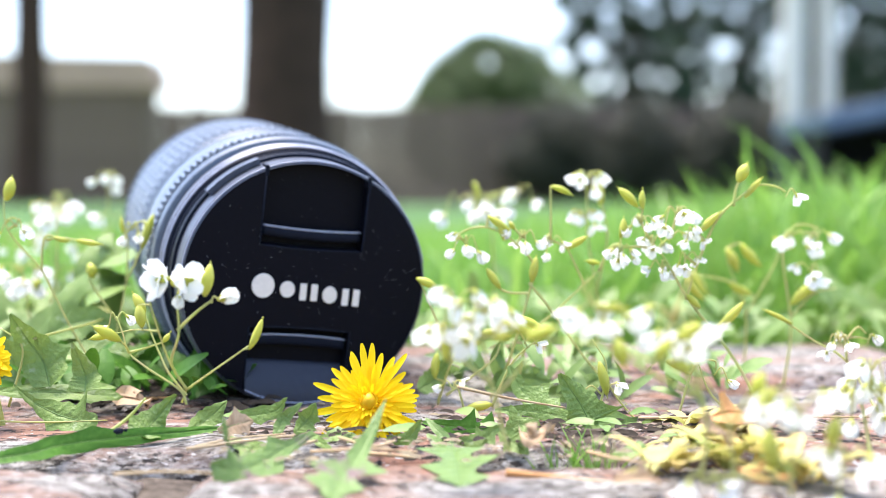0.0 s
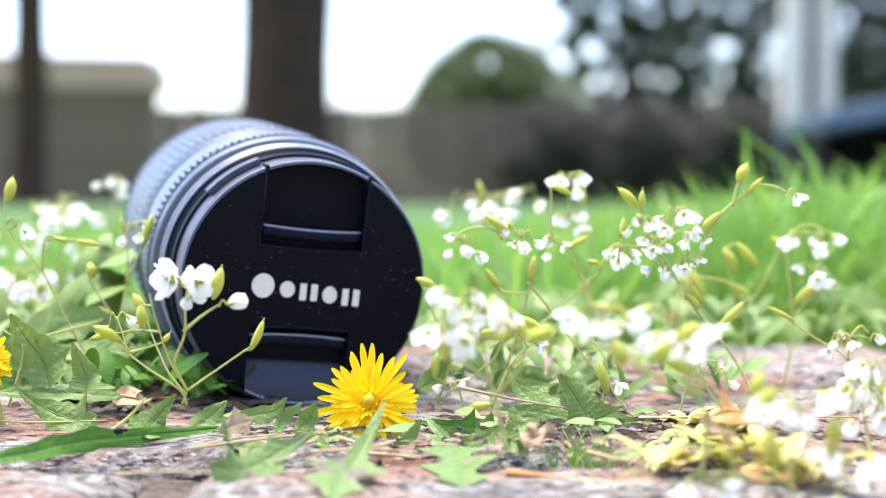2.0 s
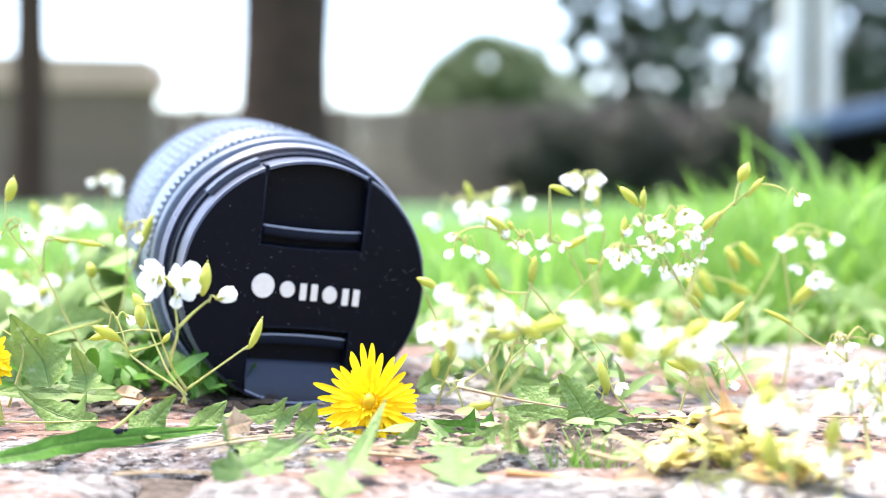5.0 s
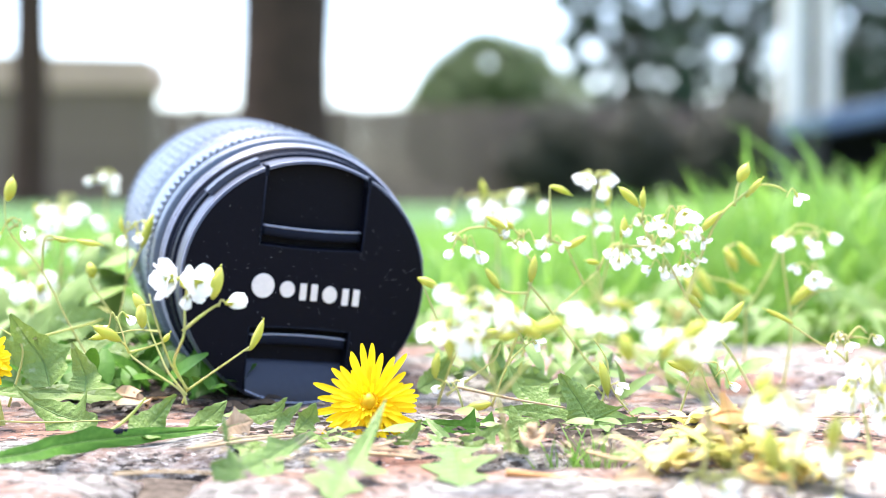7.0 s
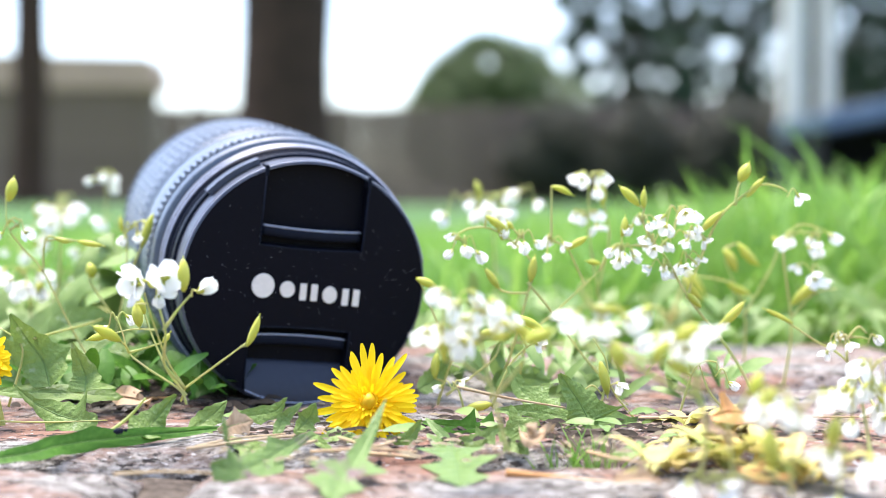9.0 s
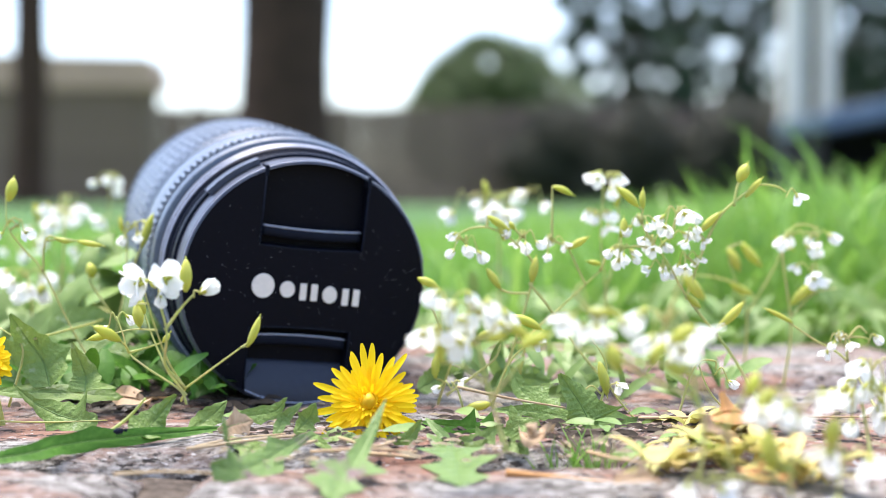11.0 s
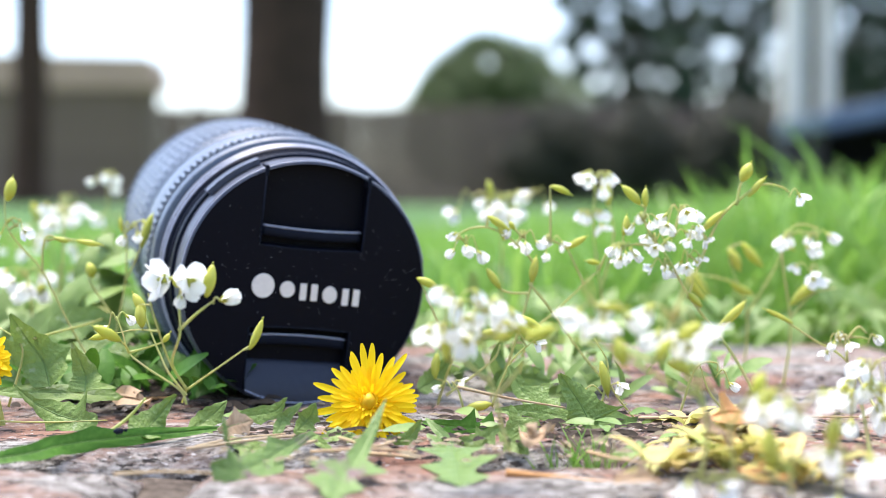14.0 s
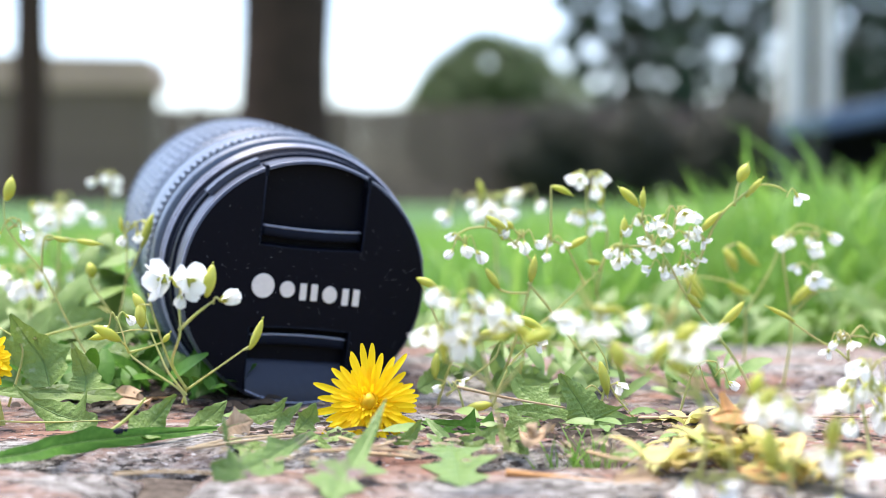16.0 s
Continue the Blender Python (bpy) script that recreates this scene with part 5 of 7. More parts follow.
lobed_leaf([(-0.083, 0.2966, 0.0068), (-0.0835, 0.2988, 0.0107), (-0.086, 0.297, 0.0183)], 0.0073, [(0.12, 1, 0.0045, 0.12, -0.3), (0.1, -1, 0.0010, 0.1, 0)], LEAF, 8, "broad green weed leaf rising from the paving", "weed_leaf", FACING, 0.25)
lobed_leaf([(-0.1042, 0.2966, 0.0068), (-0.0914, 0.2986, 0.0065), (-0.0814, 0.3006, 0.0057), (-0.0756, 0.3026, 0.0046)], 0.0053, [(0.35, 1, 0.0019, 0.1, 0.1), (0.62, 1, 0.0016, 0.1, 0.1)], LEAF, 9, "green jagged dandelion leaf lying on the paving", "dandelion_leaf", LYING, 0.5)
lobed_leaf([(-0.0925, 0.2886, 0.0052), (-0.0859, 0.2865, 0.0027), (-0.0799, 0.2854, 0.0016), (-0.0774, 0.2865, 0.0027)], 0.0068, [(0.62, -1, 0.0048, 0.14, 0.05), (0.3, 1, 0.0013, 0.1, 0.1), (0.75, 1, 0.0010, 0.08, 0)], LEAF, 10, "green dandelion leaf with ragged holes and lobes", "dandelion_leaf", FACING, 0.5)
lobed_leaf([(-0.0913, 0.2895, 0.0043), (-0.0948, 0.2906, 0.0069), (-0.0975, 0.2907, 0.0095)], 0.0020, [], LEAF, 11, "green jagged dandelion leaf lying on the paving", "dandelion_leaf", FACING, 0.3)
lobed_leaf([(-0.1055, 0.3146, 0.0047), (-0.1059, 0.3168, 0.01), (-0.1077, 0.315, 0.0172)], 0.0111, [], LEAF, 12, "broad green weed leaf rising from the paving", "weed_leaf", FACING, 0.4)
lobed_leaf([(-0.1065, 0.3339, 0.0134), (-0.0992, 0.3341, 0.0184), (-0.0903, 0.3341, 0.0202), (-0.0805, 0.336, 0.0165)], 0.0077, [(0.5, 1, 0.0021, 0.12, 0.1)], LEAF, 13, "broad green weed leaf rising from the paving", "weed_leaf", FACING, 0.4)
lobed_leaf([(-0.1078, 0.3287, 0.007), (-0.0977, 0.3288, 0.0117), (-0.0852, 0.3309, 0.0126), (-0.0776, 0.3328, 0.0102)], 0.0061, [(0.5, 1, 0.0015, 0.12, 0.1)], LEAF, 14, "green jagged dandelion leaf lying on the paving", "dandelion_leaf", LYING, 0.5)
# Next two leaves: the lens's shade is put into their dark colour.
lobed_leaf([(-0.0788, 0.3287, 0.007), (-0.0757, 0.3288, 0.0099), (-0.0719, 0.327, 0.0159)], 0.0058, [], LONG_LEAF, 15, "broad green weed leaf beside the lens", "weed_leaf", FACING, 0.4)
lobed_leaf([(-0.0858, 0.3166, 0.0044), (-0.0809, 0.3167, 0.0072), (-0.0765, 0.3186, 0.0067)], 0.0050, [], LONG_LEAF, 16, "small green weed leaf coloured dark for the shade of the lens", "weed_leaf", FACING, 0.4)
lobed_leaf([(-0.0256, 0.2545, 0.0046), (-0.0318, 0.2444, 0.0023), (-0.0374, 0.2354, 0.001), (-0.0427, 0.2344, 0.0022)], 0.0056, [(0.72, 1, 0.0071, 0.13, 0.35), (0.45, -1, 0.0024, 0.12, 0.1), (0.3, 1, 0.0019, 0.08, 0.2), (0.9, -1, 0.0013, 0.08, 0)], PURPLE_LEAF, 17, "purple-flushed jagged dandelion leaf on the paving", "dandelion_leaf", FACING, 0.65)
lobed_leaf([(-0.0196, 0.2203, -0.0012), (-0.0177, 0.2294, 0.0013), (-0.0145, 0.2405, 0.005), (-0.0111, 0.2488, 0.0119)], 0.0046, [(0.34, -1, 0.0048, 0.1, -0.3), (0.18, -1, 0.0042, 0.1, -0.2), (0.42, 1, 0.0046, 0.11, 0.4), (0.2, 1, 0.0023, 0.1, 0.1)], PURPLE_LEAF, 18, "purple-tipped jagged dandelion leaf before the flower", "dandelion_leaf", FACING, 0.24)
lobed_leaf([(0.0019, 0.2624, 0.0016), (0.0028, 0.2434, 0.0005), (0.0032, 0.2283, -0.0008)], 0.0067, [(0.22, -1, 0.0048, 0.11, -0.3), (0.28, 1, 0.0050, 0.11, -0.3), (0.5, -1, 0.0050, 0.12, -0.35), (0.56, 1, 0.0043, 0.12, -0.35), (0.78, -1, 0.0028, 0.09, -0.2), (0.8, 1, 0.0030, 0.09, -0.2)], PURPLE_LEAF, 19, "purple-edged lobed dandelion leaf on the paving", "dandelion_leaf", LYING, 0.6)
lobed_leaf([(-0.0351, 0.2664, 0.0013), (-0.0334, 0.2686, 0.0052), (-0.0292, 0.2667, 0.009)], 0.0026, [(0.5, 1, 0.0007, 0.1, 0.1)], PURPLE_LEAF, 20, "purple-flushed dandelion leaf beside the lens cap", "dandelion_leaf", FACING, 0.45)
lobed_leaf([(-0.0313, 0.2704, 0.0018), (-0.0287, 0.2715, 0.0047), (-0.0267, 0.2697, 0.0084)], 0.0038, [(0.4, 1, 0.0012, 0.1, 0.1), (0.65, 1, 0.0010, 0.08, 0.1), (0.5, -1, 0.0007, 0.08, 0.1)], LEAF, 21, "green jagged dandelion leaf lying on the paving", "dandelion_leaf", FACING, 0.5)
lobed_leaf([(-0.0118, 0.2664, 0.0013), (-0.0073, 0.2664, 0.0016), (-0.0044, 0.2646, 0.0059)], 0.0028, [], LEAF, 22, "pale green leaf curled under the flower", "dandelion_leaf", FACING, 0.5)
lobed_leaf([(-0.0036, 0.2706, 0.0051), (0.0002, 0.2664, 0.0018), (0.0026, 0.2644, -0.0004)], 0.0021, [(0.5, 1, 0.0007, 0.1, 0.1)], PURPLE_LEAF, 23, "purple twisted dandelion leaf", "dandelion_leaf", FACING, 0.5)
lobed_leaf([(-0.0033, 0.2665, 0.0025), (-0.0007, 0.2624, 0.0007), (0.0009, 0.2603, -0.0008)], 0.0023, [], PURPLE_LEAF, 24, "purple twisted dandelion leaf", "dandelion_leaf", FACING, 0.5)
lobed_leaf([(-0.0045, 0.2805, 0.0025), (0.0045, 0.2804, 0.0013), (0.0151, 0.2824, 0.0006)], 0.0030, [(0.55, -1, 0.0032, 0.09, 0.4), (0.75, -1, 0.0030, 0.09, 0.4)], LONG_LEAF, 25, "green jagged dandelion leaf lying on the paving", "dandelion_leaf", FACING, 0.5)
lobed_leaf([(0.0153, 0.2988, 0.0126), (0.0188, 0.2966, 0.0067), (0.0247, 0.2925, 0.003), (0.0313, 0.2885, 0.0019)], 0.0044, [(0.45, -1, 0.0034, 0.12, 0.2), (0.65, -1, 0.0021, 0.1, 0.2)], LEAF, 26, "green jagged dandelion leaf lying on the paving", "dandelion_leaf", FACING, 0.5)
lobed_leaf([(0.0329, 0.2844, 0.0013), (0.0305, 0.2856, 0.0061), (0.0259, 0.2848, 0.0126)], 0.0088, [(0.15, 1, 0.0043, 0.12, -0.2), (0.1, -1, 0.0020, 0.1, 0)], LEAF, 27, "broad pale green leaf lobe rising from the paving", "dandelion_leaf", FACING, 0.25)
lobed_leaf([(0.0117, 0.2885, 0.0039), (0.0211, 0.2875, 0.0036), (0.0347, 0.2844, 0.0018), (0.0511, 0.2885, 0.0019)], 0.0033, [(0.15, 1, 0.0013, 0.06, 0.1), (0.35, -1, 0.0010, 0.06, 0.1), (0.75, -1, 0.0018, 0.07, 0.1)], LEAF, 28, "green jagged dandelion leaf lying on the paving", "dandelion_leaf", FACING, 0.5)
lobed_leaf([(0.0138, 0.2784, 0.0008), (0.0173, 0.2785, 0.0023), (0.023, 0.2764, 0.0002)], 0.0039, [(0.35, -1, 0.0027, 0.12, 0.1), (0.7, -1, 0.0012, 0.1, 0.1)], LEAF, 29, "green jagged dandelion leaf lying on the paving", "dandelion_leaf", FACING, 0.4)
lobed_leaf([(0.0026, 0.2624, -0.0003), (0.0072, 0.2624, -0.0), (0.0125, 0.2625, 0.0032)], 0.0030, [(0.3, 1, 0.0014, 0.09, 0.1), (0.55, -1, 0.0014, 0.09, 0.1), (0.7, 1, 0.0014, 0.09, 0.1)], LEAF, 30, "green jagged dandelion leaf lying on the paving", "dandelion_leaf", FACING, 0.5)
lobed_leaf([(0.0117, 0.2645, 0.0033), (0.0144, 0.2624, 0.0016), (0.0175, 0.2603, -0.0006)], 0.0042, [(0.5, 1, 0.0012, 0.1, 0.1)], LEAF, 31, "green jagged dandelion leaf lying on the paving", "dandelion_leaf", FACING, 0.5)
lobed_leaf([(-0.0268, 0.2704, 0.0003), (-0.0214, 0.2704, 0.0015), (-0.0159, 0.2684, -0.0005)], 0.0031, [(0.4, -1, 0.0010, 0.1, 0.1), (0.65, 1, 0.0012, 0.1, 0.1)], LEAF, 32, "green jagged dandelion leaf lying on the paving", "dandelion_leaf", LYING, 0.5)
lobed_leaf([(-0.0223, 0.2604, -0.0001), (-0.0262, 0.2644, 0.0017), (-0.0281, 0.2665, 0.0028)], 0.0019, [], LEAF, 33, "green jagged dandelion leaf lying on the paving", "dandelion_leaf", FACING, 0.5)
lobed_leaf([(-0.0452, 0.2664, 0.0016), (-0.0399, 0.2624, -0.0), (-0.035, 0.2604, 0.0008)], 0.0035, [(0.5, 1, 0.0012, 0.1, 0.1)], LEAF, 34, "green jagged dandelion leaf lying on the paving", "dandelion_leaf", LYING, 0.5)
lobed_leaf([(-0.0061, 0.3166, 0.0044), (-0.0017, 0.3167, 0.0075), (0.0022, 0.3149, 0.0137)], 0.0056, [], LEAF, 35, "broad green weed leaf beside the lens", "weed_leaf", FACING, 0.4)
lobed_leaf([(0.0108, 0.3235, 0.0034), (0.0194, 0.3236, 0.0065), (0.0281, 0.3256, 0.0046)], 0.0069, [(0.5, 1, 0.0017, 0.1, 0.1)], LEAF, 36, "broad green weed leaf beside the lens", "weed_leaf", FACING, 0.5)
lobed_leaf([(0.0255, 0.3285, 0.0012), (0.0342, 0.3285, 0.0027), (0.0429, 0.3287, 0.007)], 0.0058, [], LEAF, 37, "broad green weed leaf beside the lens", "weed_leaf", FACING, 0.5)
lobed_leaf([(0.0322, 0.2504, 0.0002), (0.0383, 0.2504, 0.002), (0.0433, 0.2504, -0.0002)], 0.0035, [(0.5, -1, 0.0009, 0.1, 0.1)], LEAF, 38, "green jagged dandelion leaf lying on the paving", "dandelion_leaf", LYING, 0.5)
lobed_leaf([(0.0328, 0.2383, -0.0009), (0.0365, 0.2384, 0.0006), (0.0412, 0.2384, -0.0001)], 0.0023, [], ROSETTE, 39, "pale yellow leaf in the rosette", "dandelion_leaf", LYING, 0.5)
leaf([(-0.099, 0.3684, 0.0001), (-0.0981, 0.3695, 0.031), (-0.0933, 0.3697, 0.0362), (-0.0932, 0.3898, 0.0368)], 0.0175, 0, LEAF, seed=31, label="broad green weed leaf behind the paving joint", name="weed_leaf", fold=0.2)
leaf([(-0.1026, 0.3585, 0.0015), (-0.1018, 0.3592, 0.022), (-0.0947, 0.3594, 0.0271), (-0.09, 0.3694, 0.0277)], 0.0163, 0, LEAF, seed=32, label="broad green weed leaf behind the paving joint", name="weed_leaf", fold=0.2)
leaf([(-0.1121, 0.3585, 0.0015), (-0.1113, 0.3589, 0.0126), (-0.1034, 0.3591, 0.0184), (-0.0981, 0.3691, 0.0196)], 0.015, 0, LEAF, seed=33, label="broad green weed leaf behind the paving joint", name="weed_leaf", fold=0.2)
leaf([(-0.1351, 0.3983, -0.0039), (-0.1342, 0.399, 0.0154), (-0.1263, 0.3991, 0.0192), (-0.1184, 0.3991, 0.0189)], 0.0163, 0, LEAF, seed=35, label="broad green weed leaf behind the paving joint", name="weed_leaf", fold=0.2)
leaf([(-0.0799, 0.3101, 0.004), (-0.0724, 0.299, 0.005), (-0.0701, 0.3033, 0.003)], 0.0063, 0, DRY, seed=42, label="orange-brown dry leaf on the paving", name="dry_leaf", wave=0.4)
leaf([(0.0163, 0.2624, 0.003), (0.0173, 0.2428, 0.006), (0.0222, 0.2633, 0.004)], 0.0063, 1, DRY, seed=43, label="curled brown dry leaf on the paving", name="dry_leaf", wave=0.6, fold=0.5)
leaf([(0.0556, 0.2619, 0.006), (0.0585, 0.2568, 0.008), (0.0657, 0.2677, 0.005)], 0.0063, 0, DRY, seed=44, label="small orange dry leaf on the paving", name="dry_leaf")
leaf([(0.0303, 0.2239, 0.002), (0.0334, 0.2182, 0.004), (0.0382, 0.2239, 0.002)], 0.005, 0, DRY, seed=70, label="small pale dry leaf in the rosette", name="dry_leaf", wave=0.3)
leaf([(0.0515, 0.2215, 0.004), (0.0522, 0.2106, 0.006), (0.0571, 0.2184, 0.003)], 0.0037, 0, ORANGE, seed=71, label="small orange dry leaf in the rosette", name="dry_leaf", wave=0.3)
leaf([(0.0524, 0.2521, 0.008), (0.0557, 0.2494, 0.01), (0.0639, 0.258, 0.007)], 0.0069, 0, ORANGE, seed=72, label="small orange dry leaf in the rosette", name="dry_leaf", wave=0.3)
leaf([(0.057, 0.2239, 0.002), (0.058, 0.2164, 0.004), (0.0605, 0.2185, 0.002)], 0.0032, 0, ORANGE, seed=73, label="small orange dry leaf in the rosette", name="dry_leaf", wave=0.3)
leaf([(0.0524, 0.2343, 0.006), (0.0492, 0.2293, 0.01), (0.0456, 0.2266, 0.012)], 0.005, 0, DRY, seed=74, label="small pale dry leaf in the rosette", name="dry_leaf", wave=0.3)
straw([(0.0031, 0.2686, 0.012), (0.014, 0.2727, 0.009), (0.0266, 0.2786, 0.006)])
straw([(0.0118, 0.2384, 0.0003), (0.0205, 0.2363, -0.0002), (0.0317, 0.2343, -0.0009)], 0.0007, ORANGE)
straw([(-0.0506, 0.2524, 0.002), (-0.0348, 0.2592, 0.003), (-0.0304, 0.2611, 0.003)])
straw([(-0.0258, 0.2495, 0.002), (-0.0157, 0.2472, 0.003), (-0.0049, 0.2495, 0.002)])
straw([(0.0433, 0.2832, 0.003), (0.0649, 0.2847, 0.003), (0.0975, 0.2847, 0.003)])
straw([(-0.0602, 0.2333, 0.001), (-0.0515, 0.2358, 0.001), (-0.0419, 0.2343, 0.001)])
straw([(0.0282, 0.2495, 0.002), (0.034, 0.2363, 0.003), (0.0447, 0.2376, 0.002)])
straw([(-0.0206, 0.2537, 0.004), (-0.0137, 0.2501, 0.003), (-0.0095, 0.2561, 0.003)])
straw([(-0.1001, 0.2854, 0.0019), (-0.0875, 0.2854, 0.0017), (-0.0749, 0.2855, 0.0021)], 0.00022, STEM)
straw([(-0.0782, 0.3115, 0.0027), (-0.0718, 0.3115, 0.003), (-0.0663, 0.3115, 0.0032)], 0.00045, ORANGE)
straw([(-0.0505, 0.2604, 0.001), (-0.0424, 0.2634, 0.0021), (-0.0328, 0.2665, 0.0025)], 0.00028)
straw([(-0.0356, 0.2564, 0.0007), (-0.0301, 0.2584, 0.0016), (-0.0255, 0.2604, 0.0022)], 0.0005)
straw([(-0.0163, 0.2564, 0.0004), (-0.0106, 0.2554, 0.0002), (-0.0055, 0.2544, -0.0001)], 0.0005)
rosette(0.0547, 0.2598, 0.014, 27, 50)
rosette(0.0575, 0.238, 0.014, 24, 51)
rosette(0.0417, 0.238, 0.011, 18, 52)
rosette(0.0643, 0.2284, 0.013, 20, 53)
rosette(0.0556, 0.2824, 0.01, 18, 54)
beetle(pose(-0.0664, 0.2625, 0.0032, 0, 0, 20))
straw([(-0.0699, 0.2665, 0.0025), (-0.0659, 0.2686, 0.0057), (-0.0624, 0.2687, 0.0096)], 0.0004, STEM)


# ---- grass ----
def blades(name, count, x_range, y_range, tall, wide, seed, label, mat=None):
    """Many bent tapering blades in one object."""
    rnd = random.Random(seed)
    verts, faces = [], []
    for _ in range(count):
        y = y_range[0] + (y_range[1] - y_range[0]) * rnd.random() ** 1.25
        x = rnd.uniform(*x_range)
        h = tall(x, y) * rnd.uniform(0.55, 1.15)
        a, lean = rnd.uniform(0, math.tau), rnd.uniform(0.1, 0.75) * h
        dx, dy = math.cos(a) * lean, math.sin(a) * lean
        w = wide * rnd.uniform(0.6, 1.3) * (1 + 0.25 * y)
        b = rnd.uniform(0, math.tau)
        sx, sy = math.cos(b) * w / 2, math.sin(b) * w / 2
        i = len(verts)
        for s, k in ((0, 0.8), (0.4, 1.0), (0.75, 0.7)):
            px, py, pz = x + dx * s * s, y + dy * s * s, -0.012 + h * s
            verts += [(px - sx * k, py - sy * k, pz), (px + sx * k, py + sy * k, pz)]
        verts.append((x + dx, y + dy, -0.012 + h * 0.96))
        faces += [(i, i + 1, i + 3, i + 2), (i + 2, i + 3, i + 5, i + 4), (i + 4, i + 5, i + 6)]
    me = bpy.data.meshes.new(name)
    me.from_pydata(verts, [], faces)
    me.materials.append(mat or HAZY_BLADE)
    return tagged(new(name, me), label, "grass", kind="stuff")


def near_height(x, y):
    side = min(1.0, max(0.0, (x / y + 0.02) / 0.30))
    return 0.040 + 0.035 * side + 0.012 * noise.noise(Vector((x * 6, y * 6, 0)))


blades("lawn_grass", 17000, (-0.85, 0.85), (0.47, 1.6), near_height, 0.0028, 1, "bright green lawn grass beside the paving", NEAR_BLADE)
blades("lawn_grass", 26000, (-3.4, 3.4), (1.5, 7.0), lambda x, y: 0.055 + 0.02 * noise.noise(Vector((x * 2, y * 2, 0))), 0.003, 2, "bright green lawn grass")
blades("tall_grass", 170, (0.11, 0.33), (0.48, 0.75), lambda x, y: 0.068 + 0.20 * max(0, x - 0.12), 0.0042, 3, "tall bright green grass blades at the lawn edge", NEAR_BLADE)
blades("grass_tuft", 70, (0.021, 0.033), (0.254, 0.262), lambda x, y: 0.0165, 0.0006, 4, "small green grass tuft in the paving joint", NEAR_BLADE)
blades("broad_grass", 40, (0.125, 0.235), (0.50, 0.66), lambda x, y: 0.090 + 0.10 * max(0, x - 0.13), 0.0062, 16, "broad bright green grass blades at the lawn edge", NEAR_BLADE)
blades("lawn_grass", 5000, (-1.7, -0.78), (-0.8, 0.6), lambda x, y: 0.05, 0.003, 7, "bright green lawn grass round the paving")
blades("lawn_grass", 5000, (0.78, 1.7), (-0.8, 0.6), lambda x, y: 0.05, 0.003, 8, "bright green lawn grass round the paving")
blades("edge_grass", 900, (-0.45, 0.45), (0.44, 0.50), lambda x, y: 0.026 + 0.010 * noise.noise(Vector((x * 25, y * 25, 0))), 0.0024, 9, "short green grass creeping over the paving edge", NEAR_BLADE)

# ---- distance ----
def crown(bm_name, blobs, count, size, mat, parent, seed, label="", gaps=()):
    """A crown of many small leaves gathered in uneven clumps."""
    rnd = random.Random(seed)
    verts, faces = [], []
    total = sum(r[3] ** 2 for r in blobs)
    for cx, cy, cz, r in blobs:
        for _ in range(int(count * r * r / total)):
            d = Vector((rnd.gauss(0, 1), rnd.gauss(0, 1), rnd.gauss(0, 1))).normalized() * r * rnd.random() ** 0.33
            c = Vector((cx, cy, cz)) + d
            if any((c.x - gx) ** 2 + (c.z - gz) ** 2 < gr * gr for gx, gz, gr in gaps):
                continue
            u = Vector((rnd.gauss(0, 1), rnd.gauss(0, 1), rnd.gauss(0, 1))).normalized()
            v = u.orthogonal().normalized()
            s = size * rnd.uniform(0.6, 1.4)
            i = len(verts)
            verts += [tuple(c - u * s), tuple(c + v * s * 0.45), tuple(c + u * s), tuple(c - v * s * 0.45)]
            faces.append((i, i + 1, i + 2, i + 3))
    me = bpy.data.meshes.new(bm_name)
    me.from_pydata(verts, [], faces)
    me.materials.append(mat)
    return part(bm_name, me, mat, parent, label)


def tree(x, y, radius, height, blobs, leaves, label, leaf_size=0.09, seed=1, lean=0.0, mat=None, gaps=()):
    root = thing("tree", pose(x, y, -0.05), label, "tree")
    rnd = random.Random(seed)
    bm = bmesh.new()
    line = [Vector((lean * s + 0.02 * math.sin(5 * s), 0, s * height)) for s in [k / 24 for k in range(25)]]
    tube(bm, line, lambda s: radius * (1.0 + 0.35 * max(0, 1 - s * 14) ** 2 - 0.25 * s), 20)
    for v in bm.verts:
        v.co += Vector((v.co.x, v.co.y, 0)).normalized() * radius * 0.10 * noise.noise(Vector((v.co.x * 12, v.co.y * 12, v.co.z * 2.5)))
    part("trunk", bm, BARK, root)
    for bx, by, bz, r in blobs[::3]:
        bm = bmesh.new()
        start = Vector((lean * 0.7, 0, height * rnd.uniform(0.55, 0.9)))
        end = Vector((bx, by, bz))
        tube(bm, spline([start, (start + end) / 2 + Vector((0, 0, 0.15 * r)), end], 5), lambda s: radius * 0.35 * (1.1 - s), 8)
        part("limb", bm, BARK, root)
    crown("crown", blobs, leaves, leaf_size, mat or TREE_LEAF, root, seed, gaps=gaps)
    return root


tree(-0.500, 4.0, 0.147, 3.4, [(-0.6, 0.4, 3.6, 0.7), (0.5, 0.2, 3.9, 0.7), (0.0, -0.3, 4.4, 0.8), (0.2, 0.9, 3.7, 0.7)], 1800,
     "dark brown rough-barked garden tree trunk on the lawn", 0.05, 2)
tree(-2.57, 8.0, 0.108, 4.0, [(-0.7, 0.3, 4.4, 0.8), (0.6, 0.1, 4.6, 0.8), (0, 0.4, 5.3, 0.9)], 1200, "thin dark tree trunk before the shed", 0.07, 3)

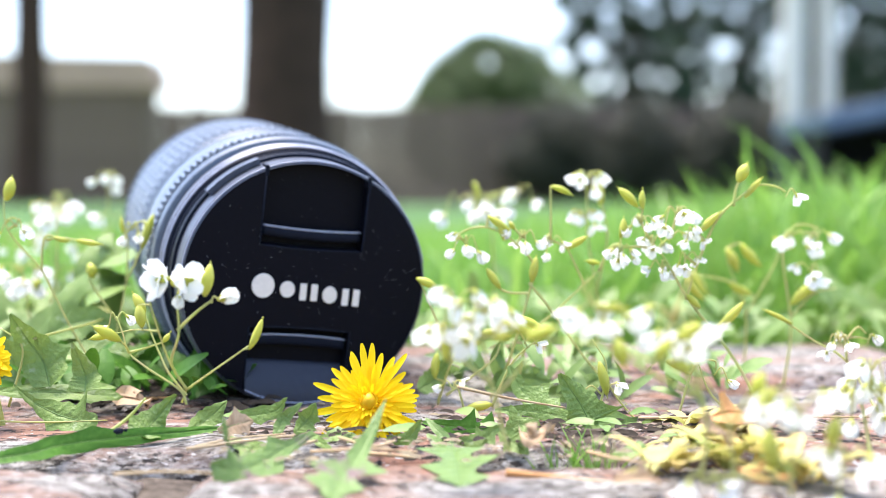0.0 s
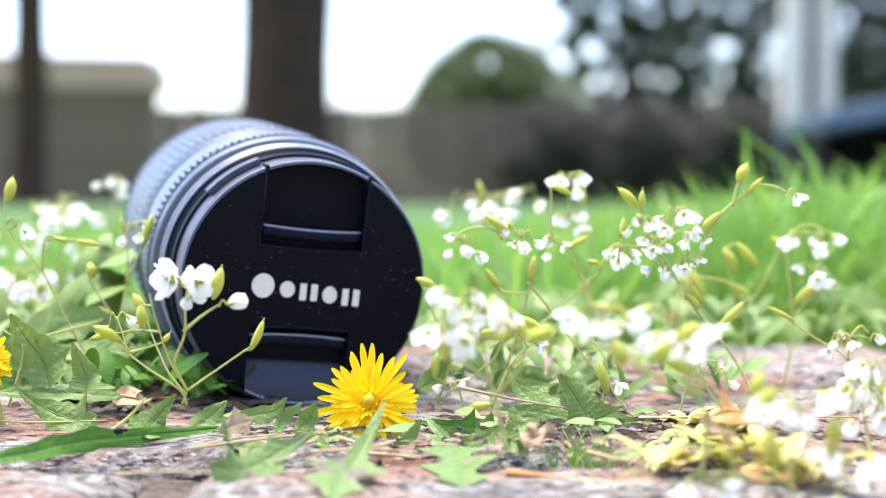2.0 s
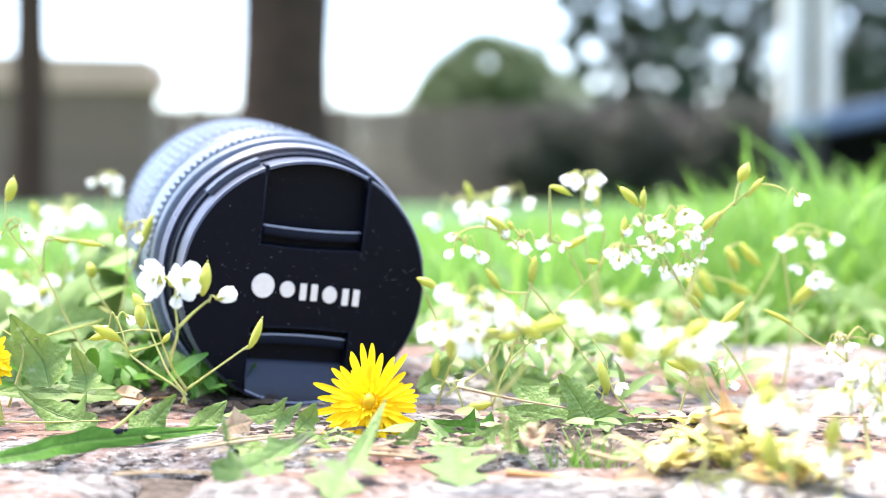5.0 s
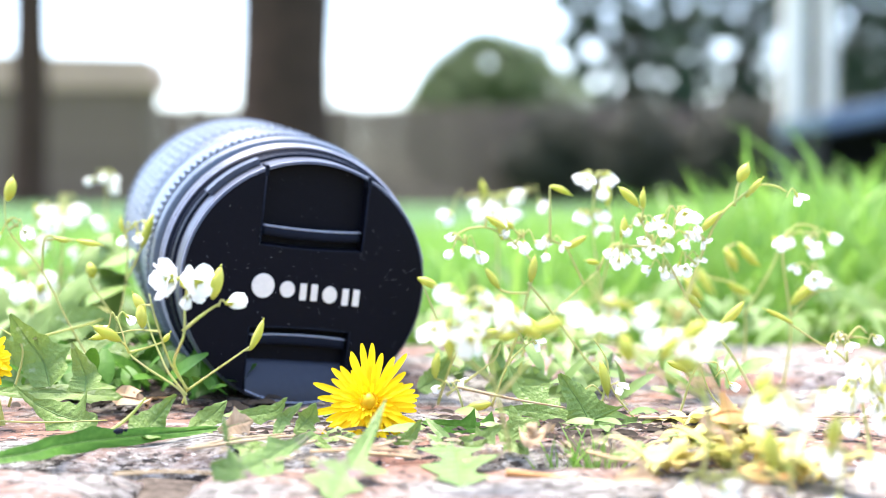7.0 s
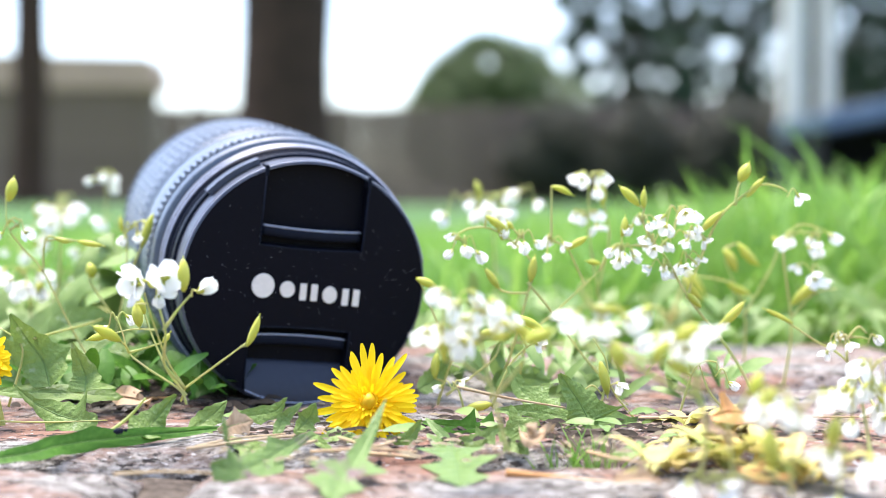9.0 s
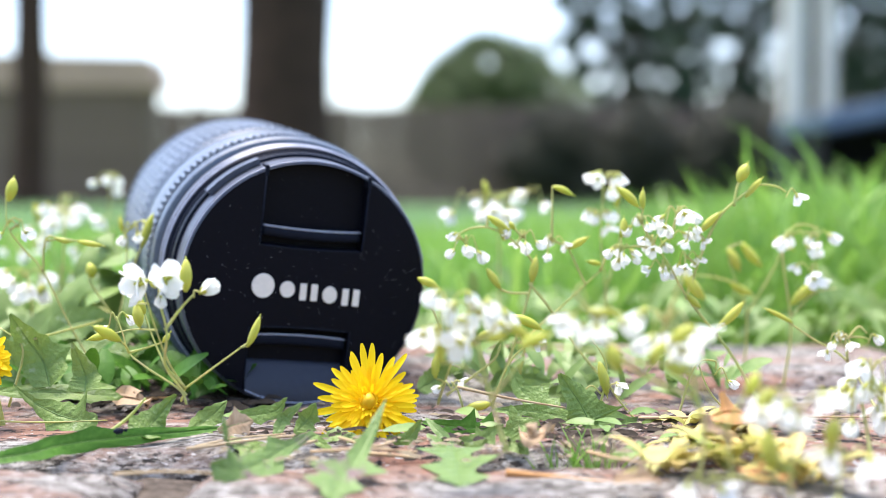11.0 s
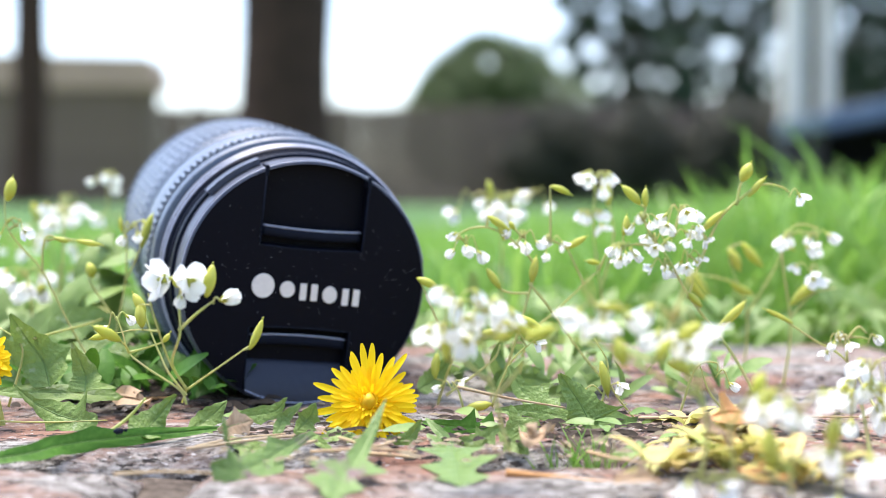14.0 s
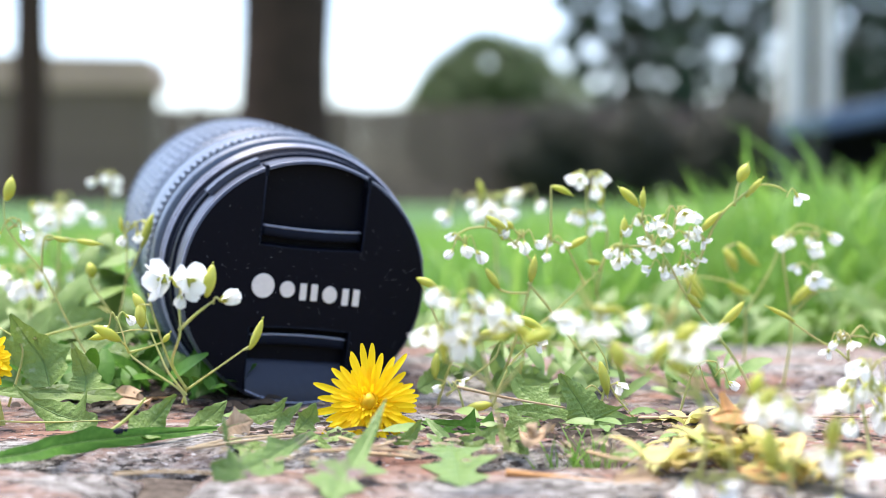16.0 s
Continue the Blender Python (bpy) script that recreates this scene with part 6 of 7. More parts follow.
fence = thing("fence", pose(0, 22, 0), "grey weathered close-board wooden fence", "fence")
board = bmesh.new()
box(board, -0.073, 0.073, -0.012, 0.012, -0.06, 1.70, bevel=0.006)
board = mesh("board", board, FENCE, False)
rnd = random.Random(8)
for k in range(118):
    part("board", board, FENCE, fence, at=pose(-9 + 0.152 * k, rnd.uniform(-0.006, 0.006), rnd.uniform(-0.02, 0.01), 0, rnd.uniform(-0.3, 0.3), 0))
post = bmesh.new()
box(post, -0.06, 0.06, 0.02, 0.14, -0.06, 1.78, bevel=0.008)
post = mesh("post", post, FENCE, False)
for k in range(8):
    part("post", post, FENCE, fence, at=pose(-9 + 2.4 * k, 0, 0))
for z in (0.35, 1.35):
    bm = bmesh.new()
    box(bm, -9.1, 9.0, 0.014, 0.06, z, z + 0.09, bevel=0.006)
    part("rail", bm, FENCE, fence, smooth=False)

shed = thing("shed", pose(-5.45, 17.3, -0.05), "brown timber garden shed with a low felt roof", "shed")
bm = bmesh.new()
box(bm, -2.2, 1.58, -0.35, 0.35, 0, 1.66, bevel=0.02)
part("wall", bm, SHED, shed, smooth=False)
bm = bmesh.new()
pts = ((-2.35, 1.60), (-2.3, 2.10), (1.58, 2.02), (1.65, 1.98), (1.72, 1.60))
a = [bm.verts.new((x, -0.45, z)) for x, z in pts]
b = [bm.verts.new((x, 0.45, z)) for x, z in pts]
for i in range(5):
    bm.faces.new((a[i], a[(i + 1) % 5], b[(i + 1) % 5], b[i]))
bm.faces.new(a[::-1])
bm.faces.new(b)
bmesh.ops.recalc_face_normals(bm, faces=bm.faces[:])
part("roof", bm, SHED_ROOF, shed, smooth=False)
board = bmesh.new()
box(board, -0.07, 0.07, -0.38, -0.35, 0.02, 1.59)
board = mesh("cladding_board", board, SHED, False)
for k in range(24):
    part("cladding_board", board, SHED, shed, at=pose(-2.1 + 0.15 * k, 0, 0))

bush = thing("bush", pose(1.05, 26, -0.05), "rounded dark green clipped bush behind the fence", "bush")
bm = bmesh.new()
tube(bm, [Vector((0, 0, 0.3 * k)) for k in range(6)], lambda s: 0.12 * (1 - 0.4 * s), 8)
part("trunk", bm, BARK, bush)
crown("crown", [(-0.15, 0, 1.85, 1.62), (0.1, 0, 2.3, 1.25), (0.75, 0.1, 1.5, 1.45), (-0.7, 0.1, 1.6, 1.3), (-0.25, 0, 2.9, 0.7), (-0.8, 0, 2.5, 0.6)], 22000, 0.10, BUSH, bush, 7,
      gaps=[(-0.15, 2.95, 0.17), (0.45, 2.75, 0.11), (1.15, 2.45, 0.12), (0.1, 2.3, 0.05), (1.6, 2.0, 0.10)])

rnd = random.Random(21)
for x, y, h in ((4.3, 29, 5.6), (7.1, 30, 5.8), (9.9, 31, 6.0), (12.6, 31, 6.0)):
    blobs, gaps = [], []
    for i in range(6):
        for j in range(9):
            blobs.append((-1.6 + 0.58 * (i + 0.5 * (j % 2)) + rnd.uniform(-0.16, 0.16), rnd.uniform(-0.3, 0.3), 1.3 + 0.52 * j + rnd.uniform(-0.1, 0.1), rnd.uniform(0.38, 0.50)))
    for _ in range(66 if x < 8 else 26):
        gaps.append((rnd.uniform(-1.9, 1.9), rnd.uniform(2.2, 5.6), rnd.uniform(0.10, 0.19)))
    tree(x, y, 0.16, h * 0.8, blobs, 15000, "tall dark leafy tree behind the fence with sky gaps", 0.115, int(x * 10), gaps=gaps)
hedge = thing("hedge", pose(6.6, 21.3, -0.05), "dark clipped hedge along the fence", "hedge")
for part_of in range(4):
    first = -4.2 + 2.25 * part_of
    crown("foliage_clump", [(first + 0.45 * k, rnd.uniform(-0.1, 0.1), 0.35 + 0.45 * (k % 3), 0.60) for k in range(0 if part_of else -2, 6)], 8000, 0.085, HEDGE, hedge, 90 + part_of)
    bm = bmesh.new()
    tube(bm, [Vector((first + 1.1 + 0.02 * math.sin(k), 0, 0.15 * k)) for k in range(7)], lambda s: 0.05 * (1.2 - s), 7)
    part("stem", bm, BARK, hedge)

for x, half in ((2.44, 0.072), (2.675, 0.050)):
    p = thing("porch_post", pose(x, 9.0, -0.05), "white painted square wooden post", "post", "white posts")
    bm = bmesh.new()
    box(bm, -half, half, -half, half, 0.50, 2.6, bevel=0.006)
    part("shaft", bm, WHITE, p, smooth=False)
    bm = bmesh.new()
    box(bm, -0.085, 0.085, -0.085, 0.085, 0.0, 0.51, bevel=0.008)
    part("foot", bm, FOOT, p, "dark blue painted foot", smooth=False)
kennel = thing("kennel", pose(2.95, 7.6, -0.02), "low open-fronted kennel coloured black for its unlit inside, with a blue-grey sloping roof", "kennel")
for name, size in (("back_wall", (-0.80, 0.95, 0.42, 0.45, 0.0, 0.60)), ("side_wall", (-0.83, -0.80, -0.40, 0.45, 0.0, 0.56)), ("side_wall", (0.95, 0.98, -0.40, 0.45, 0.0, 0.70)),
                   ("floor_board", (-0.80, 0.95, -0.40, 0.42, 0.0, 0.03))):
    part(name, box(bmesh.new(), *size, bevel=0.004), DARK, kennel, smooth=False)
for k in range(7):
    part("wall_board", box(bmesh.new(), -0.79 + 0.25 * k, -0.56 + 0.25 * k, 0.40, 0.418, 0.03, 0.58, bevel=0.004), DARK, kennel, smooth=False)
part("roof", box(bmesh.new(), -0.92, 1.08, -0.5, 0.52, -0.05, 0.05, bevel=0.01, m=pose(0.05, 0, 0.70, 0, -11, 0)), BLUE, kennel, smooth=False)
for y in (-0.5, 0.5):
    part("roof_trim", box(bmesh.new(), -0.92, 1.08, y - 0.012, y + 0.012, -0.075, -0.052, bevel=0.003, m=pose(0.05, 0, 0.70, 0, -11, 0)), FOOT, kennel, smooth=False)


def swing(base, turns):
    """Rows for walk(): a plant leaning sideways about its base, by (seconds, degrees)."""
    return [(t, pose(*base, 0, a, 0)) for t, a in turns]


def motions():
    walk(front_plant, swing((-0.0716, 0.3509, -0.004), [(0, 0.0), (0.5, 0.4), (1, -0.3), (1.5, 0.2), (2, 0.5), (2.5, 0.1), (3, 0.6), (3.5, 0.5), (4, 0.5), (4.2, 0.4), (5, -0.1), (5.7, 0.3), (6.3, -0.7), (6.5, -1.0), (7, 0.4), (7.5, -0.4), (8, -0.4), (8.5, -1.2), (9, -1.1), (9.2, -0.2), (10, 0.3), (10.7, -0.4), (11.3, -1.2), (11.5, 0.7), (11.6, -0.9), (11.7, 1.1), (11.8, 1.3), (11.9, 1.2), (12, 2.9), (12.1, -0.7), (12.2, 0.9), (12.3, 0.7), (12.5, 1.5), (12.7, 0.4), (12.9, -1.8), (13.1, -0.1), (13.3, 0.3), (13.5, 0.0), (14, 0.1), (14.5, -0.1), (15, 0.5), (15.5, 0.1), (16, 0.1)]))
    walk(front_head, swing((0.0178, -0.0821, 0.0154), [(0, 0.0), (0.5, 3.4), (1, -3.0), (1.5, 1.6), (2, 4.1), (2.5, 1.1), (3, 5.0), (3.5, 4.8), (4, 4.4), (4.2, 3.4), (5, -1.1), (5.7, 2.8), (6.3, -6.4), (6.5, -9.2), (7, 3.9), (7.5, -3.2), (8, -3.4), (8.5, -10.8), (9, -9.9), (9.2, -1.4), (10, 2.8), (10.7, -3.4), (11.3, -12.0), (11.5, 6.7), (11.6, -9.0), (11.7, 11.0), (11.8, 13.0), (11.9, 12.0), (12, 29.0), (12.1, -7.0), (12.2, 9.0), (12.3, 6.7), (12.5, 14.5), (12.7, 3.7), (12.9, -18.0), (13.1, -1.0), (13.3, 3.0), (13.5, 0.0), (14, 0.9), (14.5, -0.9), (15, 4.6), (15.5, 1.1), (16, 0.9)]))
    walk(left_plant, swing((-0.1205, 0.4417, -0.004), [(0.0, -0.2), (0.5, 0.2), (1.0, 0.2), (1.5, -0.2), (2.0, -0.0), (2.5, -0.0), (3.0, 0.1), (3.5, 0.2), (4.0, -0.3), (4.5, -0.3), (5.0, 0.2), (5.5, -0.0), (6.0, 0.2), (6.5, -0.3), (7.0, -0.0), (7.5, 0.1), (8.0, -0.2), (8.5, 0.3), (9.0, 0.3), (9.5, -0.3), (10.0, -0.3), (10.5, 0.0), (11.0, 0.3), (11.5, -0.1), (12.0, -0.2), (12.5, -0.0), (13.0, -0.3), (13.5, -0.2), (14.0, -0.0), (14.5, -0.0), (15.0, -0.2), (15.5, -0.2), (16.0, -0.2)]))
    walk(left_plant_b, swing((-0.107, 0.4264, -0.004), [(0.0, 0.2), (0.5, 0.2), (1.0, -0.2), (1.5, -0.2), (2.0, 0.2), (2.5, 0.1), (3.0, 0.1), (3.5, -0.1), (4.0, 0.1), (4.5, 0.1), (5.0, 0.0), (5.5, -0.2), (6.0, -0.0), (6.5, -0.1), (7.0, 0.1), (7.5, 0.3), (8.0, 0.2), (8.5, 0.0), (9.0, -0.0), (9.5, -0.1), (10.0, -0.2), (10.5, -0.2), (11.0, -0.0), (11.5, -0.1), (12.0, -0.1), (12.5, 0.2), (13.0, 0.0), (13.5, 0.0), (14.0, -0.1), (14.5, -0.2), (15.0, -0.1), (15.5, -0.2), (16.0, 0.0)]))
    walk(left_plant_c, swing((-0.1518, 0.4758, -0.004), [(0.0, -1.3), (0.5, 0.2), (1.0, -0.6), (1.5, 0.5), (2.0, 0.6), (2.5, -2.1), (3.0, -2.4), (3.5, 1.6), (4.0, -1.2), (4.5, -1.3), (5.0, 2.4), (5.5, -0.1), (6.0, 1.6), (6.5, -0.1), (7.0, 0.7), (7.5, -1.7), (8.0, 0.6), (8.5, 1.8), (9.0, 0.1), (9.5, 1.2), (10.0, 0.8), (10.5, -2.1), (11.0, 1.2), (11.5, 0.4), (12.0, -1.0), (12.5, -2.3), (13.0, 1.8), (13.5, -0.1), (14.0, 1.0), (14.5, 1.8), (15.0, 1.0), (15.5, 2.0), (16.0, -0.5)]))
    walk(left_plant_d, swing((-0.1646, 0.619, -0.004), [(0, 0.0), (0.5, -0.9), (1, -0.2), (1.5, -0.7), (2, 1.8), (2.5, -0.2), (3, 0.9), (3.5, 0.6), (4, 0.6), (4.5, -0.6), (5, 0.1), (5.5, -0.5), (6, -0.7), (6.5, 0.9), (7, -0.7), (7.5, 0.5), (8, 1.3), (8.5, -1.1), (9, -0.7), (9.5, -0.7), (10, -0.4), (10.5, 0.3), (11, 0.5), (11.5, 2.3), (12, 0.4), (12.5, -0.5), (13, 0.4), (13.5, 1.3), (14, -0.2), (14.5, -1.3), (15, 0.5), (15.5, 1.3), (16, 0.0)]))
    walk(left_plant_e, swing((-0.1225, 0.3634, -0.004), [(0.0, 0.0), (0.5, 0.1), (1.0, 0.1), (1.5, 0.2), (2.0, 0.1), (2.5, 0.2), (3.0, -0.2), (3.5, -0.0), (4.0, 0.2), (4.5, 0.1), (5.0, 0.2), (5.5, -0.2), (6.0, -0.0), (6.5, -0.1), (7.0, 0.0), (7.5, 0.0), (8.0, -0.2), (8.5, -0.1), (9.0, -0.1), (9.5, 0.2), (10.0, 0.1), (10.5, -0.2), (11.0, 0.1), (11.5, -0.2), (12.0, 0.0), (12.5, -0.2), (13.0, -0.2), (13.5, 0.2), (14.0, -0.1), (14.5, -0.1), (15.0, 0.2), (15.5, 0.2), (16.0, -0.1)]))
    walk(left_plant_f, swing((-0.181, 0.619, -0.004), [(0.0, -0.4), (0.5, -0.0), (1.0, -0.2), (1.5, -0.1), (2.0, -0.3), (2.5, 0.5), (3.0, -0.7), (3.5, 0.4), (4.0, -1.4), (4.5, -0.6), (5.0, -0.5), (5.5, -1.0), (6.0, 0.7), (6.5, -0.5), (7.0, 0.8), (7.5, 1.3), (8.0, -0.7), (8.5, 1.1), (9.0, 0.9), (9.5, 0.5), (10.0, -1.4), (10.5, -0.1), (11.0, 0.4), (11.5, -0.6), (12.0, -0.8), (12.5, -0.5), (13.0, -0.7), (13.5, 0.8), (14.0, -0.4), (14.5, -0.2), (15.0, 0.4), (15.5, 1.3), (16.0, -0.6)]))
    walk(right_plant, swing((0.0136, 0.3581, -0.004), [(0, 0.2), (0.5, 0.2), (1, -0.0), (1.5, -0.1), (2, -0.3), (2.5, 0.1), (3, -0.0), (3.5, 0.1), (4, -0.1), (4.5, 0.1), (5, -0.1), (5.5, 0.2), (6, 0.1), (6.3, -1.1), (6.5, -0.3), (7, -0.2), (7.5, 0.3), (8, -0.2), (8.5, 0.2), (9, -0.3), (9.5, -0.1), (10, 0.2), (10.5, 0.1), (11, 0.2), (11.5, 1.3), (12, -0.2), (12.5, 0.2), (13, -0.2), (13.5, 0.6), (14, 0.2), (14.5, 0.2), (15, 0.2), (15.5, 0.2), (16, -0.2)]))
    walk(right_plant_b, swing((0.0216, 0.3745, -0.004), [(0.0, -0.1), (0.5, -0.3), (1.0, 0.1), (1.5, -0.3), (2.0, 0.0), (2.5, -0.1), (3.0, -0.3), (3.5, 0.0), (4.0, -0.3), (4.5, -0.1), (5.0, -0.3), (5.5, -0.3), (6.0, -0.1), (6.5, 0.2), (7.0, -0.3), (7.5, -0.2), (8.0, 0.1), (8.5, 0.3), (9.0, 0.1), (9.5, -0.1), (10.0, 0.3), (10.5, -0.3), (11.0, 0.3), (11.5, -0.1), (12.0, -0.3), (12.5, -0.3), (13.0, -0.1), (13.5, 0.2), (14.0, -0.2), (14.5, 0.1), (15.0, 0.1), (15.5, -0.1), (16.0, 0.0)]))
    walk(right_plant_c, swing((0.0862, 0.348, -0.004), [(0, -0.3), (0.5, -0.3), (1, 0.1), (1.5, -0.1), (2, -0.3), (2.5, 0.3), (3, 0.5), (3.5, -0.5), (4, 0.1), (4.5, -0.0), (5, -0.0), (5.5, -0.0), (6, -0.3), (6.5, -0.3), (7, -0.1), (7.5, -0.1), (8, -0.1), (8.5, -0.3), (9, 0.1), (9.5, 0.4), (10, -0.1), (10.5, -0.3), (11, -0.2), (11.5, 1.8), (12, 1.6), (12.5, -0.1), (13, 0.3), (13.5, 0.1), (14, 0.5), (14.5, 0.1), (15, -0.3), (15.5, 0.1), (16, -0.1)]))
    walk(right_plant_d, swing((0.0423, 0.3745, -0.004), [(0, 0.0), (0.5, 0.7), (1, 0.0), (1.5, 0.0), (2, -5.1), (2.5, 0.3), (3, 1.8), (3.5, -1.2), (4, -0.3), (6.5, -2.9), (7, 2.0), (7.5, 2.9), (8, 0.6), (8.5, 0.3), (9, 0.6), (11.5, 5.0), (12, 0.0), (12.5, -0.7), (13, -0.7), (13.5, 1.5), (14, 2.2), (14.5, 1.2), (15, 1.8), (15.5, 0.0), (16, 0.0)]))
    walk(right_plant_e, swing((0.0187, 0.4417, -0.004), [(0, 0.0), (0.5, -0.8), (1, -2.3), (1.5, -3.4), (2, 1.3), (2.5, 0.6), (3, 3.8), (3.5, 0.8), (4, -1.3), (6.5, -2.8), (7, 2.3), (7.5, -0.4), (8, 1.5), (8.5, 2.4), (9, 0.6), (11.5, 4.3), (12, 5.3), (12.5, 1.5), (13, -0.4), (13.5, 1.5), (14, 4.3), (14.5, 2.8), (15, 0.9), (15.5, 1.1), (16, 1.5)]))
    walk(right_plant_f, swing((0.0985, 0.3745, -0.004), [(0, 0.0), (0.5, 0.6), (1, 1.2), (1.5, 0.0), (2, 1.6), (2.5, -1.2), (3, -0.8), (3.5, -1.6), (4, 0.0), (6.5, 0.8), (7, 0.0), (7.5, 1.2), (8, 0.6), (8.5, 0.4), (9, 0.4), (11.5, 0.0), (12, 0.4), (12.5, 1.0), (13, 0.2), (13.5, -0.6), (14, -0.2), (14.5, 0.4), (15, 1.0), (15.5, 1.2), (16, 0.2)]))
    walk(right_plant_g, swing((0.1113, 0.325, -0.004), [(0, -0.7), (0.5, 0.4), (1, -0.7), (1.5, -1.4), (2, 0.7), (2.5, 0.7), (3, 1.4), (3.5, -0.4), (4, -0.4), (4.5, 0.2), (5, -0.7), (5.5, -0.2), (6, 0.3), (6.5, -0.4), (7, -0.4), (7.5, -0.7), (8, -0.4), (8.5, -1.4), (9, -0.4), (9.5, 0.6), (10, 0.1), (10.5, 0.4), (11, -0.2), (11.5, 3.2), (12, 1.4), (12.5, -0.4), (13, 0.4), (13.5, 1.8), (14, -0.4), (14.5, 0.4), (15, -0.4), (15.5, 0.4), (16, 0.7)]))
    walk(near_plant, swing((0.0144, 0.2804, -0.004), [(0, 0.0), (0.5, 0.5), (1, -0.3), (1.5, -0.8), (2, -0.3), (2.5, 0.0), (3, 0.2), (3.5, 0.0), (4, 1.6), (6.5, 1.9), (7, 1.6), (7.5, 0.8), (8, 0.6), (8.5, 0.0), (9, -0.6), (11.3, -1.8), (11.5, 2.0), (12, 5.5), (12.5, -0.1), (13, 1.4), (13.5, -0.6), (14, 0.1), (14.5, -0.1), (15, 0.1), (15.5, 0.1), (16, -0.8)]))
    walk(near_plant_b, swing((0.0529, 0.2624, -0.004), [(0, 0.0), (0.5, 0.5), (1, -0.3), (1.5, -0.8), (2, -0.3), (2.5, 0.0), (3, 0.2), (3.5, 0.0), (4, 1.5), (6.5, 1.8), (7, 1.5), (7.5, 0.8), (8, 0.6), (8.5, 0.0), (9, -0.6), (11.3, -1.8), (11.5, 1.9), (12, 5.3), (12.5, -0.1), (13, 1.4), (13.5, -0.5), (14, 0.1), (14.5, -0.1), (15, 0.1), (15.5, 0.1), (16, -0.8)]))
    walk(near_plant_c, swing((0.0634, 0.2325, -0.004), [(0, 0.1), (0.5, -0.1), (1, 0.1), (1.5, -0.3), (2, 0.3), (2.5, 0.3), (3, 0.1), (3.5, -0.3), (4, 0.0), (4.5, -0.2), (5, -0.2), (5.5, 0.4), (6, 0.5), (6.5, -0.4), (7, 0.3), (7.5, 0.1), (8, -0.1), (8.5, -0.2), (9, 0.2), (9.5, -0.0), (10, 0.2), (10.5, 0.1), (11, -0.4), (11.5, 3.3), (12, 7.9), (12.5, 0.0), (13, 0.5), (13.5, -0.8), (14, 0.0), (14.5, 1.0), (15, 0.5), (15.5, -0.8), (16, 0.0)]))
    walk(near_plant_d, swing((0.0937, 0.2804, -0.004), [(0, -0.1), (0.5, 0.1), (1, 0.7), (1.5, -0.1), (2, 0.0), (2.5, 0.1), (3, -0.5), (3.5, 0.0), (4, 0.2), (4.5, 0.5), (5, -0.6), (5.5, -0.3), (6, -0.7), (6.5, 0.5), (7, 0.3), (7.5, -0.7), (8, 0.8), (8.5, 0.7), (9, 0.2), (9.5, 0.2), (10, -0.6), (10.5, -0.8), (11, 0.1), (11.5, 2.2), (12, 5.3), (12.5, 0.2), (13, -0.2), (13.5, 0.4), (14, -0.2), (14.5, 0.0), (15, 0.2), (15.5, -0.2), (16, 0.0)]))
    walk(near_plant_e, swing((0.0521, 0.2281, -0.004), [(0, 0.0), (0.5, 0.6), (1, -0.4), (1.5, -1.0), (2, -0.4), (2.5, 0.0), (3, 0.2), (3.5, 0.0), (4, 1.9), (6.5, 2.3), (7, 1.9), (7.5, 1.0), (8, 0.8), (8.5, 0.0), (9, -0.8), (11.3, -1.9), (11.5, 2.1), (12, 5.8), (12.5, -0.1), (13, 1.5), (13.5, -0.6), (14, 0.1), (14.5, -0.1), (15, 0.1), (15.5, 0.1), (16, -0.9)]))
    walk(right_plant_h, swing((0.0869, 0.3745, -0.004), [(0.0, -0.0), (0.5, 0.3), (1.0, 0.3), (1.5, -0.7), (2.0, -0.9), (2.5, -0.2), (3.0, -0.4), (3.5, 0.6), (4.0, 0.3), (4.5, 0.2), (5.0, 0.1), (5.5, 0.3), (6.0, -0.6), (6.5, -0.1), (7.0, -0.6), (7.5, 0.7), (8.0, -0.8), (8.5, 0.6), (9.0, -0.8), (9.5, 0.3), (10.0, -0.3), (10.5, -0.2), (11.0, 0.6), (11.5, -0.9), (12.0, -0.8), (12.5, 0.8), (13.0, 0.0), (13.5, -0.8), (14.0, 0.9), (14.5, 0.8), (15.0, -0.7), (15.5, -0.1), (16.0, -0.7)]))
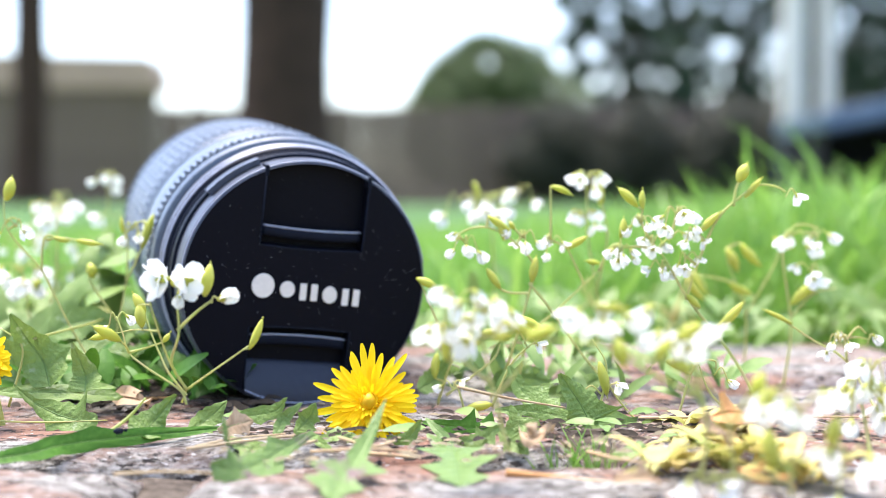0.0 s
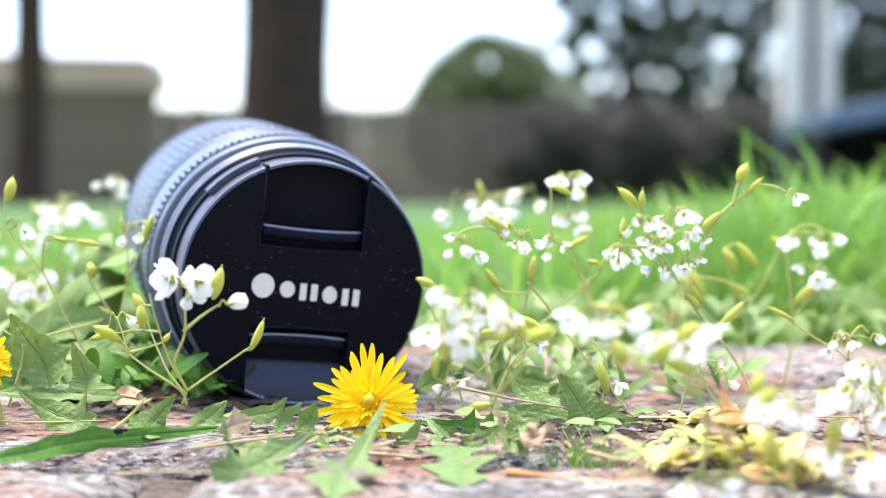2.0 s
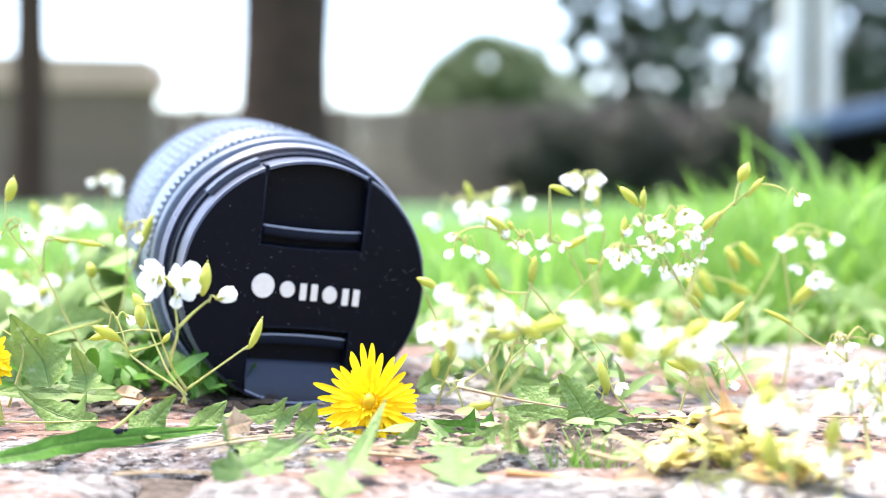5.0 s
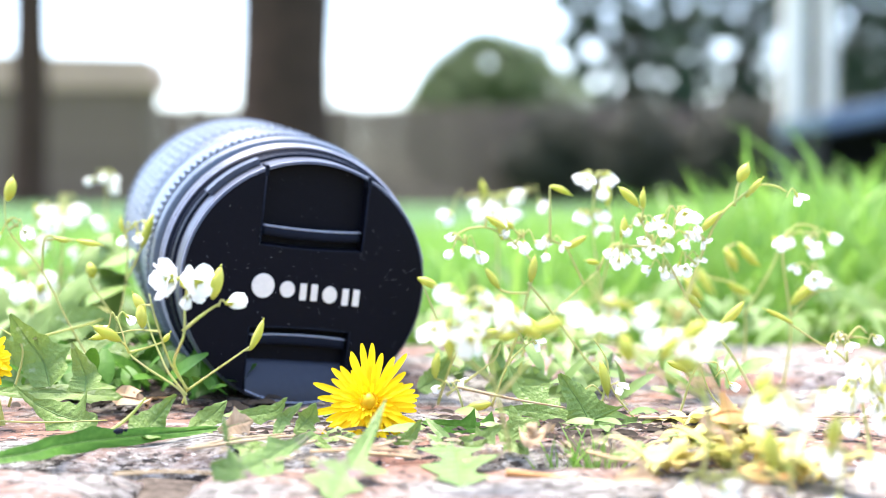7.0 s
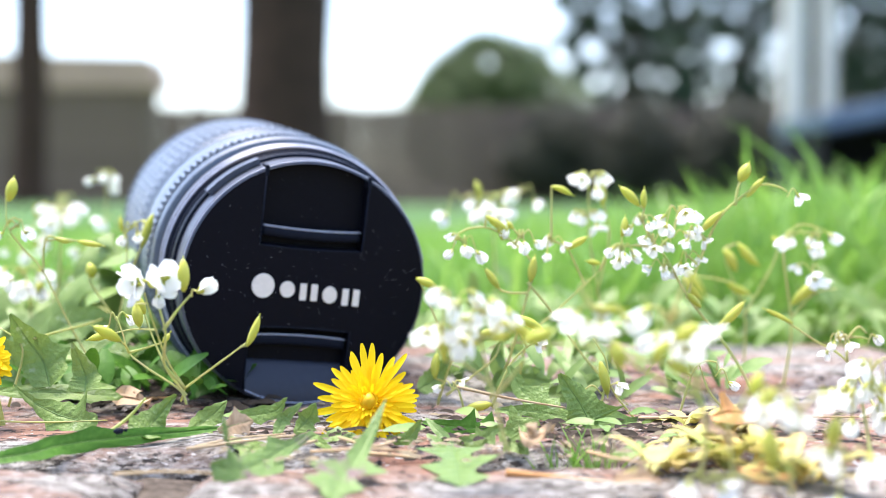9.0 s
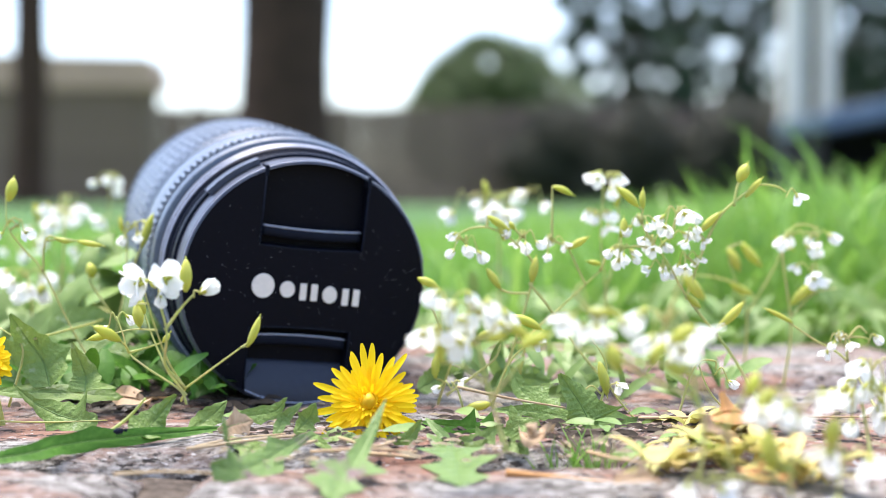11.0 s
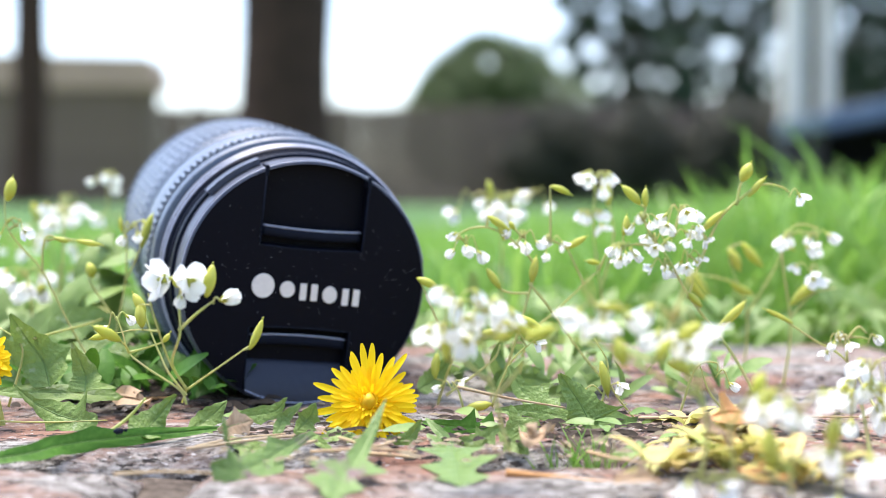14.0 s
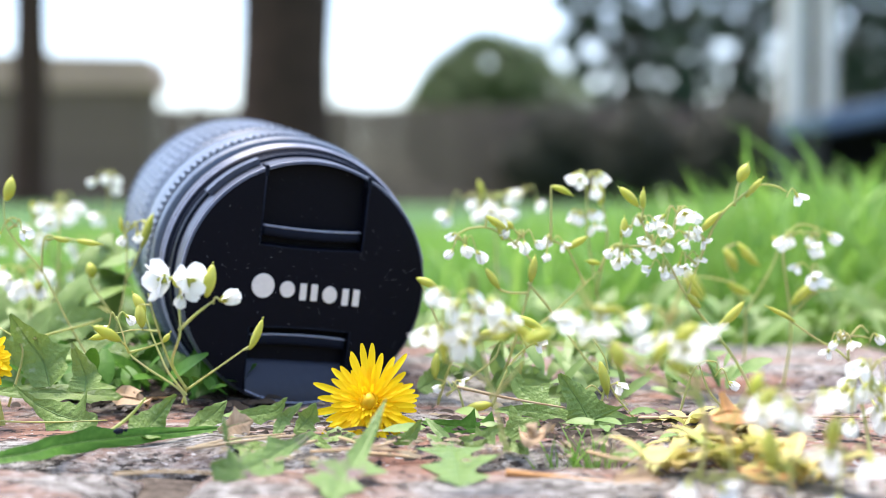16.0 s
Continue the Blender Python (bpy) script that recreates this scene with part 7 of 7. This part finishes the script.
    walk(right_plant_i, swing((-0.0006, 0.3431, -0.004), [(0.0, -0.2), (0.5, 0.2), (1.0, 0.2), (1.5, 0.3), (2.0, -0.3), (2.5, -0.3), (3.0, -0.3), (3.5, -0.3), (4.0, 0.2), (4.5, -0.3), (5.0, 0.0), (5.5, -0.3), (6.0, -0.2), (6.5, -0.1), (7.0, 0.3), (7.5, 0.1), (8.0, -0.4), (8.5, -0.2), (9.0, -0.3), (9.5, 0.3), (10.0, 0.3), (10.5, 0.3), (11.0, 0.3), (11.5, 0.2), (12.0, 0.4), (12.5, 0.3), (13.0, -0.2), (13.5, 0.3), (14.0, -0.0), (14.5, 0.2), (15.0, 0.1), (15.5, -0.1), (16.0, -0.1)]))
    walk(right_plant_j, swing((0.0407, 0.3338, -0.004), [(0.0, -0.6), (0.5, 0.3), (1.0, 0.2), (1.5, 0.6), (2.0, -0.3), (2.5, -0.3), (3.0, 0.3), (3.5, 0.2), (4.0, -0.3), (4.5, 0.3), (5.0, -0.1), (5.5, 0.4), (6.0, -0.5), (6.5, -0.4), (7.0, 0.6), (7.5, -0.2), (8.0, -0.3), (8.5, 0.4), (9.0, 0.2), (9.5, -0.5), (10.0, 0.1), (10.5, 0.2), (11.0, -0.5), (11.5, 0.2), (12.0, -0.5), (12.5, -0.2), (13.0, -0.6), (13.5, -0.4), (14.0, 0.7), (14.5, -0.1), (15.0, 0.7), (15.5, -0.1), (16.0, 0.1)]))
    walk(right_plant_k, swing((0.0054, 0.3384, -0.004), [(0.0, 0.9), (0.5, -1.0), (1.0, 0.5), (1.5, -0.7), (2.0, 1.0), (2.5, -0.9), (3.0, 0.7), (3.5, 0.3), (4.0, 0.7), (4.5, 1.0), (5.0, -0.5), (5.5, -0.3), (6.0, 0.4), (6.5, -0.5), (7.0, -0.5), (7.5, -0.5), (8.0, 0.7), (8.5, 0.7), (9.0, 0.6), (9.5, -0.5), (10.0, 0.9), (10.5, 0.0), (11.0, -0.5), (11.5, -0.1), (12.0, -0.1), (12.5, -0.9), (13.0, 0.1), (13.5, -0.3), (14.0, 0.1), (14.5, 0.9), (15.0, 0.3), (15.5, -0.2), (16.0, 0.7)]))


motions()
